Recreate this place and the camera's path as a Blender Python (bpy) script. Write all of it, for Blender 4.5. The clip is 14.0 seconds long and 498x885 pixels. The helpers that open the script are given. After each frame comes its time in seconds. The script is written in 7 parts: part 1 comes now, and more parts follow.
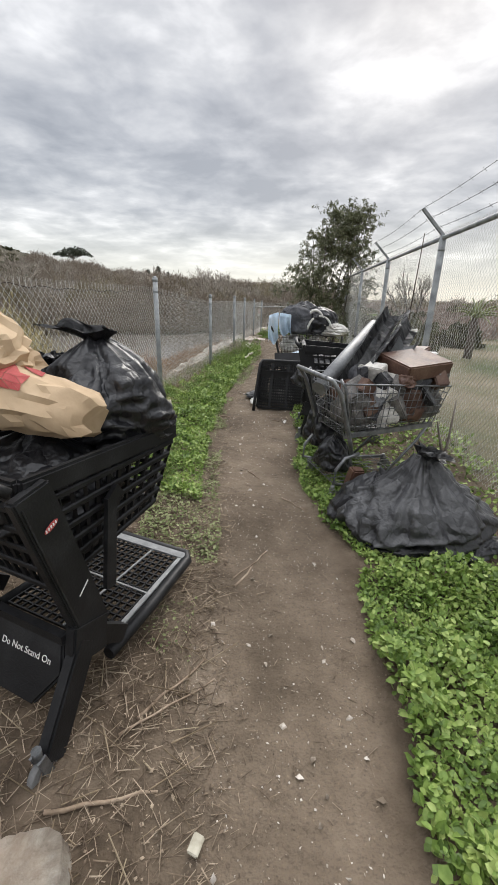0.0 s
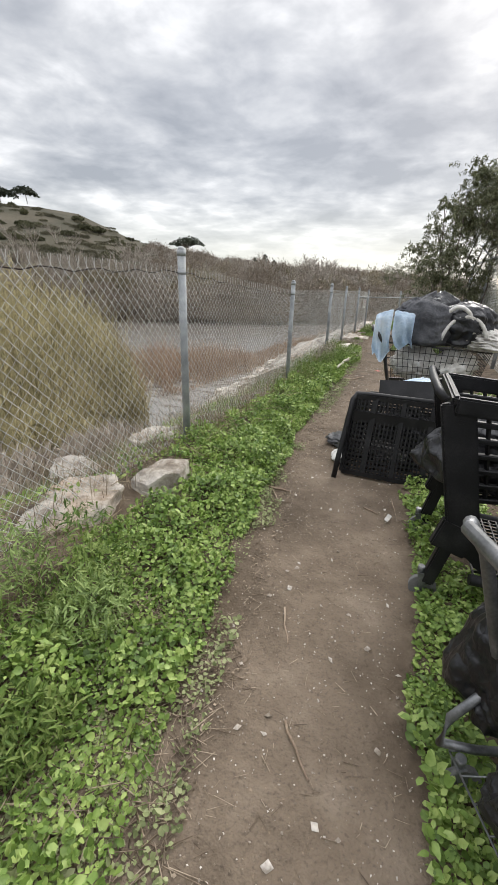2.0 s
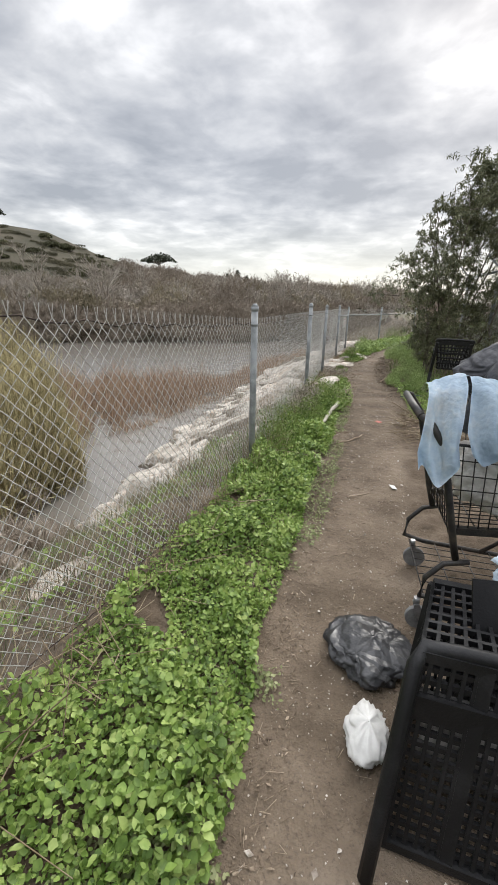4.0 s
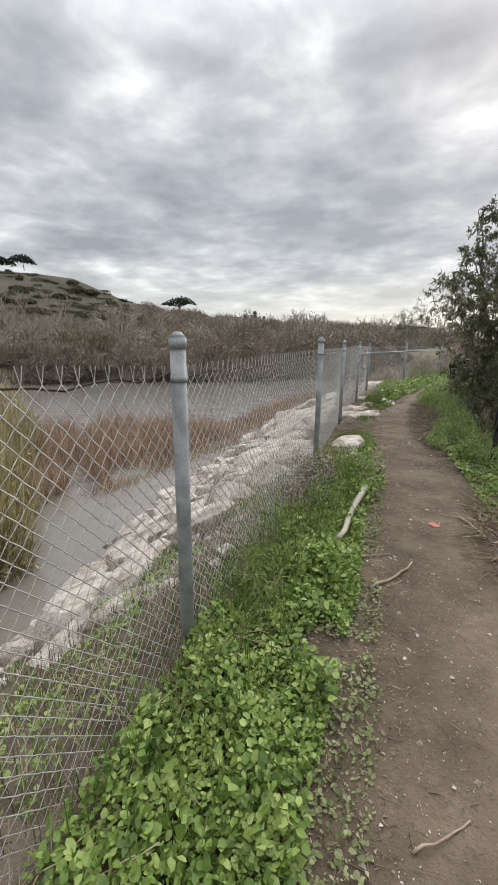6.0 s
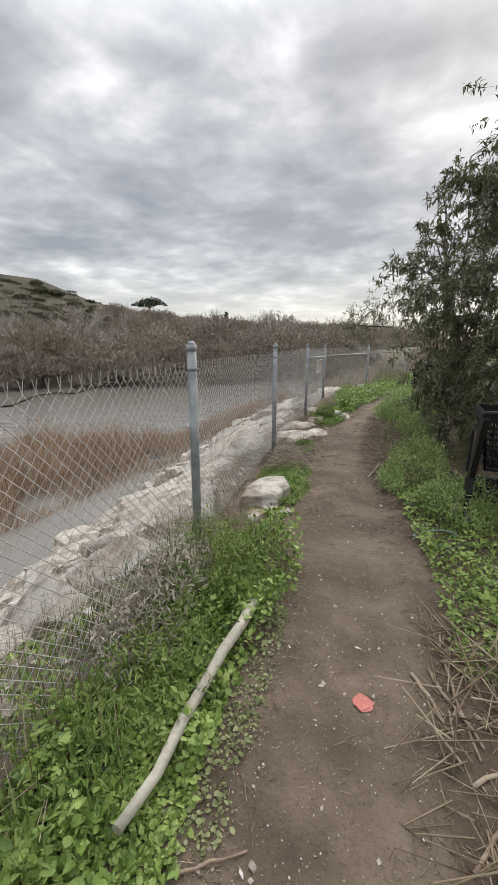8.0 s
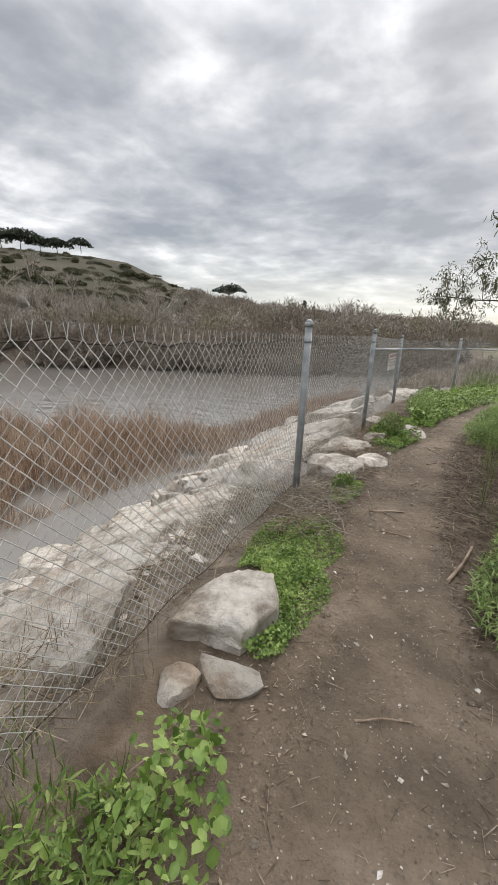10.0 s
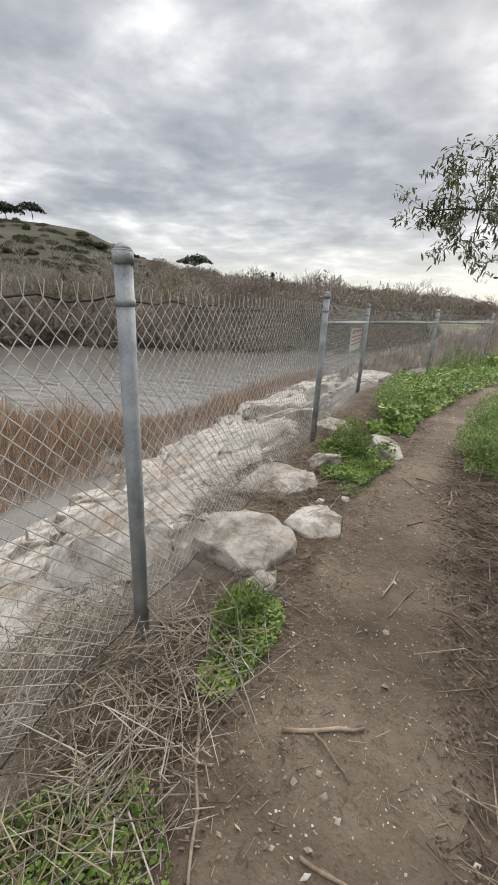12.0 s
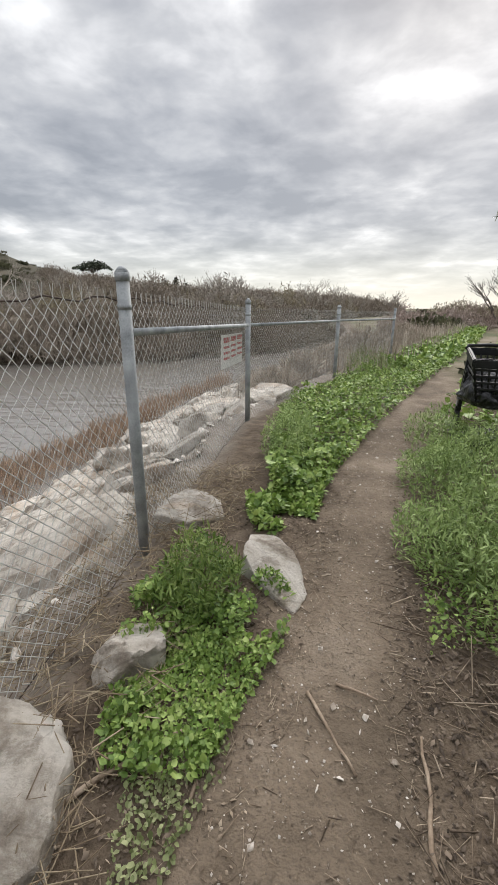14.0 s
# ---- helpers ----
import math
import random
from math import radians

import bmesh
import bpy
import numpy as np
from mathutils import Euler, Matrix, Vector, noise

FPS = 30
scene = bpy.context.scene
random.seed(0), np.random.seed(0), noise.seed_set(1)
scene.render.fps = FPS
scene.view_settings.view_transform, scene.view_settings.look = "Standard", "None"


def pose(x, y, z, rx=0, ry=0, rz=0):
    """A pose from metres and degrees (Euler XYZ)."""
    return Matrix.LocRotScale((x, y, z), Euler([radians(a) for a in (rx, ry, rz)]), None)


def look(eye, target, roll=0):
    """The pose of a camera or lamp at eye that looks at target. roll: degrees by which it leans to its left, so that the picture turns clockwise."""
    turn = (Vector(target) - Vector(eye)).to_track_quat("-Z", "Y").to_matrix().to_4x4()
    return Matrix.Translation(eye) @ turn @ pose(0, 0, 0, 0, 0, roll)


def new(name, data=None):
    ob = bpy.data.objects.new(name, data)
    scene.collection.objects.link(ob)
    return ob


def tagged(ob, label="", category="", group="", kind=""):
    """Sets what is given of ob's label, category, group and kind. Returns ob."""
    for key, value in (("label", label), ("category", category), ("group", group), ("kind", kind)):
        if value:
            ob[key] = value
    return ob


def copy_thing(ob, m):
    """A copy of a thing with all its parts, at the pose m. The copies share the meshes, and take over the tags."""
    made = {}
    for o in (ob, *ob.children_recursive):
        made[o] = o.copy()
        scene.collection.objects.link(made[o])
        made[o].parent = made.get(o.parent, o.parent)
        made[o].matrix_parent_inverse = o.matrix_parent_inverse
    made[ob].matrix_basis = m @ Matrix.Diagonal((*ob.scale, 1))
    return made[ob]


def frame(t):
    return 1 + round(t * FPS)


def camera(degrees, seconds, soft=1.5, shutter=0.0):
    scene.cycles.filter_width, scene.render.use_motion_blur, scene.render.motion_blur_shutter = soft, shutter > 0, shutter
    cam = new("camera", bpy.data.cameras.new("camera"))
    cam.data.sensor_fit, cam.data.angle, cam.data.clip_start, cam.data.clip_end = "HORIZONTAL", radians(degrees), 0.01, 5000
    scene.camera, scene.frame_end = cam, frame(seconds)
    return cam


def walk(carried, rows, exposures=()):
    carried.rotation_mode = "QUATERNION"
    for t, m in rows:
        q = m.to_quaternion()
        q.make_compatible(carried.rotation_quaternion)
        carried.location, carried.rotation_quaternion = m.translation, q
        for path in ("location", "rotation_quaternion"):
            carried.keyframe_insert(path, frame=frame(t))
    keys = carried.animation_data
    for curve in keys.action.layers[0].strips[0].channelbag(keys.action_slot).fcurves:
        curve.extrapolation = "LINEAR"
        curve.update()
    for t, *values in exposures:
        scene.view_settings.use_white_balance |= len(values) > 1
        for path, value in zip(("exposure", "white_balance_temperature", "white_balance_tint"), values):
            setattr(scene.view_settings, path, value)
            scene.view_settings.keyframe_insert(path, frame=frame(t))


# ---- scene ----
cam = camera(63.0, 14.0)
PATH = [
    (0, (1.638, -0.387, 1.503), (1.451, 1.488, 0.83), 1.7),
    (0.5, (1.642, 0.261, 1.495), (1.359, 2.112, 0.793), 2.8),
    (1, (1.719, 0.828, 1.472), (1.366, 2.658, 0.745), 2.2),
    (1.5, (1.642, 1.399, 1.511), (1.161, 3.195, 0.773), 2.0),
    (2, (1.477, 2.011, 1.488), (0.859, 3.766, 0.756), 2.0),
    (2.5, (1.284, 2.613, 1.485), (0.577, 4.338, 0.759), 1.8),
    (3, (1.123, 3.213, 1.527), (0.45, 4.957, 0.817), 1.6),
    (3.5, (1.083, 3.815, 1.551), (0.499, 5.6, 0.864), 1.6),
    (3.7, (1.041, 4.039, 1.586), (0.493, 5.837, 0.902), 1.8),
    (5.8, (0.76, 6.387, 1.495), (0.287, 8.263, 0.99), 0.1),
    (6, (0.731, 6.594, 1.518), (0.098, 8.424, 1.02), 0.4),
    (6.5, (0.666, 7.073, 1.543), (-0.305, 8.755, 1.064), 0.6),
    (7, (0.791, 7.591, 1.521), (-0.099, 9.311, 1.019), 0.6),
    (7.5, (0.994, 8.063, 1.535), (0.35, 9.885, 1.019), 0.5),
    (8, (1.088, 8.553, 1.548), (0.566, 10.419, 1.054), 0.0),
    (8.5, (1.105, 9.057, 1.5), (0.477, 10.898, 1.036), -0.1),
    (8.7, (1.071, 9.251, 1.495), (0.373, 11.069, 1.039), 0.0),
    (10.8, (0.96, 11.688, 1.349), (0.13, 13.401, 0.736), 2.5),
    (11, (0.926, 11.909, 1.343), (0.107, 13.623, 0.717), 2.4),
    (11.5, (0.822, 12.412, 1.363), (0.057, 14.142, 0.713), 2.5),
    (12, (0.809, 12.967, 1.332), (0.129, 14.73, 0.676), 2.7),
    (12.5, (0.795, 13.482, 1.295), (0.221, 15.282, 0.64), 2.4),
    (13, (0.851, 14.081, 1.292), (0.413, 15.923, 0.646), 1.8),
    (13.5, (0.876, 14.67, 1.308), (0.526, 16.534, 0.671), 0.9),
    (14, (0.873, 15.248, 1.274), (0.554, 17.12, 0.647), 0.5),
]
walk(cam, [(t, look(eye, target, roll)) for t, eye, target, roll in PATH], ((0, 0.46), (0.5, 0.52), (1.0, 0.58), (3.5, 0.58), (6.0, 0.3), (8.7, 0.31), (10.8, 0.37), (14, 0.34)))

# ---- world, sun ----
SUN_EL, SUN_AZ = radians(34), radians(-12)
world = bpy.data.worlds.new("world")
scene.world = world
world.use_nodes = True
wn, wl = world.node_tree.nodes, world.node_tree.links
wn.clear()


def wnode(kind, **sets):
    n = wn.new(kind)
    for k, v in sets.items():
        n.inputs[k].default_value = v
    return n


def wmath(op, a, b=None):
    n = wn.new("ShaderNodeMath")
    n.operation = op
    for i, v in enumerate((a, b)):
        if v is None:
            continue
        if isinstance(v, (int, float)):
            n.inputs[i].default_value = v
        else:
            wl.new(v, n.inputs[i])
    return n.outputs[0]


sky = wn.new("ShaderNodeTexSky")
sky.sky_type, sky.sun_disc = "NISHITA", False
sky.sun_elevation, sky.sun_rotation = SUN_EL, -SUN_AZ
coords = wn.new("ShaderNodeTexCoord")
sep = wn.new("ShaderNodeSeparateXYZ")
wl.new(coords.outputs["Generated"], sep.inputs[0])
up = wmath("MAXIMUM", sep.outputs[2], 0.0)
lift = wmath("ADD", up, 0.16)
flat = wn.new("ShaderNodeCombineXYZ")
flat.inputs[2].default_value = 3.7
wl.new(wmath("DIVIDE", sep.outputs[0], lift), flat.inputs[0])
wl.new(wmath("DIVIDE", sep.outputs[1], lift), flat.inputs[1])
big = wnode("ShaderNodeTexNoise", Scale=1.0, Detail=5.0, Roughness=0.5, Distortion=0.3)
small = wnode("ShaderNodeTexNoise", Scale=3.1, Detail=5.0, Roughness=0.53, Distortion=0.2)
for n in (big, small):
    wl.new(flat.outputs[0], n.inputs["Vector"])
cover = wmath("ADD", wmath("MULTIPLY", big.outputs[0], 0.52), wmath("MULTIPLY", small.outputs[0], 0.48))
ramp = wn.new("ShaderNodeValToRGB")
wl.new(cover, ramp.inputs[0])
stops = ((0.38, (0.30, 0.312, 0.34)), (0.46, (0.41, 0.42, 0.445)), (0.53, (0.55, 0.555, 0.57)), (0.585, (0.72, 0.72, 0.73)), (0.66, (1.0, 1.0, 1.0)))
while len(ramp.color_ramp.elements) < len(stops):
    ramp.color_ramp.elements.new(0.5)
for e, (p, c) in zip(ramp.color_ramp.elements, stops):
    e.position, e.color = p, (*c, 1)
hor = wn.new("ShaderNodeMixRGB")
wl.new(wmath("POWER", wmath("SUBTRACT", 1.0, wmath("MINIMUM", wmath("MULTIPLY", up, 5.5), 1.0)), 1.6), hor.inputs[0])
wl.new(ramp.outputs[0], hor.inputs[1])
hor.inputs[2].default_value = (0.80, 0.80, 0.74, 1)
veil = wn.new("ShaderNodeMixRGB")
veil.blend_type, veil.inputs[0].default_value = "ADD", 0.012
wl.new(hor.outputs[0], veil.inputs[1])
wl.new(sky.outputs[0], veil.inputs[2])
# an overcast sky grows brighter towards the zenith
bg = wnode("ShaderNodeBackground")
wl.new(veil.outputs[0], bg.inputs[0])
wl.new(wmath("ADD", wmath("MULTIPLY", wmath("MAXIMUM", wmath("SUBTRACT", up, 0.48), 0.0), 4.2), 0.86), bg.inputs[1])
wl.new(bg.outputs[0], wn.new("ShaderNodeOutputWorld").inputs[0])
sun = new("sun", bpy.data.lights.new("sun", "SUN"))
sun.data.energy, sun.data.angle, sun.data.color = 1.5, radians(25), (1.0, 0.96, 0.9)
sun.matrix_world = look((0, 0, 30), (-30 * math.sin(-SUN_AZ) / math.tan(SUN_EL) * 1.0, -30 * math.cos(SUN_AZ) / math.tan(SUN_EL), 0))


# ---- materials ----
def mat(name, cols, scale=8.0, rough=0.8, bump=0.3, fine=90.0, metal=0.0, vary="", depth=0.01, spec=0.4, trans=0.0, contrast=0.18, crumple=0.0):
    """Two-scale noise between two colours, with relief; vary: 'island' or 'object' also shifts the tone from piece to piece."""
    m = bpy.data.materials.new(name)
    m.use_nodes = True
    nt = m.node_tree
    b = nt.nodes["Principled BSDF"]
    tc = nt.nodes.new("ShaderNodeTexCoord")
    n1, n2 = nt.nodes.new("ShaderNodeTexNoise"), nt.nodes.new("ShaderNodeTexNoise")
    for n, s in ((n1, scale), (n2, fine)):
        n.inputs["Scale"].default_value, n.inputs["Detail"].default_value = s, 4
        nt.links.new(tc.outputs["Object"], n.inputs["Vector"])
    add = nt.nodes.new("ShaderNodeMath")
    add.operation = "MULTIPLY_ADD"
    nt.links.new(n2.outputs[0], add.inputs[0])
    add.inputs[1].default_value = 0.4
    nt.links.new(n1.outputs[0], add.inputs[2])
    value = add.outputs[0]
    if vary:
        src = nt.nodes.new("ShaderNodeNewGeometry" if vary == "island" else "ShaderNodeObjectInfo")
        more = nt.nodes.new("ShaderNodeMath")
        more.operation = "MULTIPLY_ADD"
        nt.links.new(src.outputs["Random Per Island" if vary == "island" else "Random"], more.inputs[0])
        more.inputs[1].default_value = 0.5 if vary == "island" else 0.25
        nt.links.new(value, more.inputs[2])
        less = nt.nodes.new("ShaderNodeMath")
        less.operation = "SUBTRACT"
        nt.links.new(more.outputs[0], less.inputs[0])
        less.inputs[1].default_value = 0.25 if vary == "island" else 0.125
        value = less.outputs[0]
    r = nt.nodes.new("ShaderNodeValToRGB")
    nt.links.new(value, r.inputs[0])
    while len(r.color_ramp.elements) < len(cols):
        r.color_ramp.elements.new(0.5)
    for i, (e, c) in enumerate(zip(r.color_ramp.elements, cols)):
        e.position = 0.7 - contrast * 1.6 + 2 * 1.6 * contrast * i / max(1, len(cols) - 1)
        e.color = (*c, 1)
    nt.links.new(r.outputs[0], b.inputs["Base Color"])
    b.inputs["Roughness"].default_value, b.inputs["Metallic"].default_value = rough, metal
    b.inputs["Specular IOR Level"].default_value = spec
    if bump:
        bn = nt.nodes.new("ShaderNodeBump")
        bn.inputs["Strength"].default_value, bn.inputs["Distance"].default_value = bump, depth
        nt.links.new(value if not vary else add.outputs[0], bn.inputs["Height"])
        if crumple:
            vo = nt.nodes.new("ShaderNodeTexVoronoi")
            vo.feature = "DISTANCE_TO_EDGE"
            wob = nt.nodes.new("ShaderNodeMixRGB")
            wob.blend_type, wob.inputs[0].default_value = "ADD", 0.22
            nt.links.new(tc.outputs["Object"], wob.inputs[1])
            nt.links.new(n1.outputs["Color"], wob.inputs[2])
            mp = nt.nodes.new("ShaderNodeMapping")
            mp.inputs["Scale"].default_value = (1.0, 1.0, 0.45)
            nt.links.new(wob.outputs[0], mp.inputs[0])
            nt.links.new(mp.outputs[0], vo.inputs["Vector"])
            vo.inputs["Scale"].default_value = crumple
            b2 = nt.nodes.new("ShaderNodeBump")
            b2.inputs["Strength"].default_value, b2.inputs["Distance"].default_value = 0.8, 0.35 / crumple
            nt.links.new(vo.outputs["Distance"], b2.inputs["Height"])
            nt.links.new(bn.outputs[0], b2.inputs["Normal"])
            bn = b2
        nt.links.new(bn.outputs[0], b.inputs["Normal"])
    if trans:
        t = nt.nodes.new("ShaderNodeBsdfTranslucent")
        nt.links.new(r.outputs[0], t.inputs[0])
        mix = nt.nodes.new("ShaderNodeMixShader")
        mix.inputs[0].default_value = trans
        nt.links.new(b.outputs[0], mix.inputs[1])
        nt.links.new(t.outputs[0], mix.inputs[2])
        nt.links.new(mix.outputs[0], nt.nodes["Material Output"].inputs[0])
    return m


M = {
    "leaf": mat("mallow_leaf", ((0.085, 0.145, 0.028), (0.195, 0.295, 0.06), (0.37, 0.46, 0.14)), 6, 0.5, 0.15, 60, vary="island", trans=0.2),
    "leaf_dull": mat("dusty_leaf", ((0.12, 0.145, 0.055), (0.23, 0.265, 0.11), (0.38, 0.40, 0.21)), 6, 0.7, 0.1, 60, vary="island", trans=0.2),
    "grass": mat("green_grass", ((0.06, 0.11, 0.02), (0.14, 0.21, 0.04), (0.25, 0.31, 0.09)), 5, 0.6, 0.0, 40, vary="island", trans=0.25),
    "feather": mat("feathery_herb", ((0.12, 0.175, 0.05), (0.235, 0.325, 0.10), (0.38, 0.47, 0.18)), 5, 0.6, 0.0, 40, vary="island", trans=0.2),
    "straw": mat("dry_straw", ((0.14, 0.10, 0.06), (0.26, 0.20, 0.13), (0.42, 0.35, 0.24)), 5, 0.85, 0.1, 60, vary="island"),
    "reed": mat("dead_reed", ((0.19, 0.125, 0.08), (0.37, 0.26, 0.175), (0.56, 0.43, 0.32)), 3, 0.85, 0.0, 40, vary="island"),
    "brush": mat("olive_willow_twig", ((0.26, 0.225, 0.12), (0.43, 0.375, 0.205), (0.58, 0.51, 0.295)), 0.6, 0.85, 0.0, 20, vary="island"),
    "greybrush": mat("grey_dry_brush", ((0.246, 0.202, 0.157), (0.414, 0.353, 0.286), (0.582, 0.510, 0.426)), 0.6, 0.9, 0.0, 20, vary="island"),
    "bank_grass": mat("grey_green_grass", ((0.10, 0.12, 0.06), (0.19, 0.21, 0.115), (0.31, 0.31, 0.2)), 5, 0.7, 0.0, 40, vary="island", trans=0.2),
    "yard_twig": mat("pinkish_bare_twigs", ((0.24, 0.18, 0.15), (0.38, 0.30, 0.26), (0.52, 0.43, 0.38)), 0.6, 0.9, 0.0, 20, vary="island"),
    "wood_far": mat("bare_winter_thicket", ((0.17, 0.14, 0.108), (0.245, 0.204, 0.16), (0.325, 0.274, 0.218)), 0.06, 0.9, 0.0, 1.5, vary="island"),
    "wood_grey": mat("pale_grey_winter_twigs", ((0.23, 0.2, 0.165), (0.33, 0.292, 0.247), (0.44, 0.395, 0.34)), 0.06, 0.9, 0.0, 1.5, vary="island"),
    "wood_olive": mat("olive_brown_winter_twigs", ((0.165, 0.14, 0.092), (0.235, 0.2, 0.133), (0.315, 0.27, 0.185)), 0.06, 0.9, 0.0, 1.5, vary="island"),
    "tangle": mat("grey_dry_stalks", ((0.13, 0.11, 0.088), (0.28, 0.24, 0.19), (0.50, 0.45, 0.375)), 6, 0.9, 0.0, 60, vary="island"),
    "hill_shrub": mat("hillside_shrub_foliage", ((0.07, 0.068, 0.04), (0.105, 0.098, 0.06), (0.15, 0.135, 0.085)), 0.1, 0.9, 0.0, 2, vary="island"),
    "leaf_crumb": mat("dark_leaf_litter", ((0.06, 0.045, 0.033), (0.12, 0.09, 0.066), (0.22, 0.17, 0.125)), 12, 0.9, 0.0, 60, vary="island"),
    "wood_dark": mat("evergreen_shrub_foliage", ((0.05, 0.052, 0.028), (0.09, 0.092, 0.048), (0.14, 0.135, 0.07)), 0.1, 0.9, 0.0, 2, vary="island"),
    "pine": mat("pine_needles", ((0.03, 0.036, 0.026), (0.055, 0.066, 0.045), (0.085, 0.095, 0.06)), 0.3, 0.9, 0.0, 3, vary="island"),
    "tree_leaf": mat("narrow_tree_leaf", ((0.07, 0.077, 0.04), (0.135, 0.145, 0.075), (0.25, 0.26, 0.155)), 5, 0.5, 0.0, 40, vary="island", trans=0.25),
    "bark": mat("grey_brown_bark", ((0.05, 0.04, 0.032), (0.11, 0.09, 0.075), (0.19, 0.165, 0.14)), 14, 0.9, 0.6, 80, vary="object"),
    "stick": mat("weathered_stick", ((0.13, 0.09, 0.06), (0.27, 0.2, 0.14), (0.45, 0.36, 0.27)), 12, 0.85, 0.4, 90, vary="object"),
    "litter": mat("twig_litter", ((0.09, 0.065, 0.045), (0.2, 0.15, 0.105), (0.42, 0.34, 0.25)), 12, 0.9, 0.0, 90, vary="island"),
    "chip": mat("shell_and_stone_chips", ((0.16, 0.125, 0.09), (0.36, 0.31, 0.255), (0.66, 0.61, 0.55)), 30, 0.8, 0.0, 90, vary="island"),
    "crumb": mat("trodden_soil_crumbs", ((0.10, 0.077, 0.056), (0.17, 0.133, 0.098), (0.28, 0.23, 0.175)), 20, 0.95, 0.0, 90, vary="island"),
    "steel": mat("weathered_galvanised_steel", ((0.16, 0.17, 0.175), (0.30, 0.315, 0.32), (0.44, 0.455, 0.46)), 9, 0.68, 0.2, 120, metal=0.3),
    "wire": mat("galvanised_wire", ((0.42, 0.42, 0.395), (0.60, 0.595, 0.565)), 9, 0.5, 0.0, 100, metal=0.3),
    "rust": mat("rusty_wire", ((0.03, 0.025, 0.022), (0.09, 0.06, 0.045)), 20, 0.8, 0.2, 90, metal=0.3),
}


def ground_material():
    m = bpy.data.materials.new("dirt_and_soil")
    m.use_nodes = True
    nt = m.node_tree
    b = nt.nodes["Principled BSDF"]
    link = nt.links.new
    tc = nt.nodes.new("ShaderNodeTexCoord")

    def noise_node(scale, detail=5, rough=0.55):
        n = nt.nodes.new("ShaderNodeTexNoise")
        n.inputs["Scale"].default_value, n.inputs["Detail"].default_value, n.inputs["Roughness"].default_value = scale, detail, rough
        link(tc.outputs["Object"], n.inputs["Vector"])
        return n.outputs[0]

    def ramp_node(v, stops):
        r = nt.nodes.new("ShaderNodeValToRGB")
        link(v, r.inputs[0])
        while len(r.color_ramp.elements) < len(stops):
            r.color_ramp.elements.new(0.5)
        for e, (p, c) in zip(r.color_ramp.elements, stops):
            e.position, e.color = p, (*c, 1)
        return r.outputs[0]

    def mixed(f, a, c):
        x = nt.nodes.new("ShaderNodeMixRGB")
        link(f, x.inputs[0]), link(a, x.inputs[1]), link(c, x.inputs[2])
        return x.outputs[0]

    def attr(name):
        a = nt.nodes.new("ShaderNodeAttribute")
        a.attribute_name = name
        return a.outputs["Fac"]

    dirt = ramp_node(noise_node(1.7, 8, 0.62), ((0.30, (0.085, 0.065, 0.046)), (0.44, (0.135, 0.104, 0.075)), (0.56, (0.188, 0.146, 0.107)), (0.72, (0.275, 0.223, 0.171))))
    speck = ramp_node(noise_node(75, 3, 0.5), ((0.28, (0.72, 0.72, 0.72)), (0.45, (1, 1, 1)), (0.68, (1.03, 1.02, 1)), (0.76, (1.5, 1.47, 1.42))))
    mul = nt.nodes.new("ShaderNodeMixRGB")
    mul.blend_type, mul.inputs[0].default_value = "MULTIPLY", 1
    link(dirt, mul.inputs[1]), link(speck, mul.inputs[2])
    soil = ramp_node(noise_node(6, 8, 0.65), ((0.3, (0.06, 0.044, 0.03)), (0.5, (0.115, 0.086, 0.06)), (0.7, (0.19, 0.148, 0.108))))
    bank = ramp_node(noise_node(2.2, 8, 0.65), ((0.3, (0.075, 0.058, 0.043)), (0.5, (0.14, 0.112, 0.085)), (0.7, (0.22, 0.18, 0.14))))
    hill = ramp_node(noise_node(0.028, 7, 0.66), ((0.36, (0.04, 0.039, 0.024)), (0.46, (0.057, 0.053, 0.034)), (0.56, (0.078, 0.068, 0.046)), (0.7, (0.10, 0.085, 0.06))))
    field = ramp_node(noise_node(0.35, 7, 0.6), ((0.35, (0.07, 0.085, 0.035)), (0.5, (0.15, 0.13, 0.08)), (0.65, (0.24, 0.20, 0.15))))
    col = mixed(attr("on_path"), soil, mul.outputs[0])
    scree = ramp_node(noise_node(2.6, 8, 0.65), ((0.3, (0.12, 0.097, 0.078)), (0.5, (0.24, 0.205, 0.17)), (0.7, (0.38, 0.335, 0.285))))
    col = mixed(attr("on_bank"), col, mixed(attr("on_scree"), bank, scree))
    col = mixed(attr("on_field"), col, field)
    col = mixed(attr("on_hill"), col, hill)
    link(col, b.inputs["Base Color"])
    b.inputs["Roughness"].default_value, b.inputs["Specular IOR Level"].default_value = 0.93, 0.2
    h = nt.nodes.new("ShaderNodeMath")
    h.operation = "MULTIPLY_ADD"
    link(noise_node(120, 4), h.inputs[0])
    h.inputs[1].default_value = 0.25
    link(noise_node(14, 6, 0.6), h.inputs[2])
    bn = nt.nodes.new("ShaderNodeBump")
    bn.inputs["Strength"].default_value, bn.inputs["Distance"].default_value = 0.8, 0.035
    link(h.outputs[0], bn.inputs["Height"])
    link(bn.outputs[0], b.inputs["Normal"])
    return m


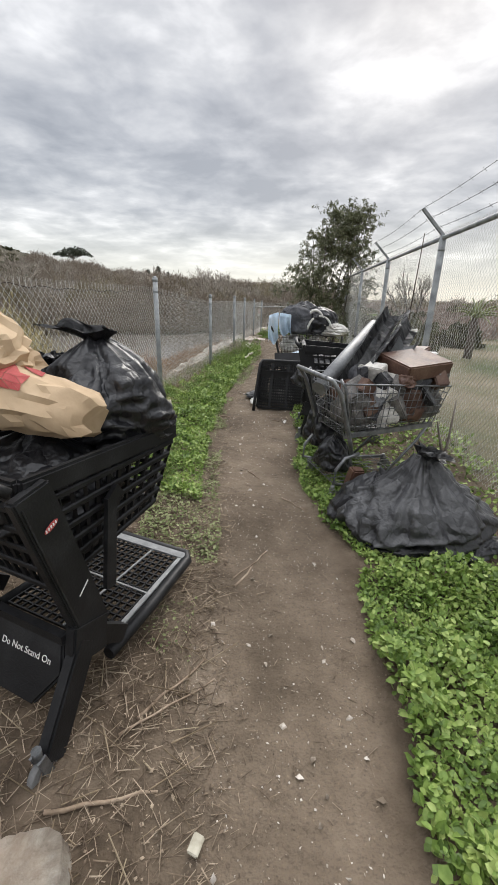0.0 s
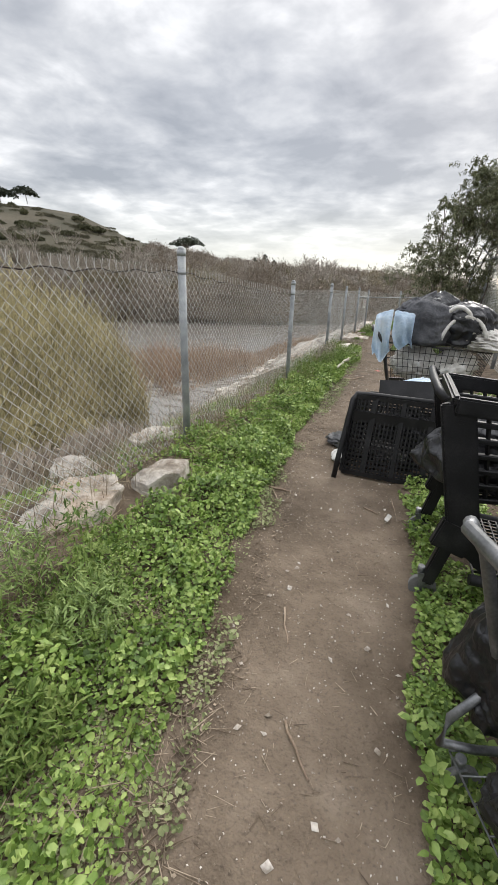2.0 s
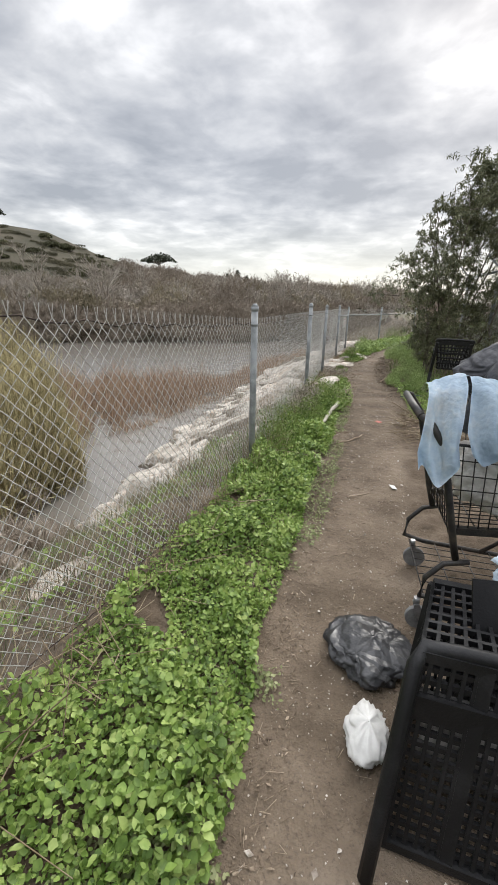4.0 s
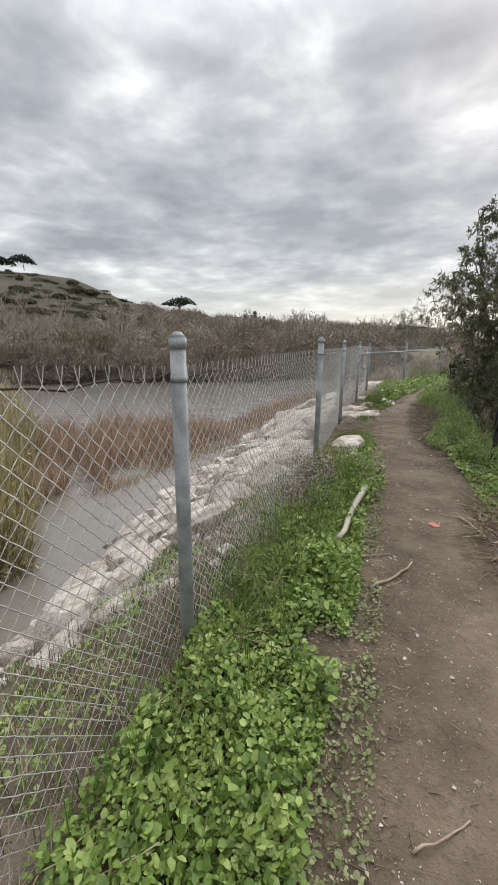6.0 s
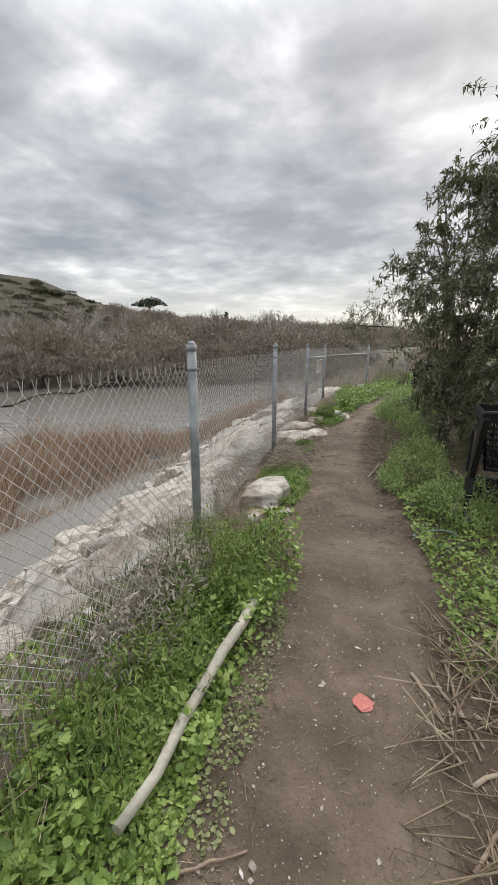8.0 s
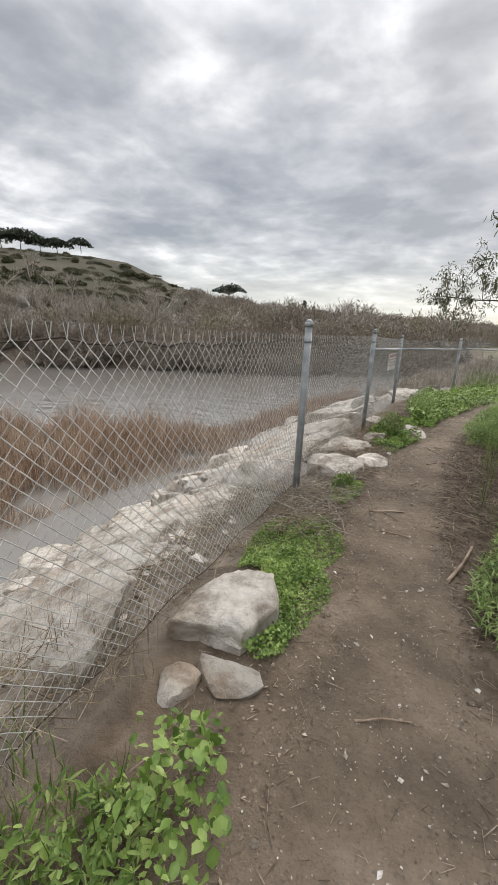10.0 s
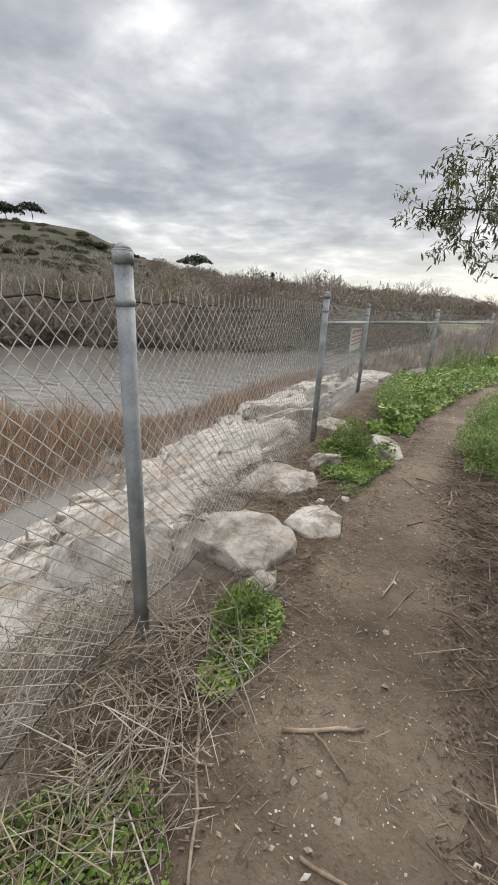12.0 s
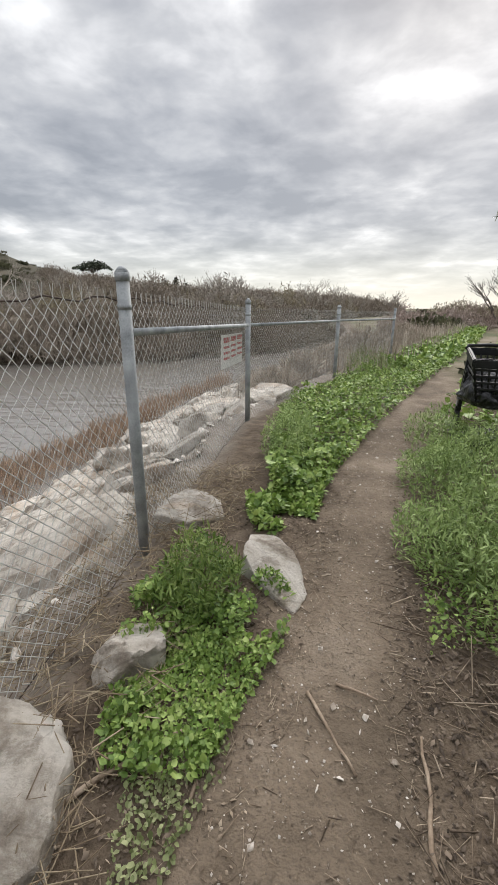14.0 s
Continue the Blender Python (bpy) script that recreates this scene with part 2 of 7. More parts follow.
def rock_material():
    """Pale fractured limestone: broad tone, ochre stains, grey lichen, fine cracks."""
    m = bpy.data.materials.new("pale_limestone")
    m.use_nodes = True
    nt = m.node_tree
    b = nt.nodes["Principled BSDF"]
    link = nt.links.new
    geo, info = nt.nodes.new("ShaderNodeNewGeometry"), nt.nodes.new("ShaderNodeObjectInfo")

    def noise_node(scale, detail, rough=0.55, warp=0.0):
        n = nt.nodes.new("ShaderNodeTexNoise")
        n.inputs["Scale"].default_value, n.inputs["Detail"].default_value = scale, detail
        n.inputs["Roughness"].default_value, n.inputs["Distortion"].default_value = rough, warp
        link(geo.outputs["Position"], n.inputs["Vector"])
        return n

    def ramp_node(v, stops):
        r = nt.nodes.new("ShaderNodeValToRGB")
        link(v, r.inputs[0])
        while len(r.color_ramp.elements) < len(stops):
            r.color_ramp.elements.new(0.5)
        for e, (p, c) in zip(r.color_ramp.elements, stops):
            e.position, e.color = p, (*c, 1)
        return r.outputs[0]

    def mixed(kind, f, a, c):
        x = nt.nodes.new("ShaderNodeMixRGB")
        x.blend_type = kind
        if isinstance(f, float):
            x.inputs[0].default_value = f
        else:
            link(f, x.inputs[0])
        link(a, x.inputs[1])
        if isinstance(c, tuple):
            x.inputs[2].default_value = (*c, 1)
        else:
            link(c, x.inputs[2])
        return x.outputs[0]

    base = ramp_node(noise_node(4.2, 10, 0.68, 0.3).outputs[0], ((0.32, (0.20, 0.165, 0.13)), (0.42, (0.38, 0.335, 0.28)), (0.51, (0.59, 0.545, 0.48)), (0.64, (0.73, 0.69, 0.63))))
    ochre = ramp_node(noise_node(1.7, 5, 0.6).outputs[0], ((0.53, (0, 0, 0)), (0.68, (0.55, 0.55, 0.55))))
    col = mixed("MIX", ochre, base, (0.46, 0.315, 0.20))
    lichen = ramp_node(noise_node(9, 6, 0.7).outputs[0], ((0.56, (0, 0, 0)), (0.66, (0.35, 0.35, 0.35))))
    col = mixed("MIX", lichen, col, (0.20, 0.185, 0.165))
    dirt = ramp_node(noise_node(6.5, 12, 0.72, 0.2).outputs[0], ((0.36, (0.6, 0.6, 0.6)), (0.47, (0, 0, 0))))
    col = mixed("MIX", dirt, col, (0.17, 0.135, 0.10))
    tone = ramp_node(info.outputs["Random"], ((0.0, (0.78, 0.77, 0.76)), (1.0, (1.08, 1.06, 1.04))))
    col = mixed("MULTIPLY", 1.0, col, tone)
    wob = mixed("ADD", 0.05, geo.outputs["Position"], noise_node(5, 3).outputs["Color"])
    cell = nt.nodes.new("ShaderNodeTexVoronoi")
    cell.feature = "DISTANCE_TO_EDGE"
    cell.inputs["Scale"].default_value = 2.3
    link(wob, cell.inputs["Vector"])
    crack = ramp_node(cell.outputs["Distance"], ((0.0, (0.4, 0.38, 0.36)), (0.012, (1, 1, 1))))
    link(mixed("MULTIPLY", 0.3, col, crack), b.inputs["Base Color"])
    b.inputs["Roughness"].default_value, b.inputs["Specular IOR Level"].default_value = 0.92, 0.25
    h = nt.nodes.new("ShaderNodeMath")
    h.operation = "MULTIPLY_ADD"
    link(crack, h.inputs[0])
    h.inputs[1].default_value = 0.05
    link(noise_node(13, 12, 0.78, 0.0).outputs[0], h.inputs[2])
    bn = nt.nodes.new("ShaderNodeBump")
    bn.inputs["Strength"].default_value, bn.inputs["Distance"].default_value = 0.85, 0.05
    link(h.outputs[0], bn.inputs["Height"])
    link(bn.outputs[0], b.inputs["Normal"])
    return m


M["rock"] = rock_material()


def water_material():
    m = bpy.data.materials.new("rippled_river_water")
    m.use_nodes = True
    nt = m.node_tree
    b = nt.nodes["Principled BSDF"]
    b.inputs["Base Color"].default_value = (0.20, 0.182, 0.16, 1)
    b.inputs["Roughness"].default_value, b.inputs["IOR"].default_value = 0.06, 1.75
    tc = nt.nodes.new("ShaderNodeTexCoord")
    mp = nt.nodes.new("ShaderNodeMapping")
    mp.inputs["Scale"].default_value = (0.55, 1.5, 1)
    mp.inputs["Rotation"].default_value = (0, 0, radians(-35))
    nt.links.new(tc.outputs["Object"], mp.inputs[0])
    n = nt.nodes.new("ShaderNodeTexNoise")
    n.inputs["Scale"].default_value, n.inputs["Detail"].default_value = 1.5, 5
    nt.links.new(mp.outputs[0], n.inputs["Vector"])
    bn = nt.nodes.new("ShaderNodeBump")
    bn.inputs["Strength"].default_value, bn.inputs["Distance"].default_value = 0.6, 0.12
    nt.links.new(n.outputs[0], bn.inputs["Height"])
    nt.links.new(bn.outputs[0], b.inputs["Normal"])
    return m


# ---- helpers of this scene ----
rng = np.random.default_rng(7)


def mesh_of(name, verts, faces, material):
    """A mesh from an (n, 3) array and an (m, k) array of equal-sided faces."""
    me = bpy.data.meshes.new(name)
    verts, faces = np.asarray(verts, float), np.asarray(faces, int)
    k = faces.shape[1]
    me.vertices.add(len(verts)), me.loops.add(faces.size), me.polygons.add(len(faces))
    me.vertices.foreach_set("co", verts.ravel())
    me.loops.foreach_set("vertex_index", faces.ravel())
    me.polygons.foreach_set("loop_start", np.arange(0, faces.size, k))
    me.update(calc_edges=True)
    me.materials.append(material)
    return me


def turns(yaw, tilt, roll):
    """Rotation matrices, roll about y, then tilt about x, then yaw about z."""
    cy, sy, ct, st, cr, sr = np.cos(yaw), np.sin(yaw), np.cos(tilt), np.sin(tilt), np.cos(roll), np.sin(roll)
    z, o = np.zeros_like(yaw), np.ones_like(yaw)
    rz = np.stack([np.stack([cy, -sy, z], -1), np.stack([sy, cy, z], -1), np.stack([z, z, o], -1)], -2)
    rx = np.stack([np.stack([o, z, z], -1), np.stack([z, ct, -st], -1), np.stack([z, st, ct], -1)], -2)
    ry = np.stack([np.stack([cr, z, sr], -1), np.stack([z, o, z], -1), np.stack([-sr, z, cr], -1)], -2)
    return rz @ rx @ ry


def scatter(name, tv, tf, places, rots, sizes, material):
    """Copies of one small template, joined into one mesh."""
    tv, tf = np.asarray(tv, float), np.asarray(tf, int)
    sizes = np.asarray(sizes, float)
    if sizes.ndim == 1:
        sizes = np.repeat(sizes[:, None], 3, 1)
    v = np.einsum("nij,nkj->nki", rots, tv[None] * sizes[:, None, :]) + np.asarray(places)[:, None, :]
    f = tf[None] + (np.arange(len(v)) * len(tv))[:, None, None]
    return mesh_of(name, v.reshape(-1, 3), f.reshape(-1, tf.shape[1]), material)


# templates: y is the length of the piece
OVAL_LEAF = (((0, 0, 0), (0.30, 0.28, 0.08), (0.36, 0.6, 0.03), (0.08, 1, -0.1), (-0.30, 0.7, 0.05), (-0.34, 0.3, 0.08), (0.02, 0.5, -0.04)),
             ((0, 1, 6), (1, 2, 6), (2, 3, 6), (3, 4, 6), (4, 5, 6), (5, 0, 6)))
ROUND_LEAF = (((0, 0, 0), (0.42, 0.22, 0.06), (0.5, 0.62, 0.10), (0, 1, 0.0), (-0.5, 0.62, 0.10), (-0.42, 0.22, 0.06), (0, 0.5, -0.02)),
              ((0, 1, 6), (1, 2, 6), (2, 3, 6), (3, 4, 6), (4, 5, 6), (5, 0, 6)))
LONG_LEAF = (((0, 0, 0), (0.34, 0.2, 0.03), (0.5, 0.5, 0.04), (0.3, 0.8, 0), (0, 1, -0.08), (-0.3, 0.8, 0), (-0.5, 0.5, 0.04), (-0.34, 0.2, 0.03), (0, 0.5, 0)),
             tuple((k, (k + 1) % 8, 8) for k in range(8)))
BLADE = (((-0.5, 0, 0), (0.5, 0, 0), (0.42, 0.45, 0.06), (-0.42, 0.45, 0.06), (0.22, 0.8, 0.2), (-0.22, 0.8, 0.2), (0, 1, 0.36), (0, 1, 0.36)),
         ((0, 1, 2, 3), (3, 2, 4, 5), (5, 4, 6, 7)))
STALK = (((-0.5, 0, -0.3), (0.5, 0, -0.3), (0, 0, 0.6), (-0.4, 1, -0.2), (0.4, 1, -0.2), (0, 1, 0.4)), ((0, 1, 4, 3), (1, 2, 5, 4), (2, 0, 3, 5)))
CHIP = (((0.5, 0, 0), (0, 0.6, 0), (-0.5, 0.1, 0), (0, -0.5, 0), (0.05, 0, 0.35)), ((0, 1, 4), (1, 2, 4), (2, 3, 4), (3, 0, 4)))
TWIG_SPRAY = (((-0.03, 0, 0), (0.03, 0, 0), (0.02, 0.6, 0.02), (-0.35, 1, 0.1), (0.3, 0.9, -0.1), (0.05, 1.1, 0)), ((0, 1, 2), (0, 2, 3), (1, 4, 2), (0, 2, 5)))


def part(name, bm, material, parent=None, label=""):
    """Links a bmesh as one mesh object, under a thing or a part."""
    me = bpy.data.meshes.new(name)
    bm.to_mesh(me)
    bm.free()
    me.materials.append(material)
    ob = new(name, me)
    ob.parent = parent
    if label:
        ob["label"] = label
    return ob


def bar(bm, a, b, w, h=None, up=(0, 0, 1)):
    """A square bar from a to b."""
    a, b = Vector(a), Vector(b)
    d = (b - a).normalized()
    s = d.cross(Vector(up))
    s = d.cross(Vector((1, 0, 0.01))) if s.length < 1e-3 else s
    s.normalize()
    u = s.cross(d)
    h = w if h is None else h
    vs = [bm.verts.new(p + s * i * w / 2 + u * j * h / 2) for p in (a, b) for i, j in ((-1, -1), (1, -1), (1, 1), (-1, 1))]
    for q in ((3, 2, 1, 0), (4, 5, 6, 7), (0, 1, 5, 4), (1, 2, 6, 5), (2, 3, 7, 6), (3, 0, 4, 7)):
        bm.faces.new([vs[i] for i in q])


def tube(bm, pts, r, n=8, r1=None):
    """A round tube along points, tapering from r to r1."""
    pts = [Vector(p) for p in pts]
    rings = []
    for i, p in enumerate(pts):
        d = (pts[min(i + 1, len(pts) - 1)] - pts[max(i - 1, 0)]).normalized()
        s = d.cross(Vector((0, 0, 1)))
        s = Vector((1, 0, 0)) if s.length < 1e-3 else s.normalized()
        u = s.cross(d)
        rr = r if r1 is None else r + (r1 - r) * i / (len(pts) - 1)
        rings.append([bm.verts.new(p + (s * math.cos(2 * math.pi * k / n) + u * math.sin(2 * math.pi * k / n)) * rr) for k in range(n)])
    for a, b in zip(rings, rings[1:]):
        for k in range(n):
            f = bm.faces.new((a[k], a[(k + 1) % n], b[(k + 1) % n], b[k]))
            f.smooth = n > 4
    bm.faces.new(rings[0][::-1]), bm.faces.new(rings[-1])


def lump(bm, centre, size, rough=0.25, freq=2.0, seed=0, level=3, flat=0.0, crease=0.0):
    """A rounded lump broken up by noise; flat cuts its underside, crease folds it."""
    got = bmesh.ops.create_icosphere(bm, subdivisions=level, radius=1)["verts"]
    off = Vector((seed * 7.3, seed * 3.1, seed * 5.7))
    for v in got:
        p = v.co.normalized()
        k = 1 + rough * noise.noise(p * freq + off) + 0.4 * rough * noise.noise(p * freq * 2.7 + off)
        if crease:
            k += crease * (abs(noise.noise(p * freq * 2.2 + off * 2)) - 0.25) + 0.5 * crease * (abs(noise.noise(p * freq * 5 + off)) - 0.2)
        q = p * k
        if flat and q.z < -flat:
            q.z = -flat + (q.z + flat) * 0.15
        v.co = Vector(centre) + Vector((q.x * size[0], q.y * size[1], q.z * size[2]))
    for f in bm.faces:
        f.smooth = True


def sway(t, rows):
    return np.interp(t, [r[0] for r in rows], [r[1] for r in rows])


# ---- plan: edges along the walk (y, x) ----
PATH_LEFT = ((-5, 1.5), (0.2, 1.42), (0.9, 1.28), (1.9, 1.14), (2.9, 0.94), (4.2, 0.80), (5.9, 0.65), (8.2, 0.71), (9.5, 0.67), (11, 0.66), (12.4, 0.60), (14, 0.50), (15.8, 0.58), (16.5, 0.75), (17.2, 0.85), (18.4, 1.08), (20.4, 1.77), (25.6, 3.82), (33, 6.9), (60, 17))
PATH_RIGHT = ((-5, 2.1), (0.3, 2.02), (1.5, 2.0), (3.2, 1.70), (4.5, 1.70), (6.5, 1.45), (9, 1.42), (10.6, 1.5), (11.4, 1.48), (12.7, 1.34), (14, 1.16), (15.5, 1.2), (17.2, 1.38), (19.1, 1.84), (22.6, 3.2), (26, 4.7), (33, 7.7), (60, 18))
FENCE = ((-7.2, -0.30), (-4.2, -0.26), (-1.15, -0.22), (1.9, -0.18), (4.96, -0.135), (8.02, -0.055), (11.08, -0.01), (14.13, -0.10), (17.17, -0.065), (20.17, 0.01), (23.94, 1.19), (28.0, 2.91))
FENCE_TOP = ((-8, 1.70), (4.96, 1.70), (8.02, 1.52), (11.08, 1.515), (14.13, 1.47), (17.17, 1.435), (20.17, 1.365), (28, 1.3))
SHORE = ((-40, -6), (2, -5.0), (6, -4.2), (8.5, -3.4), (11, -3.6), (13, -3.95), (16, -4.15), (20, -4.2), (25, -4.5), (31, -3.8), (35, -3.2), (42, -1.2), (50, 3), (60, 9), (80, 17), (105, 22), (110, 60), (118, 900), (900, 900))
FAR_SHORE = ((-60, -110), (10, -70), (31, -33), (37, -22), (42, -14), (46, -9), (52, -4), (60, -1), (80, 4), (100, 11), (130, 24), (250, 54), (600, 120), (700, 120), (900, -10))
RIDGE = ((-180, 1.0), (-40, 0.6), (-5, 0.5), (0, 0.6), (10, 1.1), (24, 2.2), (31, 3.3), (34.8, 4.4), (37.8, 5.7), (40.7, 6.8), (46.6, 7.65), (54, 7.3), (60, 6.6), (80, 5.5), (110, 3), (180, 1.0))
WATER_Z = -2.4


def fbm(x, y, s, seed=0.0, octaves=3):
    out = np.zeros(np.broadcast(x, y).shape)
    a = 1.0
    for o in range(octaves):
        k = s * 2 ** o
        out += a * (np.sin(k * x * 1.31 + 1.7 * np.sin(k * y * 0.73 + seed + o) + o * 2.1) * np.sin(k * y * 1.17 + 1.3 * np.sin(k * x * 0.91 - seed + o * 1.3)))
        a *= 0.5
    return out


def ground_z(x, y):
    """Height of the ground: trodden path, verge, river bank, bed, far bank and hill."""
    x, y = np.asarray(x, float), np.asarray(y, float)
    fx, sh, fs = sway(y, FENCE), sway(y, SHORE), sway(y, FAR_SHORE)
    pl, pr = sway(y, PATH_LEFT), sway(y, PATH_RIGHT)
    base = np.interp(y, (2, 5, 7.5, 11, 13, 21), (0.16, 0.17, 0.05, 0.02, -0.10, -0.10))
    z = np.where(x < pl, base * np.clip((pl - x) / np.maximum(pl - fx, 0.2), 0, 1), 0.0)
    off = np.maximum(np.maximum(pl - x, x - pr), 0)
    z = z + 0.03 * np.clip(off / 0.15, 0, 1) * (x > fx) + 0.012 * fbm(x, y, 2.3, 0.4) + 0.004 * fbm(x, y, 11, 2.0)
    t = np.clip((fx - 0.25 - x) / np.maximum(fx - 0.25 - sh, 0.3), 0, 3)
    slope = base - (base - WATER_Z) * np.where(t < 1, t ** 1.12, 1 + (t - 1) * 0.5)
    z = np.where(x < fx - 0.25, np.maximum(slope, -3.4) + 0.05 * fbm(x, y, 1.6, 1.1), z)
    w = np.clip((fs - x) / 5.0, 0, 1)
    z = np.where(x < fs, -3.4 + 2.6 * w + 0.3 * np.clip((fs - x) / 40, 0, 1), z)
    z = np.where((y > 105) & (x > fs), np.maximum(-3.4, -0.3 * (y - 104)) , z)
    z = np.where(y > 880, 3.0, z)
    d, az = np.hypot(x, y - 8), np.degrees(np.arctan2(-x, y - 8))
    top = 1.5 + 240 * np.tan(np.radians(sway(az, RIDGE)))
    s = np.clip((d - 75) / 165, 0, 1)
    rise = (top + 0.8) * s ** 1.25 * (1 + 0.035 * fbm(x, y, 0.05, 3)) - np.clip(d - 240, 0, 260) * 0.12
    on = np.clip((fs - x - 12) / 20, 0, 1)
    return np.where(on > 0, z + on * np.maximum(rise, 0), z)


def axis(parts):
    out = [np.arange(a, b, s) for a, b, s in parts]
    return np.concatenate(out + [[parts[-1][1]]])


def build_ground():
    gx = axis(((-900, -300, 60), (-300, -90, 14), (-90, -30, 4), (-30, -9, 1.0), (-9, -3, 0.25), (-3, 3.6, 0.085), (3.6, 10, 0.4), (10, 40, 2), (40, 120, 10), (120, 900, 60)))
    gy = axis(((-300, -40, 30), (-40, -6, 3), (-6, -1, 0.4), (-1, 22, 0.1), (22, 36, 0.35), (36, 70, 1.5), (70, 130, 5), (130, 330, 12), (330, 1500, 60)))
    X, Y = np.meshgrid(gx, gy)
    Z = ground_z(X, Y)
    nx, ny = len(gx), len(gy)
    i = (np.arange(ny - 1)[:, None] * nx + np.arange(nx - 1)[None]).ravel()
    me = mesh_of("ground", np.stack([X, Y, Z], -1).reshape(-1, 3), np.stack([i, i + 1, i + nx + 1, i + nx], -1), ground_material())
    me.polygons.foreach_set("use_smooth", np.ones(len(i), bool))
    pl, pr, fx, fs = sway(Y, PATH_LEFT), sway(Y, PATH_RIGHT), sway(Y, FENCE), sway(Y, FAR_SHORE)
    wob = 0.09 * fbm(X, Y, 3.1, 0.7)
    on_path = np.clip((np.minimum(X - pl, pr - X) + wob + 0.12) / 0.16, 0, 1)
    on_bank = np.clip((fx + 0.15 - X) / 0.3, 0, 1)
    d = np.hypot(X, Y - 8)
    on_hill = np.clip((d - 50) / 25, 0, 1) * (X < fs)
    on_field = np.clip((X - 3.2) / 0.8, 0, 1)
    for name, v in (("on_path", on_path), ("on_bank", on_bank), ("on_scree", np.clip((Y - 8.9) / 1.2, 0, 1) * np.clip((26 - Y) / 2, 0, 1)), ("on_field", on_field), ("on_hill", on_hill)):
        me.attributes.new(name, "FLOAT", "POINT").data.foreach_set("value", v.ravel().astype(np.float32))
    tagged(new("ground", me), "trodden brown dirt path between green verges above a river bank", "ground", kind="structure")
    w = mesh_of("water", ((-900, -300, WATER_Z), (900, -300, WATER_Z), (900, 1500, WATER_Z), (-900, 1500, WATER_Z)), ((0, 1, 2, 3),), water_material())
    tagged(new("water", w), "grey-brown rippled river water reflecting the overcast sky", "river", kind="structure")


build_ground()


# ---- chain-link fences ----
def chain_link(name, a, b, low, high, parent, pitch=0.062, wire=0.0016, spikes=0.05, material=None):
    """Woven diamond mesh between two posts; low and high are heights at either end."""
    a, b = np.array(a, float), np.array(b, float)
    n = max(2, int(np.linalg.norm(b - a) / pitch) * 2)
    side = np.array([-(b - a)[1], (b - a)[0]]) / np.linalg.norm(b - a)
    verts, faces = [], []
    for i in range(n):
        s0, s1 = i / n, (i + 1) / n
        lo, hi = low[0] + (low[1] - low[0]) * s0, high[0] + (high[1] - high[0]) * s0
        m = int((hi - lo) / (pitch * 0.52))
        sag = 0.012 * math.sin(s0 * 9 + a[1])
        pts = []
        for k in range(m + 1):
            s = s0 if (k + i) % 2 == 0 else s1
            p = a + (b - a) * s + side * (0.0022 * (1 if k % 2 else -1) + sag * math.sin(3.1 * k / m))
            pts.append((p[0], p[1], hi - (hi - lo) * k / m))
        for lean in (-1, 1) if i % 2 == 0 else ():
            p = a + (b - a) * (s0 + lean * 0.35 / n)
            q = a + (b - a) * s0
            tips = ((q[0], q[1], hi), (p[0], p[1], hi + spikes))
            base = len(verts)
            for t in tips:
                verts += [(t[0] + wire, t[1] + wire, t[2]), (t[0] - wire, t[1] + wire, t[2]), (t[0], t[1] - wire, t[2])]
            faces += [(base + j, base + (j + 1) % 3, base + 3 + (j + 1) % 3, base + 3 + j) for j in range(3)]
        for p, q in zip(pts, pts[1:]):
            base = len(verts)
            for t in (p, q):
                verts += [(t[0], t[1] + wire, t[2] + wire * 1.4), (t[0] + wire, t[1], t[2] - wire), (t[0] - wire, t[1] - wire, t[2] - wire)]
            faces += [(base + j, base + (j + 1) % 3, base + 3 + (j + 1) % 3, base + 3 + j) for j in range(3)]
    ob = new(name, mesh_of(name, verts, faces, material or M["wire"]))
    ob.parent = parent
    return ob


def fence_post(x, y, z0, z1, parent, r=0.03, cap=True, lean=0.0):
    bm = bmesh.new()
    tube(bm, ((x, y, z0), (x + lean * 0.5, y, (z0 + z1) / 2), (x + lean, y, z1)), r, 14)
    post = part("post", bm, M["steel"], parent)
    if cap:
        bm = bmesh.new()
        tube(bm, ((x + lean, y, z1 - 0.045), (x + lean, y, z1 - 0.005)), r * 1.12, 14)
        tube(bm, ((x + lean, y, z1 - 0.005), (x + lean, y, z1 + 0.012), (x + lean, y, z1 + 0.02)), r * 1.05, 14, r * 0.35)
        part("post_cap", bm, M["steel"], post)
    for h in (0.16,):
        bm = bmesh.new()
        tube(bm, ((x + lean, y, z1 - h - 0.012), (x + lean, y, z1 - h + 0.012)), r * 1.1, 12)
        part("tie_band", bm, M["steel"], post)


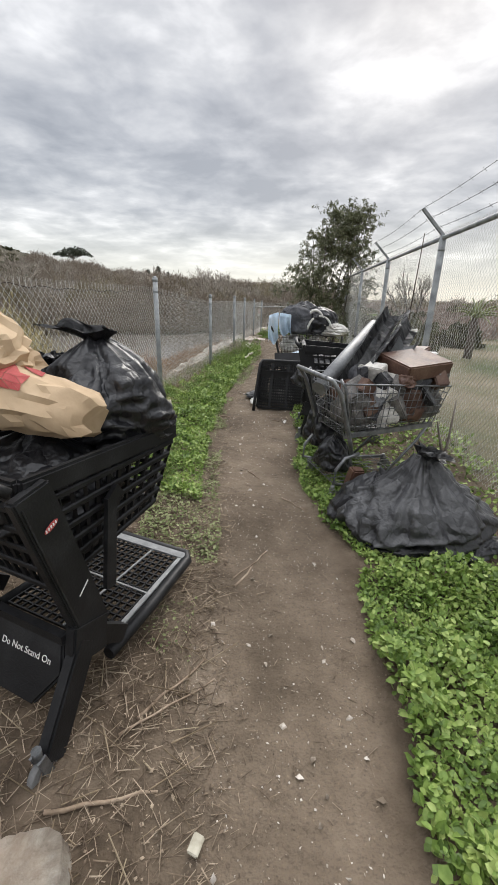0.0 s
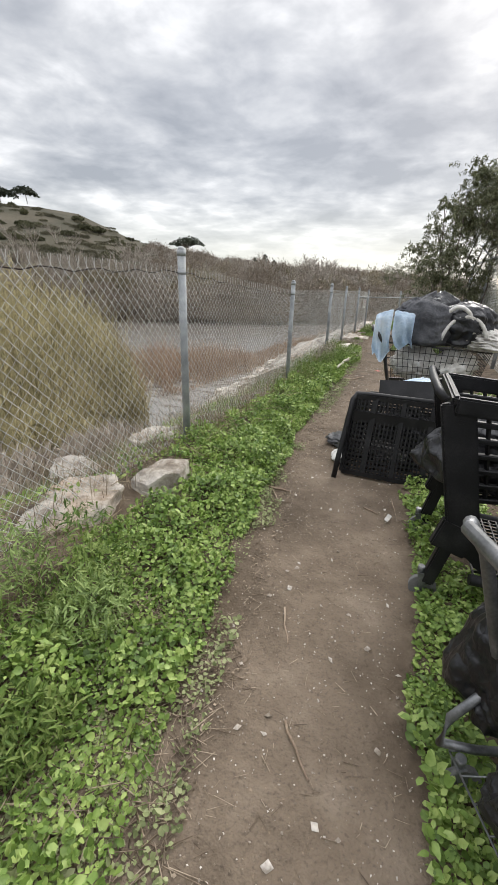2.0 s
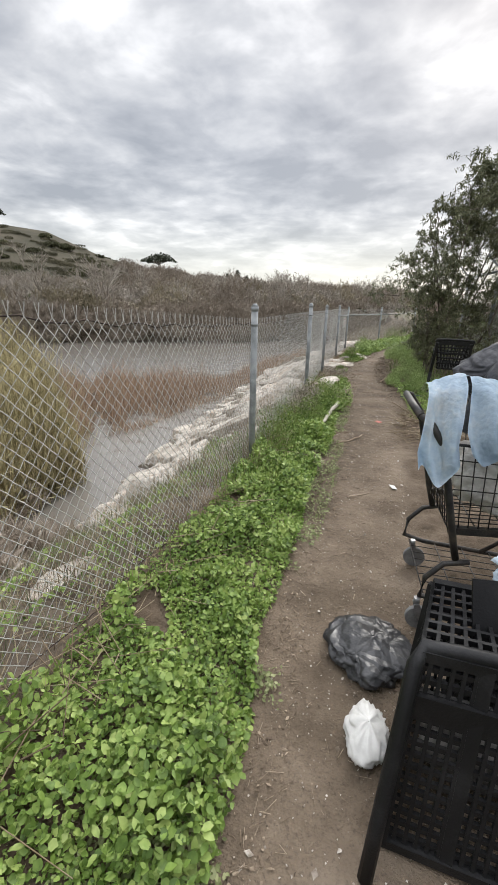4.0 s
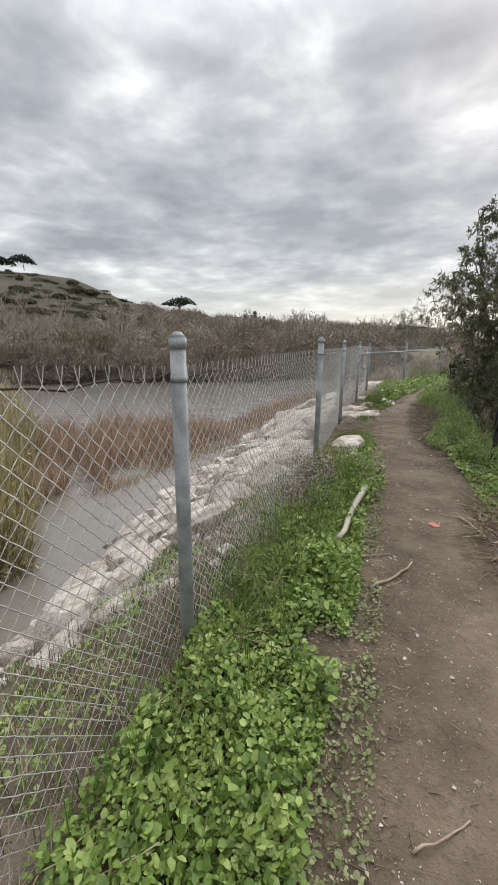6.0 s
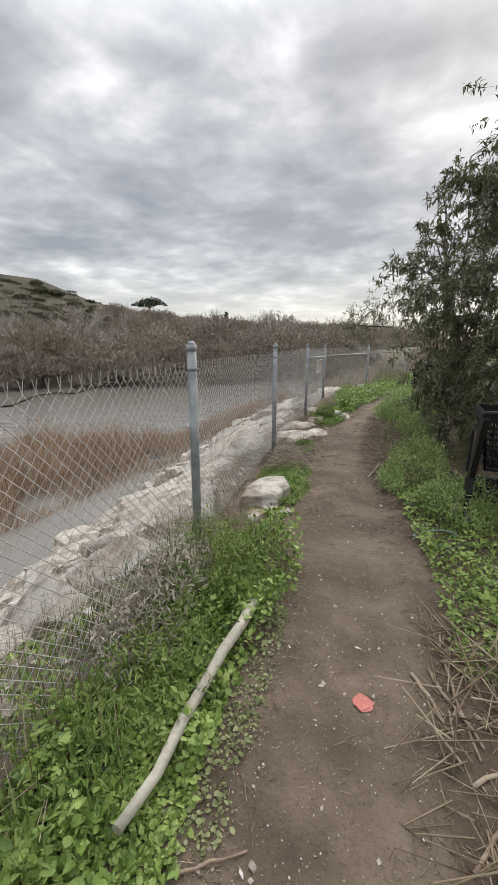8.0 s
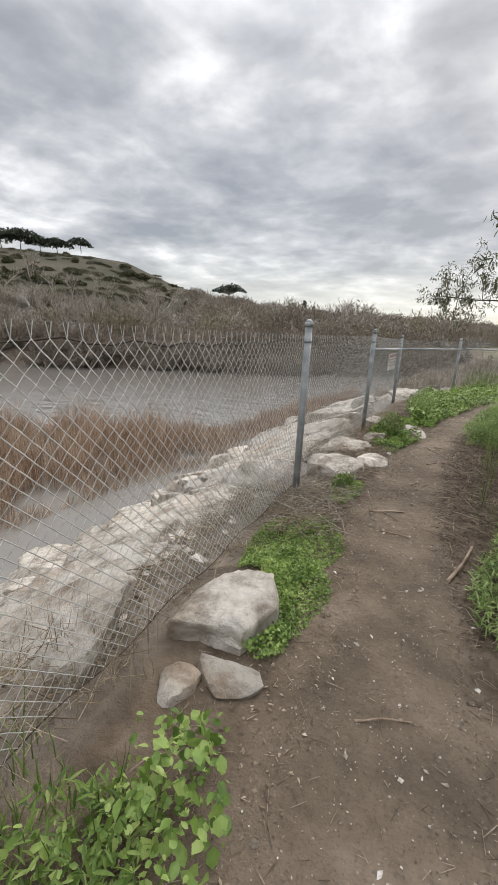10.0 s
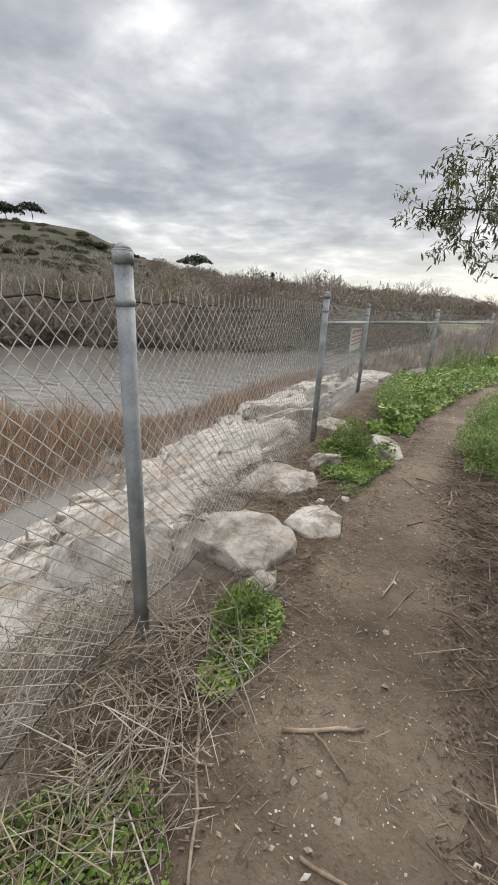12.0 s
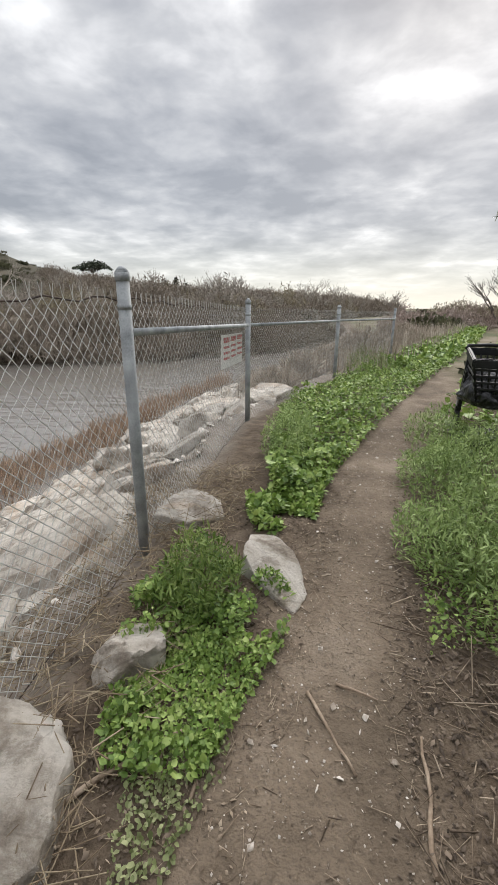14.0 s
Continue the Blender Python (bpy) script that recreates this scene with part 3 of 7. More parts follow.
def river_fence():
    root = tagged(new("chain_link_fence"), "galvanised chain-link fence with loose bottom edge along the river bank", "fence", kind="thing")
    low = {-7.2: 0.15, -4.2: 0.15, -1.15: 0.15, 1.9: 0.2, 4.96: 0.22, 8.02: 0.0, 11.08: 0.06, 14.13: 0.02, 17.17: -0.08, 20.17: -0.1, 23.94: -0.1, 28.0: -0.1}
    for i, (y, x) in enumerate(FENCE):
        top = float(sway(y, FENCE_TOP))
        fence_post(x, y, float(ground_z(x, y)) - 0.25, top, root, 0.031 if y < 22 else 0.036, lean=-0.012 if y == 4.96 else 0)
        if i + 1 == len(FENCE):
            break
        y1, x1 = FENCE[i + 1]
        t1 = float(sway(y1, FENCE_TOP))
        gap = 0.15 if y < 16 else 0.12
        gap1 = 0.15 if y1 < 16 else 0.12
        chain_link("wire_mesh", (x - 0.03, y), (x1 - 0.03, y1), (low[y], low[y1]), (top - gap - 0.01, t1 - gap1 - 0.01), root, wire=0.0012)
        bm = bmesh.new()
        n = 28
        tube(bm, [(x - 0.036 + (x1 - x) * k / n, y + (y1 - y) * k / n, top - gap + (t1 - top - gap1 + gap) * k / n + 0.012 * math.sin(k * 1.9 + y) - 0.03 * math.sin(math.pi * k / n) * (y < 16)) for k in range(n + 1)], 0.0036, 5)
        part("tension_wire", bm, M["rust"], root, "dark rusty twisted tension wire")
        bm = bmesh.new()
        tube(bm, [(x - 0.03 + (x1 - x) * k / n, y + (y1 - y) * k / n, low[y] + (low[y1] - low[y]) * k / n + 0.02 * math.sin(k * 0.9 + y)) for k in range(n + 1)], 0.0028, 5)
        part("bottom_wire", bm, M["rust"], root)
        if y > 16.5:
            bm = bmesh.new()
            tube(bm, ((x, y + 0.04, top - 0.28), (x1, y1 - 0.04, t1 - 0.28)), 0.021, 10)
            part("rail", bm, M["steel"], root)


river_fence()


def yard_fence():
    root = tagged(new("security_fence"), "tall chain-link fence with angled barbed-wire arms", "fence", kind="thing")
    ys = (-1.0, 2.05, 5.1, 8.1, 11.3, 14.4, 17.5)
    X, H = 3.3, 2.22
    tips = []
    for i, y in enumerate(ys):
        g = float(ground_z(X, y))
        fence_post(X, y, g - 0.25, H + 0.03, root, 0.038, cap=False)
        bm = bmesh.new()
        bar(bm, (X, y, H + 0.02), (X - 0.28, y, H + 0.30), 0.045, 0.03)
        part("barb_arm", bm, M["steel"], root)
        if i + 1 < len(ys):
            y1 = ys[i + 1]
            bm = bmesh.new()
            tube(bm, ((X, y, H), (X, y1, H)), 0.024, 10)
            part("top_rail", bm, M["steel"], root)
            chain_link("wire_mesh", (X + 0.03, y), (X + 0.03, y1), (0.04, 0.04), (H + 0.02, H + 0.02), root, wire=0.0015)
            for f in (0.3, 0.65, 1.0):
                bm = bmesh.new()
                n = 24
                pts = [Vector((X - 0.28 * f, y + (y1 - y) * k / n, H + 0.02 + 0.28 * f - 0.035 * math.sin(math.pi * k / n))) for k in range(n + 1)]
                tube(bm, pts, 0.0028, 4)
                for p in pts[1:-1:2]:
                    bar(bm, p + Vector((0.015, 0, 0.015)), p - Vector((0.015, 0, 0.015)), 0.003)
                    bar(bm, p + Vector((-0.015, 0.006, 0.015)), p - Vector((-0.015, 0.006, 0.015)), 0.003)
                part("barbed_wire", bm, M["steel"], root)


yard_fence()


# ---- riprap boulders on the bank ----
def boulder_mesh(seed, level=3):
    bm = bmesh.new()
    bmesh.ops.create_icosphere(bm, subdivisions=level, radius=1)
    r = random.Random(seed)
    planes = []
    for _ in range(13):
        d = Vector((r.gauss(0, 1), r.gauss(0, 1), r.gauss(0, 0.6))).normalized()
        planes.append((d, r.uniform(0.5, 0.82)))
    planes.append((Vector((r.uniform(-0.2, 0.2), r.uniform(-0.2, 0.2), 1)).normalized(), 0.42))
    off = Vector((seed * 3.7, seed * 1.9, seed * 2.3))
    for v in bm.verts:
        p = v.co.normalized()
        k = 1 + 0.22 * noise.noise(p * 1.4 + off)
        for d, h in planes:
            c = p.dot(d)
            if c > 0.05:
                k = min(k, h / c)
        k += 0.05 * noise.noise(p * 5 + off) + 0.03 * noise.noise(p * 11 + off)
        v.co = p * k
    for f in bm.faces:
        f.smooth = True
    me = bpy.data.meshes.new("boulder")
    bm.to_mesh(me)
    bm.free()
    me.set_sharp_from_angle(angle=radians(38))
    me.materials.append(M["rock"])
    return me


BOULDERS = [boulder_mesh(s, 4 if s < 6 else 3) for s in range(10)]


def boulder(kind, x, y, size, yaw, tilt=0.0, sink=0.35, roll=0.0, label="pale limestone boulder half sunk in the bank", z=None, group="riprap boulders"):
    ob = new("boulder", BOULDERS[kind % 10])
    z = float(ground_z(x, y)) + size[2] * (1 - 2 * sink) * 0.6 if z is None else z
    ob.matrix_basis = pose(x, y, z, tilt, roll, yaw) @ Matrix.Diagonal((*size, 1))
    return tagged(ob, label, "boulder", group)


def slab_rock(label, outline, top, bottom, seed, slope=(0.0, 0.0), flare=0.08, rough=0.03):
    """A broken slab with an uneven flat top: outline gives the rim of its top, slope the fall of that top."""
    n = 132
    ring = [Vector((*p, 0)) for p in outline]
    mid = sum(ring, Vector()) / len(ring)
    lens = [(ring[(k + 1) % len(ring)] - p).length for k, p in enumerate(ring)]
    total, edge = sum(lens), []
    for k in range(n):
        d, i = total * k / n, 0
        while d > lens[i]:
            d -= lens[i]
            i += 1
        edge.append(ring[i].lerp(ring[(i + 1) % len(ring)], d / lens[i]))
    off = Vector((seed * 3.1, seed * 1.7, seed * 2.9))
    rr, wide = random.Random(seed), max((p - mid).length for p in ring)
    cuts = []
    for _ in range(6):
        a = rr.uniform(0, 6.28)
        cuts.append((Vector((math.cos(a), math.sin(a), 0)), wide * rr.uniform(0.2, 0.7), rr.uniform(0.15, 0.5)))
    bm, rows = bmesh.new(), []
    for s, fall in ((0.06, 0), (0.14, 0), (0.23, 0), (0.32, 0), (0.41, 0), (0.5, 0), (0.59, 0), (0.68, 0), (0.77, 0), (0.86, 0), (0.94, 0.0), (0.98, 0.01), (1.0, 0.05), (1.0, 0.12), (1.0, 0.2), (1.0 + flare * 0.2, 0.3), (1.0 + flare * 0.4, 0.4), (1.0 + flare * 0.5, 0.5), (1.0 + flare * 0.7, 0.6), (1.0 + flare, 0.8), (1.0 + flare, 1.0)):
        row = []
        for p in edge:
            q = mid + (p - mid) * s
            z0 = top + slope[0] * (q.x - mid.x) + slope[1] * (q.y - mid.y)
            q.z = z0 + (bottom - z0) * fall
            w = q * 3.5 + off
            k = rough * (1.1 * noise.noise(w) + 0.5 - 1.2 * abs(noise.noise(w * 1.6 + off)) - 0.5 * abs(noise.noise(w * 4.3)) + 0.2 * noise.noise(w * 9))
            cut = max(max(0.0, (q - mid).dot(d) - h) * g for d, h, g in cuts)
            q += (p - mid).normalized() * k * 0.9 * min(1, s) + Vector((0, 0, 0.6 * k - (cut if fall < 0.3 else 0.5 * cut)))
            row.append(bm.verts.new(q))
        rows.append(row)
    for a, b in zip(rows, rows[1:]):
        for k in range(n):
            bm.faces.new((a[k], b[k], b[(k + 1) % n], a[(k + 1) % n])).smooth = True
    bm.faces.new(rows[0])
    bmesh.ops.recalc_face_normals(bm, faces=bm.faces[:])
    ob = part("boulder", bm, M["rock"])
    ob.data.set_sharp_from_angle(angle=radians(20))
    return tagged(ob, label, "boulder", "path-side rocks")


def riprap():
    r = random.Random(5)
    pale = "pale fractured limestone slab half buried beside the path"
    slab_rock(pale, ((-0.20, 14.74), (0.0, 14.70), (0.16, 14.62), (0.26, 14.66), (0.37, 14.86), (0.33, 15.05), (0.2, 15.2), (-0.02, 15.16), (-0.2, 15.02)), 0.07, -0.32, 3, (0.05, 0.03), -0.14)
    slab_rock("ochre wedge of limestone leaning against a slab", ((0.22, 14.40), (0.29, 14.40), (0.36, 14.60), (0.33, 14.72), (0.25, 14.64)), 0.03, -0.2, 8, (-0.1, 0.10), 0.12, 0.02)
    slab_rock("low grey limestone rock in the trodden dirt", ((0.24, 15.12), (0.42, 15.08), (0.57, 15.18), (0.54, 15.38), (0.42, 15.48), (0.27, 15.36)), 0.06, -0.15, 11, (-0.12, 0.1), 0.16)
    slab_rock(pale, ((0.04, 12.02), (0.38, 12.06), (0.44, 12.28), (0.36, 12.46), (0.22, 12.46), (0.06, 12.30)), 0.16, -0.12, 17, (0.04, 0.10), 0.10)
    slab_rock(pale, ((-0.34, 15.62), (0.10, 15.58), (0.30, 15.74), (0.24, 15.98), (0.10, 16.14), (-0.30, 16.12)), 0.05, -0.25, 21, (0.02, 0.05), 0.05)
    slab_rock("flat pale rock at the path's edge", ((0.56, 16.98), (0.66, 16.84), (0.82, 16.72), (0.88, 16.85), (0.82, 17.12), (0.68, 17.24), (0.55, 17.20)), 0.07, -0.12, 25, (-0.22, 0.14), 0.05, 0.02)
    slab_rock("pale rock under the fence", ((-0.1, 17.42), (0.14, 17.40), (0.32, 17.54), (0.26, 17.72), (0.04, 17.84), (-0.14, 17.7)), 0.05, -0.22, 28, (0.02, 0.1), 0.12)
    slab_rock("pale limestone slab under the fence", ((-0.55, 3.35), (-0.13, 3.40), (0.02, 3.66), (-0.02, 3.92), (-0.19, 4.04), (-0.45, 3.9)), 0.25, -0.1, 51, (0.05, 0.05), 0.1)
    slab_rock("pale limestone rock in the green verge", ((-0.07, 4.05), (0.09, 4.02), (0.22, 4.20), (0.17, 4.40), (0.0, 4.30)), 0.29, 0.0, 53, (0.1, 0.1), 0.1, 0.02)
    slab_rock("pale limestone rock behind the fence post", ((-0.71, 4.86), (-0.5, 4.74), (-0.27, 5.0), (-0.40, 5.27), (-0.62, 5.12)), 0.19, -0.15, 56, (0.1, 0.1), 0.12)
    flat = "broad pale limestone slab on the bank behind the fence"
    slab_rock(flat, ((-2.0, 16.3), (-1.1, 16.35), (-0.5, 16.5), (-0.22, 17.1), (-0.42, 17.9), (-1.2, 18.3), (-2.0, 17.8)), -0.28, -1.5, 31, (0.42, 0.03), 0.06, 0.06)
    slab_rock(flat, ((-1.75, 14.95), (-0.9, 14.8), (-0.4, 15.1), (-0.34, 15.8), (-0.62, 16.2), (-1.75, 16.2)), -0.29, -1.5, 35, (0.40, 0.05), 0.06, 0.06)
    slab_rock(flat, ((-1.8, 13.1), (-1.0, 13.15), (-0.55, 13.6), (-0.42, 14.2), (-0.62, 14.72), (-1.7, 14.7)), -0.31, -1.5, 39, (0.42, 0.06), 0.06, 0.06)
    slab_rock(flat, ((-1.5, 11.7), (-0.75, 11.8), (-0.5, 12.3), (-0.6, 12.9), (-1.1, 13.0), (-1.6, 12.7)), -0.27, -1.3, 43, (0.36, 0.05), 0.06, 0.06)
    # the rounder rocks that lie by the walker: kind, x, y, size, yaw, tilt
    near = ((4, 0.22, 16.38, (0.20, 0.17, 0.22), 10, 0), (8, 0.40, 11.92, (0.18, 0.12, 0.08), 15, 5), (9, 0.24, 11.80, (0.14, 0.12, 0.08), 60, 0), (1, 1.02, 0.16, (0.15, 0.17, 0.10), 30, 0),
            (5, -0.78, 4.32, (0.30, 0.26, 0.30), 40, 0), (2, -1.3, 3.7, (0.3, 0.4, 0.2), 10, 0),
            (6, -0.62, 5.95, (0.20, 0.34, 0.11), -15, 0), (7, -0.8, 8.7, (0.22, 0.50, 0.09), -35, 4), (8, -1.05, 8.35, (0.24, 0.34, 0.10), -20, 0), (0, 0.36, 15.60, (0.05, 0.05, 0.045), 0, 0), (4, 0.52, 15.70, (0.045, 0.05, 0.035), 60, 0),
            (1, -1.9, 9.6, (0.30, 0.75, 0.16), -28, 0), (5, -2.5, 9.9, (0.28, 0.6, 0.16), -24, 4), (3, -1.5, 7.6, (0.22, 0.42, 0.14), -15, 0), (6, -1.0, 7.2, (0.2, 0.26, 0.14), 30, 0))
    for k, x, y, s, yaw, tilt in near:
        boulder(k, x, y, s, yaw, tilt, sink=0.46, label="pale weathered limestone rock beside the dirt path", group="path-side rocks")
    y = 2.6
    while y < 33:
        fx, sh = float(sway(y, FENCE)), float(sway(y, SHORE))
        dense = 0.16 if y < 7.5 else (0.35 if y < 9.0 else 1.0)
        x = fx - (r.uniform(0.40, 0.6) if y > 11 else (r.uniform(0.8, 1.1) if y > 9.6 else r.uniform(1.5, 2.0)))
        if y > 22:
            x = min(x, 0.0)
        while x > sh - 0.05:
            big = r.uniform(0.26, 0.60) * (0.7 if y < 9.0 else 1)
            if r.random() < (0.25 * dense if 11.6 < y < 18.4 and x > -1.7 else dense):
                boulder(r.randrange(10), x + r.uniform(-0.1, 0.1), y + r.uniform(-0.2, 0.2), (big * r.uniform(0.8, 1.15), big * r.uniform(0.95, 1.5), big * r.uniform(0.5, 0.85)),
                        r.uniform(-50, 50), r.uniform(-10, 10), 0.40, r.uniform(-34, -10))
            x -= big * r.uniform(1.0, 1.35)
        y += r.uniform(0.50, 0.72) if y < 22 else r.uniform(0.8, 1.1)


riprap()


# ---- scattered plants and litter ----
def stuff(name, me, label, category):
    return tagged(new(name, me), label, category, kind="stuff")


def spots(n, y0, y1, left, right, edge=1.0):
    """Random places in a strip; left and right give x for an array of y."""
    y = rng.uniform(y0, y1, n)
    u = rng.random(n) ** edge
    x = left(y) + (right(y) - left(y)) * u
    keep = fbm(x, y, 2.1, 5.0) > -1.6
    return x[keep], y[keep]


def on_ground(x, y, h=0.0):
    return np.stack([x, y, ground_z(x, y) + h], -1)


def leaf_carpet(name, x, y, size, height, material, label, template=ROUND_LEAF, flatness=0.6, wide=0.85):
    n = len(x)
    clump = 0.5 + 0.5 * fbm(x, y, 4.3, 1.0)
    h = height * (0.12 + 1.15 * np.clip(clump, 0, 1) ** 1.3) * rng.random(n) ** 0.6
    s = size * rng.uniform(0.4, 1.5, n) * (0.8 + 0.3 * np.clip(clump, 0, 1))
    rot = turns(rng.uniform(0, 6.28, n), rng.normal(0.25, flatness, n), rng.normal(0, 0.35, n))
    tv, tf = np.array(template[0]), template[1]
    places, sizes = on_ground(x, y, h), np.stack([s * wide, s, s], -1)
    # two leaf shapes with the same number of corners, shuffled together
    other = np.array(OVAL_LEAF[0]) if len(tv) == 7 else tv
    v = np.where((rng.random(n) < 0.65)[:, None, None], other[None], tv[None]) * sizes[:, None, :]
    v = v * rng.uniform(0.86, 1.14, v.shape)
    v = np.einsum("nij,nkj->nki", rot, v) + places[:, None, :]
    f = np.asarray(tf)[None] + (np.arange(n) * len(tv))[:, None, None]
    me = mesh_of(name, v.reshape(-1, 3), f.reshape(-1, 3), material)
    return stuff(name, me, label, "ground cover")


def blades(name, x, y, length, width, material, label, lean=0.5, category="grass"):
    n = len(x)
    L = length * rng.uniform(0.45, 1.2, n)
    rot = turns(rng.uniform(0, 6.28, n), np.pi / 2 - np.abs(rng.normal(0, lean, n)), np.zeros(n))
    me = scatter(name, *BLADE, on_ground(x, y, -0.01), rot, np.stack([np.full(n, width), L, L], -1), material)
    return stuff(name, me, label, category)


def lying(name, x, y, length, width, material, label, category, tilt=0.06, lift=0.006, template=STALK):
    n = len(x)
    L = length * rng.uniform(0.3, 1.3, n) ** 1.4
    rot = turns(rng.uniform(0, 6.28, n), rng.normal(0, tilt, n) + 0.04, rng.uniform(-1, 1, n))
    W = width * rng.uniform(0.6, 1.5, n)
    me = scatter(name, *template, on_ground(x, y, lift * rng.uniform(0.3, 1.6, n)), rot, np.stack([W, L, W], -1), material)
    return stuff(name, me, label, category)


def left_edge(y):
    return sway(y, PATH_LEFT)


def right_edge(y):
    return sway(y, PATH_RIGHT)


def fence_x(y):
    return sway(y, FENCE)


def verge():
    green = "bright green round-leaved mallow growing along the path"
    x, y = spots(70000, 2.3, 10.9, lambda v: fence_x(v) + 0.02 + 0.12 * (v < 3.2), lambda v: left_edge(v) - 0.02 + 0.03 * np.sin(v * 5), 0.85)
    keep = (x > np.interp(y, (2.3, 3.0, 3.4, 3.9, 4.1, 4.42, 4.6), (0.35, 0.2, 0.08, 0.08, 0.22, 0.2, -0.2)))
    keep &= x < left_edge(y) - 0.04 + 0.05 * fbm(x, y, 1.3, 8.0)
    keep &= fbm(x, y, 2.6, 3.0) > -0.95
    leaf_carpet("left_mallow", x[keep], y[keep], 0.0265, 0.12, M["leaf"], green, flatness=0.75)
    x, y = spots(21000, 1.6, 10.8, lambda v: left_edge(v) - 0.42, lambda v: left_edge(v) + 0.10)
    keep = fbm(x, y, 2.2, 6.0) > -0.45 + 1.6 * np.clip(x - left_edge(y) + 0.12, 0, 1)
    x, y = x[keep], y[keep]
    leaf_carpet("dusty_seedlings", x, y, 0.019, 0.045, M["leaf_dull"], "dusty pale-green trampled seedlings at the path edge", flatness=0.4)
    x, y = spots(5200, 0.9, 5.2, lambda v: np.interp(v, (0.6, 1.8, 3, 5), (1.2, 0.75, 0.5, 0.5)), left_edge)
    keep = (fbm(x, y, 2.4, 2.0) > -0.4) & (rng.random(len(x)) < np.interp(y, (0.9, 2.6), (0.25, 1.0)))
    x, y = x[keep], y[keep]
    leaf_carpet("sparse_weeds", x, y, 0.012, 0.035, M["leaf_dull"], "sparse dusty weeds in dry litter", flatness=0.4)
    x, y = spots(28000, -0.4, 1.62, lambda v: 1.96 + 0 * v, lambda v: 3.15 + 0 * v)
    keep = x > 2.12 + 0.06 * fbm(x, y, 1.8, 4.0)
    x, y = x[keep], y[keep]
    leaf_carpet("right_mallow", x, y, 0.030, 0.16, M["leaf"], "dense bright green mallow bed beside the path", flatness=0.7, wide=0.75)
    x, y = spots(24000, 1.7, 5.2, lambda v: right_edge(v) - 0.06, lambda v: right_edge(v) + 0.6)
    keep = (fbm(x, y, 2.2, 7.0) > -0.9) & (x > right_edge(y) + np.interp(y, (1.7, 2.6), (0.12, 0.02)) + 0.06 * fbm(x, y, 2.0, 1.0))
    x, y = x[keep], y[keep]
    leaf_carpet("right_strip_mallow", x, y, 0.027, 0.11, M["leaf"], "low green mallow under the abandoned carts")
    x, y = spots(6000, 1.0, 9.0, lambda v: 2.3 + 0 * v, lambda v: 3.6 + 0 * v)
    leaf_carpet("yard_edge_weeds", x, y, 0.04, 0.12, M["leaf"], "green weeds along the foot of the tall fence")
    x, y = spots(26000, 3.6, 10.4, lambda v: fence_x(v) - 2.6, lambda v: fence_x(v) + 0.05)
    keep = fbm(x, y, 1.9, 5.0) > -0.1
    leaf_carpet("bank_weeds", x[keep], y[keep], 0.026, 0.09, M["leaf"], "patchy green weeds on the bank behind the fence")
    # patches further on
    def patch(name, n, cx, cy, rx, ry, size, height, material=M["leaf"], label=green):
        a, d = rng.uniform(0, 6.28, n), rng.random(n) ** 0.6
        px, py = cx + rx * d * np.cos(a) * (1 + 0.2 * np.sin(3 * a)), cy + ry * d * np.sin(a)
        thin = fbm(px, py, 3.4, 1.5) > -0.85
        leaf_carpet(name, px[thin], py[thin], size, height, material, label, flatness=0.8)
    patch("low_clover", 15000, 0.24, 13.0, 0.30, 0.62, 0.0145, 0.05, label="low green clover patch by the rocks")
    patch("low_clover", 5500, 0.44, 12.5, 0.17, 0.45, 0.0145, 0.05, label="low green clover patch by the rocks")
    patch("low_clover", 4200, 0.34, 14.2, 0.13, 0.30, 0.0145, 0.06, label="low green clover patch by the rocks")
    patch("mallow_clump", 10000, 0.46, 16.5, 0.33, 0.55, 0.022, 0.13)
    patch("mallow_clump", 900, 0.52, 16.0, 0.14, 0.26, 0.015, 0.03, M["leaf_dull"])
    patch("mallow_clump", 1400, 0.62, 17.65, 0.16, 0.3, 0.042, 0.10)
    x, y = spots(26000, 17.6, 27, lambda v: np.interp(v, (17.6, 19, 21, 24, 27), (0.62, 0.45, 0.35, 1.4, 2.8)), lambda v: left_edge(v) - 0.03)
    leaf_carpet("far_left_mallow", x, y, 0.042, 0.16, M["leaf"], "thick bright green mallow bank by the fence")
    x, y = spots(6500, 25, 45, lambda v: left_edge(v) - 1.6, lambda v: left_edge(v) + 0.05)
    leaf_carpet("distant_left_green", x, y, 0.12, 0.25, M["leaf"], "distant bright green verge beside the path")
    x, y = spots(5500, 19.5, 42, lambda v: right_edge(v), lambda v: right_edge(v) + 1.8)
    leaf_carpet("distant_right_green", x, y, 0.11, 0.15, M["leaf"], "distant grassy verge beside the path")
    x, y = spots(8500, 10.3, 12.9, lambda v: right_edge(v) + 0.12, lambda v: 2.5 + 0 * v)
    leaf_carpet("shade_weeds", x, y, 0.027, 0.09, M["leaf"], "low green weeds in the shade of the tree")
    # feathery herbs on the right, and in clumps on the left
    def plume(name, n, cx, cy, rx, ry, height, material=M["feather"], label="feathery dark green herb clump"):
        a, d = rng.uniform(0, 6.28, n), rng.random(n) ** 0.55
        px, py = cx + rx * d * np.cos(a), cy + ry * d * np.sin(a)
        top = height * np.sqrt(np.clip(1 - 0.75 * d ** 2, 0.1, 1))
        top = top * (1 + 0.32 * np.clip(fbm(px, py, 7.0, 3.0), -1.2, 1.2))
        h = top * rng.random(n) ** 0.7
        L = rng.uniform(0.022, 0.055, n)
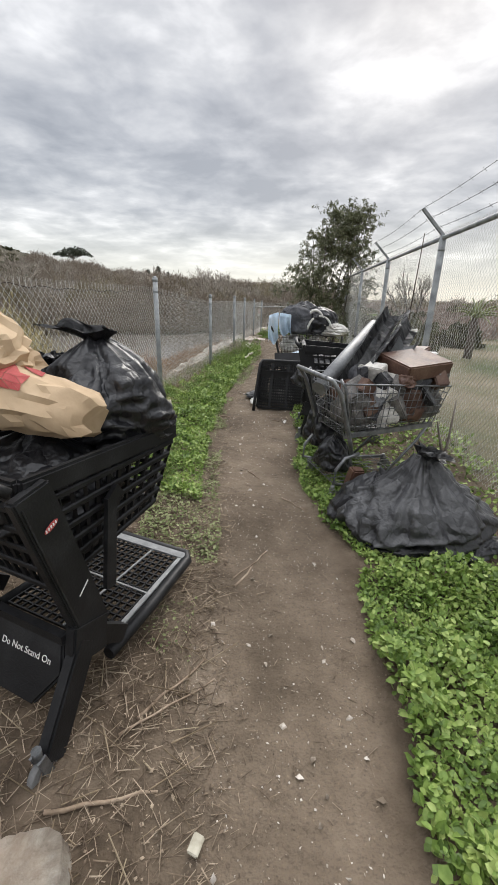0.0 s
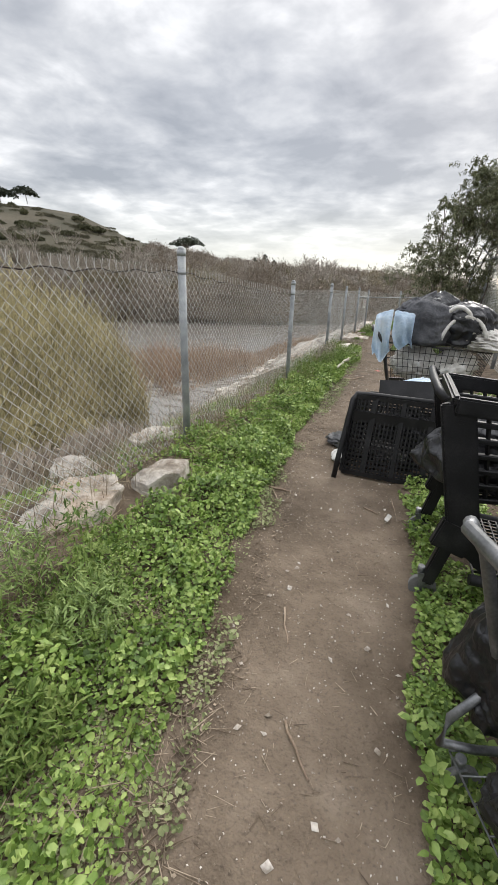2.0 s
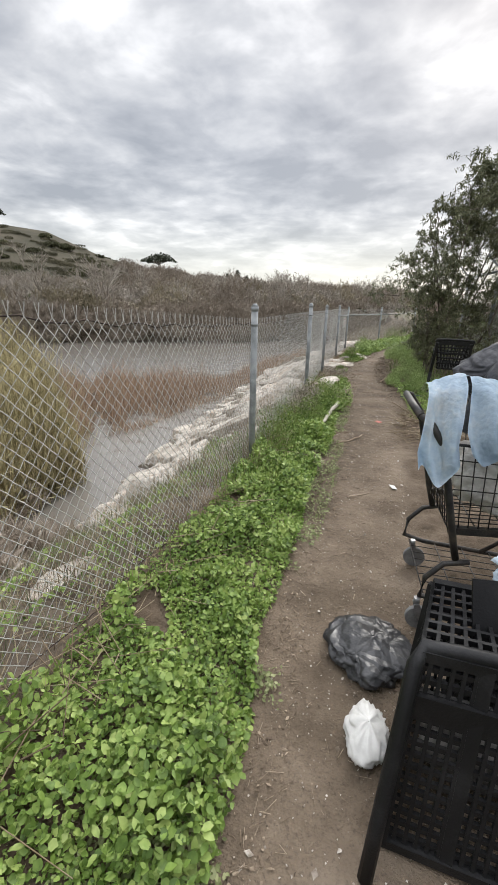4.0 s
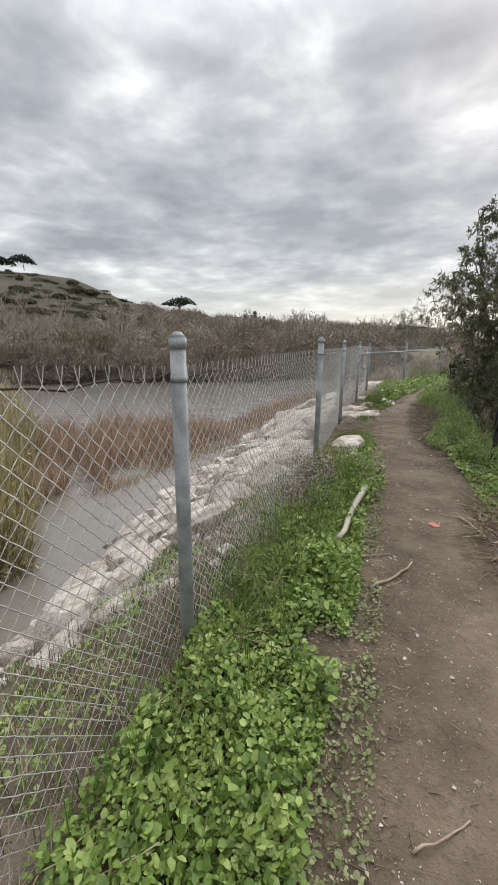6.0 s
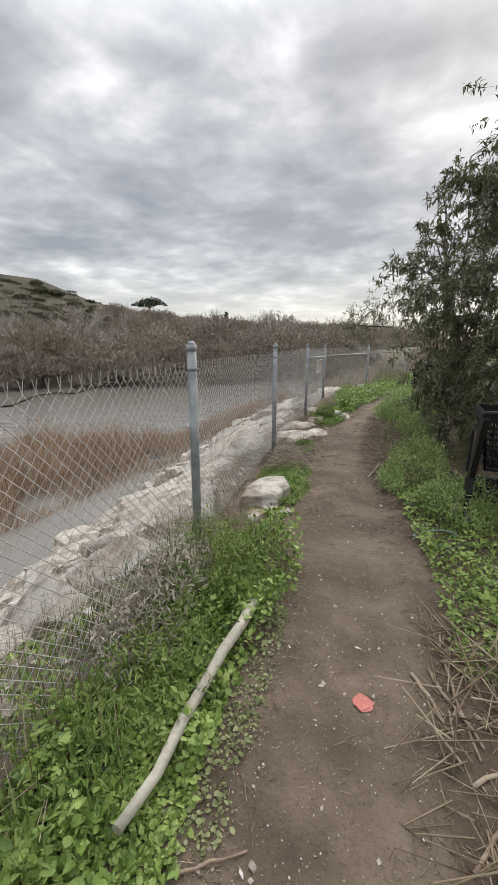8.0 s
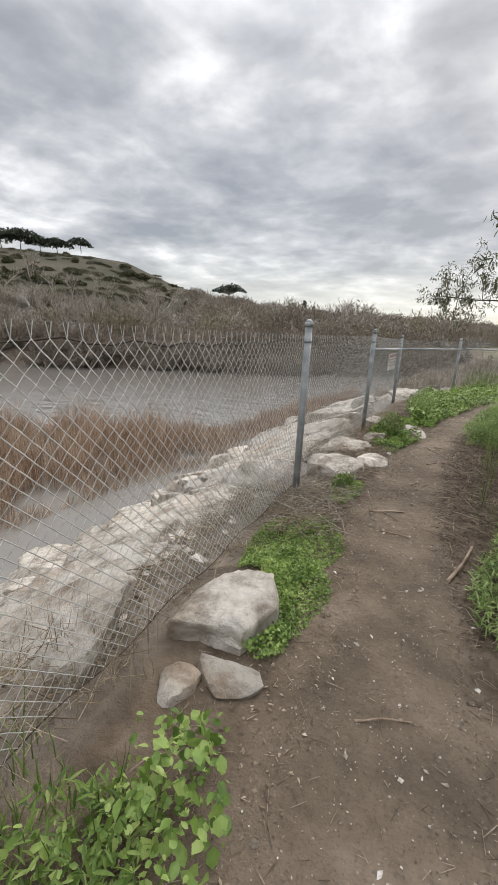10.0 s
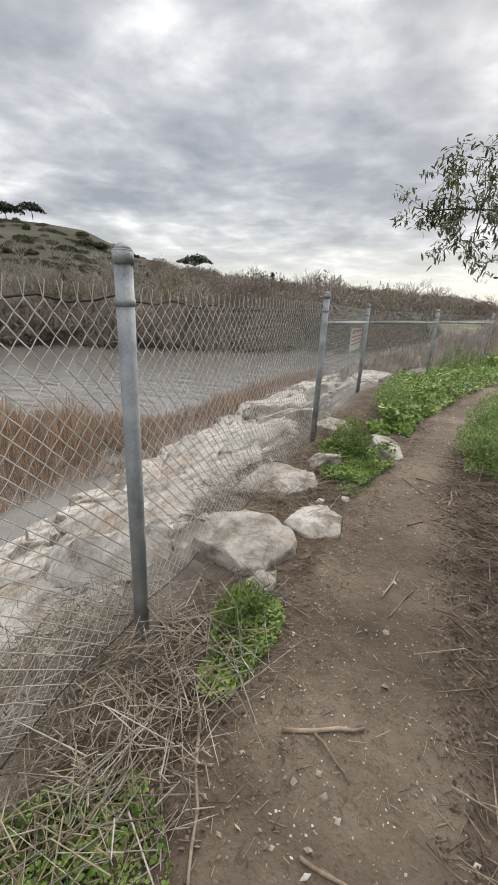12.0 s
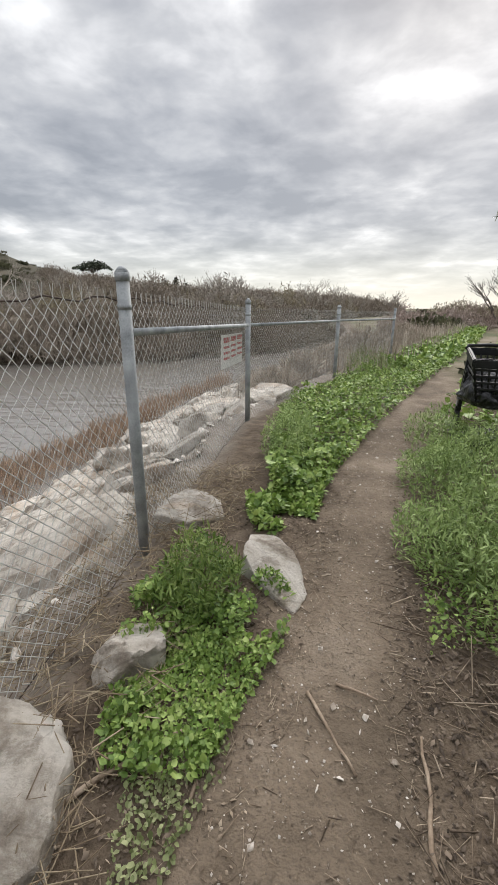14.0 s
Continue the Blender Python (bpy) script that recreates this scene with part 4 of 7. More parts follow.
        me = scatter(name, *LONG_LEAF, on_ground(px, py, h), turns(rng.uniform(0, 6.28, n), rng.normal(0.6, 0.5, n), rng.normal(0, 0.5, n)), np.stack([L * 0.2, L, L], -1), material)
        stuff(name, me, label, "herb")
    plume("herb_clump", 8500, 2.05, 17.0, 0.54, 0.85, 0.52)
    plume("herb_clump", 7000, 2.3, 18.3, 0.55, 0.8, 0.40)
    plume("herb_clump", 2200, 1.95, 15.7, 0.3, 0.4, 0.26)
    plume("herb_clump", 4000, 1.75, 13.4, 0.32, 0.7, 0.38)
    plume("herb_clump", 3600, 2.0, 12.3, 0.35, 0.5, 0.34)
    plume("herb_clump", 1500, 1.45, 13.0, 0.14, 0.4, 0.16)
    plume("green_herb_clump", 1800, 0.38, 16.78, 0.2, 0.26, 0.26, M["grass"], "soft bright green feathery herb")
    plume("green_herb_clump", 1500, 0.42, 10.9, 0.24, 0.5, 0.34, M["grass"], "soft bright green feathery herb")
    patch("mallow_clump", 2600, 0.48, 10.7, 0.26, 0.95, 0.032, 0.22)
    patch("mallow_clump", 1500, 0.40, 9.1, 0.24, 0.75, 0.034, 0.17)
    plume("grey_herb_clump", 2600, 0.10, 10.3, 0.22, 0.55, 0.36, M["tangle"], "dry grey-brown herb stems by the fence")
    for k, (hx, hy, hr, hh) in enumerate(((0.20, 2.75, 0.2, 0.30), (0.42, 3.05, 0.16, 0.22), (0.25, 3.25, 0.22, 0.36), (0.05, 3.0, 0.15, 0.42), (0.55, 2.6, 0.13, 0.14))):
        plume("green_herb_clump", 850, hx, hy, hr, hr * 1.3, hh, M["feather"] if k % 2 else M["grass"], "soft bright green feathery herb")
    for hx, hy, hr, hh in ((0.12, 9.2, 0.3, 0.30), (0.30, 9.9, 0.26, 0.34), (0.05, 8.6, 0.22, 0.26), (0.2, 10.7, 0.26, 0.42)):
        plume("green_herb_clump", 1000, hx, hy, hr, hr * 1.5, hh, M["grass"], "soft bright green feathery herb")
    for hx, hy, hr, hh in ((1.58, 17.3, 0.25, 0.26), (1.78, 18.2, 0.28, 0.28), (2.1, 19.3, 0.36, 0.3)):
        plume("herb_clump", 2600, hx, hy, hr, hr * 1.5, hh)
    x, y = spots(9000, 16.6, 19.8, lambda v: right_edge(v) + 0.04, lambda v: right_edge(v) + 0.7)
    keep = fbm(x, y, 2.2, 4.0) > -0.1
    leaf_carpet("right_low_weeds", x[keep], y[keep], 0.018, 0.08, M["leaf"], "low green weeds among the feathery herbs")
    plume("green_herb_clump", 900, 0.28, 14.33, 0.10, 0.16, 0.12, M["grass"], "soft bright green feathery herb")
    plume("green_herb_clump", 2600, 0.62, 19.0, 0.25, 0.7, 0.40, M["feather"], "feathery green herb against the fence")
    plume("yellow_green_bush", 2600, 1.9, 24.2, 0.5, 0.8, 0.55, M["grass"], "yellow-green bush by the fence post")
    # grasses
    x, y = spots(1500, 7.2, 11.4, lambda v: fence_x(v) - 0.3, lambda v: fence_x(v) + 0.42)
    blades("verge_grass", x, y, 0.22, 0.006, M["grass"], "long green grass along the fence foot")
    x, y = spots(2600, 2.2, 12.0, lambda v: fence_x(v) - 0.9, lambda v: fence_x(v) + 0.15)
    blades("dry_grass", x, y, 0.30, 0.004, M["straw"], "dry straw-coloured grass along the fence foot", 0.8)
    x, y = spots(7000, 3.5, 11.0, lambda v: fence_x(v) - 2.4, lambda v: fence_x(v) - 0.1)
    keep = fbm(x, y, 1.6, 3.0) > 0.0
    x, y = x[keep], y[keep]
    blades("bank_grass", x, y, 0.17, 0.005, M["bank_grass"], "patchy grey-green grass between the bank rocks", 0.7)
    x, y = spots(5200, 13.5, 30, lambda v: right_edge(v) + 0.25, lambda v: right_edge(v) + 2.6)
    blades("right_grass", x, y, 0.28, 0.006, M["grass"], "rough green grass on the shaded side of the path", 0.7)
    x, y = spots(5200, 24, 60, lambda v: left_edge(v) - 5.5, lambda v: left_edge(v) - 0.9)
    blades("distant_dry_weeds", x, y, 0.6, 0.02, M["greybrush"], "tall grey dry weeds beyond the fence", 0.35)
    # dry litter
    x, y = spots(5200, 0, 18.5, lambda v: left_edge(v) - 0.35, lambda v: left_edge(v) + 0.18)
    lying("edge_litter", x, y, 0.05, 0.0024, M["litter"], "dry leaf and straw litter at the path edge", "litter")
    x, y = spots(2600, 0, 18.5, left_edge, right_edge)
    lying("path_litter", x, y, 0.04, 0.0024, M["litter"], "small twigs scattered over the path", "litter")
    x, y = spots(6500, 9.0, 19, lambda v: right_edge(v) - 0.12, lambda v: right_edge(v) + 1.1)
    lying("right_litter", x, y, 0.06, 0.0026, M["litter"], "dry brown twig litter under the tree", "litter")
    x, y = spots(8500, -0.6, 3.3, lambda v: 0.1 + 0 * v, lambda v: left_edge(v) + 0.10)
    lying("cart_litter", x, y, 0.08, 0.003, M["litter"], "dry stalk litter around the abandoned cart", "litter", 0.12)
    x, y = spots(320, -0.4, 2.6, lambda v: 0.5 + 0 * v, lambda v: left_edge(v) + 0.10)
    lying("cart_straw", x, y, 0.15, 0.004, M["straw"], "pale broken straw around the abandoned cart", "litter", 0.16, 0.012)
    x, y = spots(420, 9.3, 10.7, lambda v: right_edge(v) - 0.02, lambda v: right_edge(v) + 0.6)
    lying("brush_pile", x, y, 0.26, 0.006, M["straw"], "loose heap of dry pinkish sticks beside the path", "litter", 0.18, 0.03)
    x, y = spots(22000, -0.6, 19, lambda v: left_edge(v) - 0.12, lambda v: right_edge(v) + 0.12)
    keep = fbm(x, y, 1.4, 2.0) > -0.55
    lying("soil_crumbs", x[keep], y[keep], 0.0065, 0.006, M["crumb"], "loose brown soil crumbs on the trodden path", "soil", 0.2, 0.002, CHIP)
    x, y = spots(4200, 8.5, 24, lambda v: sway(v, SHORE) - 0.1, lambda v: np.minimum(fence_x(v), 0.2) - 0.2)
    lying("bank_rubble", x, y, 0.10, 0.10, M["chip"], "pale broken stone rubble between the boulders", "rubble", 0.3, 0.01, CHIP)
    x, y = spots(9500, 11.2, 18.4, lambda v: fence_x(v) - 0.6, lambda v: fence_x(v) + 0.45)
    keep = ((y < 14.25) | (y > 15.2)) & ((y > 13.2) | (x < fence_x(y) + 0.02))
    lying("bramble_litter", x[keep], y[keep], 0.13, 0.0036, M["straw"], "tangled dry stalks at the foot of the fence", "litter", 0.35, 0.05)
    x, y = spots(1500, 13.3, 14.5, lambda v: fence_x(v) - 0.9, lambda v: left_edge(v) - 0.06)
    lying("stalk_tangle", x, y, 0.20, 0.0038, M["tangle"], "dense tangle of grey dry stalks beside the path", "litter", 0.26, 0.055)
    x, y = spots(1500, 2.5, 11, lambda v: fence_x(v) - 0.5, lambda v: fence_x(v) + 0.3)
    lying("fence_litter", x, y, 0.22, 0.004, M["straw"], "tangled dry stalks at the foot of the fence", "litter", 0.35, 0.05)
    # Leaf litter, thickened so its dark pieces also stand in for the tree's shade.
    x, y = spots(20000, 11.5, 19, lambda v: right_edge(v) - 0.14, lambda v: right_edge(v) + 1.3, 0.8)
    lying("leaf_crumbs", x, y, 0.015, 0.008, M["leaf_crumb"], "dark crumbled leaf litter under the tree, laid denser to deepen its shade", "litter", 0.2, 0.004, CHIP)
    x, y = spots(15000, 12.6, 17.4, lambda v: right_edge(v) - 0.06, lambda v: right_edge(v) + 1.0, 0.8)
    lying("shade_crumbs", x, y, 0.022, 0.013, M["leaf_crumb"], "dark crumbled leaf litter under the tree, laid denser to deepen its shade", "litter", 0.3, 0.006, CHIP)
    x, y = spots(1500, 12.6, 17.4, lambda v: right_edge(v) - 0.02, lambda v: right_edge(v) + 1.0)
    lying("shade_twigs", x, y, 0.16, 0.004, M["litter"], "dry brown twigs and dead grass under the tree", "litter", 0.2, 0.02)
    x, y = spots(4500, 13.0, 18.2, lambda v: fence_x(v) + 0.05, lambda v: left_edge(v) - 0.02)
    lying("rock_foot_crumbs", x, y, 0.02, 0.012, M["leaf_crumb"], "dark leaf litter between the rocks", "litter", 0.3, 0.005, CHIP)
    x, y = spots(6000, 0, 18, lambda v: left_edge(v) - 0.3, lambda v: left_edge(v) + 0.16)
    lying("edge_crumbs", x, y, 0.018, 0.010, M["litter"], "crumbled dry leaves at the path edge", "litter", 0.25, 0.004, CHIP)
    x, y = spots(8500, 0, 20, left_edge, right_edge)
    lying("shell_chips", x, y, 0.0075, 0.0075, M["chip"], "pale stone and shell chips trodden into the path", "gravel", 0.1, 0.002, CHIP)
    x, y = spots(420, 0, 20, left_edge, right_edge)
    lying("pebbles", x, y, 0.024, 0.024, M["chip"], "small pale pebbles on the path", "gravel", 0.1, 0.003, CHIP)


verge()


def reeds():
    """Brown dead tules: a broad bed at the water's edge and a narrow strip along the rocks."""
    n = 46000
    y = rng.uniform(13.2, 36.0, n)
    front = np.interp(y, (13.2, 15, 17, 19, 20.5, 24, 29, 33, 36), (-7.2, -5.7, -5.5, -5.1, -4.6, -4.6, -4.6, -4.3, -3.6))
    back = np.interp(y, (13.2, 14.5, 19.5, 21.5, 22.6, 23.6, 27, 33, 36), (-9.5, -12.5, -13, -10.5, -7.8, -6.5, -5.9, -5.3, -4.2))
    u = rng.random(n)
    x = front + (back - front) * u
    tuft = fbm(x, y, 1.5, 2.4)
    keep = (rng.random(n) < np.clip((front - back) / 5.5, 0.22, 1)) & (tuft > -0.55 - 0.5 * (y > 22))
    x, y, u, tuft = x[keep], y[keep], u[keep], tuft[keep]
    n = len(x)
    rim = np.clip(np.minimum(u, 1 - u) * 6, 0.35, 1)
    h = np.where(y < 21.5, 1.2, 0.66) * rim * (0.78 + 0.42 * np.clip(tuft, -1, 1))
    place = np.stack([x, y, np.maximum(ground_z(x, y), WATER_Z - 0.05)], -1)
    # the blades of one tuft fall the same way
    fall = 2.2 * fbm(x, y, 0.9, 7.0) + np.where(u < 0.25, -np.pi / 2, 0) + rng.normal(0, 0.8, n)
    rot = turns(fall, np.pi / 2 - np.abs(rng.normal(0.5, 0.5, n)), rng.uniform(-1, 1, n))
    L = h * rng.uniform(0.5, 1.2, n)
    stuff("reed_bed", scatter("reed_bed", *BLADE, place, rot, np.stack([np.full(n, 0.015), L, L * 0.6], -1), M["reed"]), "russet-brown dead reeds at the water's edge", "reeds")


reeds()


def thicket(name, places, material, label, category, height, spray, width, n_each, template=TWIG_SPRAY, low=0.1, lean=0.45):
    """Bare bushes: upright sprays of twigs filling uneven domes."""
    P, R, S = [], [], []
    for cx, cy, cz, rad, h in places:
        n = int(n_each * rad)
        a, d = rng.uniform(0, 6.28, n), rng.random(n) ** 0.5
        x, y = cx + rad * d * np.cos(a), cy + rad * d * np.sin(a)
        dome = h * (1 - 0.6 * d ** 2) * (0.8 + 0.2 * np.sin(5 * a + cx))
        z = cz + dome * (low + (1 - low) * rng.random(n) ** 0.8) - spray * 0.5
        P.append(np.stack([x, y, np.maximum(z, cz - 0.3)], -1))
        R.append(turns(rng.uniform(0, 6.28, n), np.pi / 2 - np.abs(rng.normal(0, lean, n)), rng.uniform(-1.5, 1.5, n)))
        L = spray * rng.uniform(0.5, 1.4, n)
        S.append(np.stack([L * width, L, L], -1))
    return stuff(name, scatter(name, *template, np.concatenate(P), np.concatenate(R), np.concatenate(S), material), label, category)


def near_brush():
    r = random.Random(11)
    olive, grey, dry = [], [], []
    for cx, cy, rad, h in ((-4.4, 10.9, 0.8, 2.2), (-4.5, 9.1, 0.9, 2.3), (-4.2, 7.6, 0.8, 1.9), (-4.4, 5.6, 0.9, 2.0), (-5.2, 10.1, 1.3, 3.0), (-6.6, 10.9, 1.4, 3.5), (-5.6, 8.4, 1.4, 3.3), (-4.9, 6.6, 1.2, 2.6), (-7.0, 9.2, 1.6, 3.9), (-5.6, 5.0, 1.4, 2.6), (-8.0, 10.6, 1.9, 3.6), (-9.8, 8.4, 2.3, 4.0), (-8.2, 6.6, 2.0, 3.1), (-6.4, 7.6, 1.4, 3.2), (-10.5, 11.8, 2.4, 4.0), (-7.4, 4.2, 1.9, 2.8), (-9.5, 2.6, 2.3, 3.4), (-12.5, 9.5, 2.6, 4.0), (-12, 5.0, 2.6, 4.0), (-6.5, 1.4, 1.8, 2.6), (-13, 1, 3, 4), (-7, -2, 2.2, 3), (-10.5, 14.5, 2.0, 3.2), (-3.9, 12.0, 0.7, 1.5), (-4.6, 12.4, 0.9, 2.0), (-3.6, 6.6, 0.8, 1.8), (-3.4, 8.4, 0.7, 1.5), (-5.6, 12.0, 1.1, 2.6), (-3.8, 4.4, 0.9, 1.9), (-4.4, 3.0, 1.1, 2.2)):
        if cy > 8:
            cx, h = min(cx, (-6.3 if cy > 11.4 else -4.8) - 0.9 * rad), h * 1.18
        olive.append((cx, cy, max(float(ground_z(cx, cy)), WATER_Z - 0.1), rad, h))
    for cx, cy, rad, h in ((-3.4, 5.4, 1.0, 1.2), (-4.4, 7.2, 1.1, 1.5), (-3.0, 3.4, 1.1, 1.2), (-4.8, 4.6, 1.2, 1.7), (-2.6, 7.2, 0.7, 0.7), (-4.0, 1.6, 1.3, 1.5), (-3.6, 9.2, 0.7, 0.9), (-2.2, 1.4, 0.9, 1.0), (-3.6, -0.8, 1.4, 1.5), (-5.2, 9.6, 0.9, 1.4), (-1.9, 4.6, 0.6, 0.5), (-2.0, 6.2, 0.6, 0.5), (-3.2, 7.4, 0.7, 0.8), (-3.1, 6.4, 0.8, 0.9), (-2.9, 8.1, 0.5, 0.5), (0.5, 25.2, 0.6, 0.8), (1.2, 27.6, 0.8, 0.9), (0.1, 23.4, 0.45, 0.5), (2.3, 30.2, 0.9, 1.0), (-0.6, 26.5, 0.7, 0.7), (3.9, 33, 1.0, 1.0)):
        if 8.2 < cy < 20:
            cx = min(cx, -4.8 - 0.9 * rad)
        grey.append((cx, cy, max(float(ground_z(cx, cy)), WATER_Z - 0.1), rad, h))
    thicket("willow_brush", olive, M["brush"], "olive-yellow winter willow brush on the river margin", "brush", 3, 0.24, 0.16, 4300, lean=0.6)
    P, R, S = [], [], []
    for cx, cy, cz, rad, h in olive:
        n = int(480 * rad)
        a, d = rng.uniform(0, 6.28, n), rng.random(n) ** 0.5
        P.append(np.stack([cx + rad * d * 0.7 * np.cos(a), cy + rad * d * 0.7 * np.sin(a), np.full(n, cz - 0.1)], -1))
        R.append(turns(a - np.pi / 2 + rng.normal(0, 0.5, n), np.pi / 2 - np.abs(rng.normal(0.1, 0.14, n)) - 0.25 * d, rng.uniform(-1, 1, n)))
        L = h * rng.uniform(0.6, 1.12, n) * (1 - 0.25 * d)
        S.append(np.stack([np.full(n, 0.013), L, L * 0.5], -1))
    stuff("willow_stems", scatter("willow_stems", *BLADE, np.concatenate(P), np.concatenate(R), np.concatenate(S), M["brush"]), "thin upright olive-yellow willow stems", "brush")
    thicket("dry_brush", grey, M["greybrush"], "grey-brown dry brush on the bank behind the fence", "brush", 1.2, 0.24, 0.12, 3200, lean=0.7)


near_brush()


def far_woods():
    r = random.Random(3)
    shore, mid, far, evergreen, scrub = [], [], [], [], []
    for _ in range(170):
        y = r.uniform(8, 75)
        fs = float(sway(y, FAR_SHORE))
        x = fs - r.uniform(0.5, 10)
        shore.append((x, y, max(float(ground_z(x, y)), WATER_Z), r.uniform(1.4, 3.2), r.uniform(1.2, 3.2)))
    for _ in range(390):
        a = r.uniform(-3, 74)
        az, d = radians(a), r.uniform(56, 125 if a < 33 else 108)
        x, y = -d * math.sin(az), 8 + d * math.cos(az)
        if x > float(sway(y, FAR_SHORE)) - 5:
            continue
        mid.append((x, y, float(ground_z(x, y)), r.uniform(2.0, 4.6), r.uniform(2.0, 6.0) * (1.12 if 0 < a < 25 else (0.9 if a < 33 else 0.68))))
    for _ in range(300):
        az, d = radians(r.uniform(-14, 33)), r.uniform(112, 225)
        x, y = -d * math.sin(az), 8 + d * math.cos(az)
        if x > float(sway(y, FAR_SHORE)) - 8:
            continue
        far.append((x, y, float(ground_z(x, y)), r.uniform(3, 6), r.uniform(3.5, 6.5)))
    for _ in range(150):
        az, d = radians(r.uniform(2, 72)), r.uniform(58, 232)
        x, y = -d * math.sin(az), 8 + d * math.cos(az)
        evergreen.append((x, y, float(ground_z(x, y)), r.uniform(1.4, 3.6), r.uniform(0.9, 2.4)))
    for _ in range(330):
        az, d = radians(r.uniform(24, 76)), r.uniform(84, 238)
        x, y = -d * math.sin(az), 8 + d * math.cos(az)
        scrub.append((x, y, float(ground_z(x, y)), r.uniform(0.9, 3.4), r.uniform(0.5, 1.2) * (2.0 if d < 130 else 1)))
    thicket("shore_thicket", shore, M["wood_far"], "dark bare thicket along the far river shore", "thicket", 3, 0.5, 0.24, 700, low=0.0, lean=1.2)
    thicket("winter_woods", mid[0::3], M["wood_far"], "grey-brown bare winter trees across the river", "woods", 7, 0.62, 0.2, 620, low=0.0, lean=1.2)
    thicket("winter_woods", mid[1::3], M["wood_grey"], "pale grey bare winter trees across the river", "woods", 7, 0.7, 0.14, 620, low=0.0, lean=1.1)
    thicket("winter_woods", mid[2::3], M["wood_olive"], "olive-brown winter bushes across the river", "woods", 7, 0.58, 0.24, 620, low=0.0, lean=1.2)
    thicket("distant_woods", far, M["wood_far"], "distant bare tree line below the hill", "woods", 8, 0.9, 0.24, 330, low=0.0, lean=1.1)
    thicket("hill_scrub", scrub, M["hill_shrub"], "low dark green scrub patches on the hillside", "scrub", 1, 0.5, 0.8, 150, low=0.0, lean=1.2)
    thicket("evergreen_scrub", evergreen, M["wood_dark"], "dark evergreen scrub among the bare trees", "scrub", 4, 0.6, 0.7, 330, template=ROUND_LEAF, low=0.0, lean=1.0)


far_woods()


def limb_path(a, b, bend, n, r):
    a, b = Vector(a), Vector(b)
    side = (b - a).cross(Vector((r.gauss(0, 1), r.gauss(0, 1), r.gauss(0, 1)))).normalized()
    return [a.lerp(b, k / n) + side * bend * (b - a).length * math.sin(math.pi * k / n) + Vector((r.gauss(0, 1), r.gauss(0, 1), r.gauss(0, 1))) * 0.012 * (b - a).length * (0 < k < n) for k in range(n + 1)]


def umbrella_pine(x, y, height, spread, seed, tilt=0.0, crown=0.56):
    r = random.Random(seed)
    g = float(ground_z(x, y))
    root = tagged(new("umbrella_pine"), "dark flat-topped umbrella pine on the skyline", "tree", "skyline pines")
    root.location = (x, y, g - 0.3)
    bm = bmesh.new()
    tube(bm, limb_path((0, 0, 0), (tilt * height, 0, height * 0.72), 0.04, 6, r), height * 0.03, 7, height * 0.016)
    for k in range(7):
        a = k * 0.9 + r.uniform(0, 0.5)
        tube(bm, limb_path((tilt * height * 0.8, 0, height * r.uniform(0.5, 0.7)), (tilt * height + spread * 0.7 * math.cos(a), spread * 0.7 * math.sin(a), height * 0.85), 0.08, 5, r), height * 0.013, 5, height * 0.005)
    part("trunk", bm, M["bark"], root)
    n = 1500
    a, d = rng.uniform(0, 6.28, n), rng.random(n) ** 0.5
    lob = 0.8 + 0.25 * np.sin(3 * a + seed)
    px, py = tilt * height + spread * d * lob * np.cos(a), spread * d * lob * np.sin(a)
    pz = height * crown + height * (1 - crown) * (1 - d ** 2.5) * rng.random(n) ** 0.7 + 0.05 * height * np.sin(4 * px / spread + seed)
    s = min(height, 9) * 0.09 * rng.uniform(0.5, 1.3, n)
    me = scatter("crown", *ROUND_LEAF, np.stack([px, py, pz], -1), turns(rng.uniform(0, 6.28, n), rng.normal(0, 0.8, n), rng.normal(0, 0.6, n)), np.stack([s, s, s], -1), M["pine"])
    ob = new("crown", me)
    ob.parent = root


umbrella_pine(-122, 237, 25.0 - float(ground_z(-122, 237)), 11.0, 1, -0.2, 0.72)
for i, (az, d, h, s) in enumerate(((46.6, 240, 7.0, 5.5), (49.2, 244, 7.5, 6.5), (51.0, 246, 8.5, 7.5), (53.0, 240, 8.8, 7.5), (54.9, 244, 8.5, 7.5), (57.6, 240, 8.0, 7.0), (60.4, 244, 8.0, 7.0), (63, 240, 7.5, 6))):
    umbrella_pine(-d * math.sin(radians(az)), 8 + d * math.cos(radians(az)), h * 1.0, s * 1.25, i + 3)


def conifer(x, y, height, seed):
    g = float(ground_z(x, y))
    root = tagged(new("conifer"), "dark pointed conifer standing above the tree line", "tree", "far conifers")
    root.location = (x, y, g - 0.3)
    bm = bmesh.new()
    tube(bm, ((0, 0, 0), (0.1, 0, height * 0.5), (0, 0, height * 0.97)), height * 0.02, 6, height * 0.004)
    part("trunk", bm, M["bark"], root)
    n = 700
    h = rng.random(n) ** 1.2
    rad = (1.1 - h) * height * 0.34 * (0.55 + 0.45 * np.sin(h * 40) ** 2) * rng.random(n) ** 0.4
    a = rng.uniform(0, 6.28, n)
    s = height * 0.08 * rng.uniform(0.5, 1.2, n)
    me = scatter("crown", *LONG_LEAF, np.stack([rad * np.cos(a), rad * np.sin(a), height * (0.06 + 0.94 * h)], -1), turns(a - np.pi / 2, rng.normal(-0.2, 0.4, n), rng.normal(0, 0.4, n)), np.stack([s * 0.6, s, s], -1), M["pine"])
    ob = new("crown", me)
    ob.parent = root


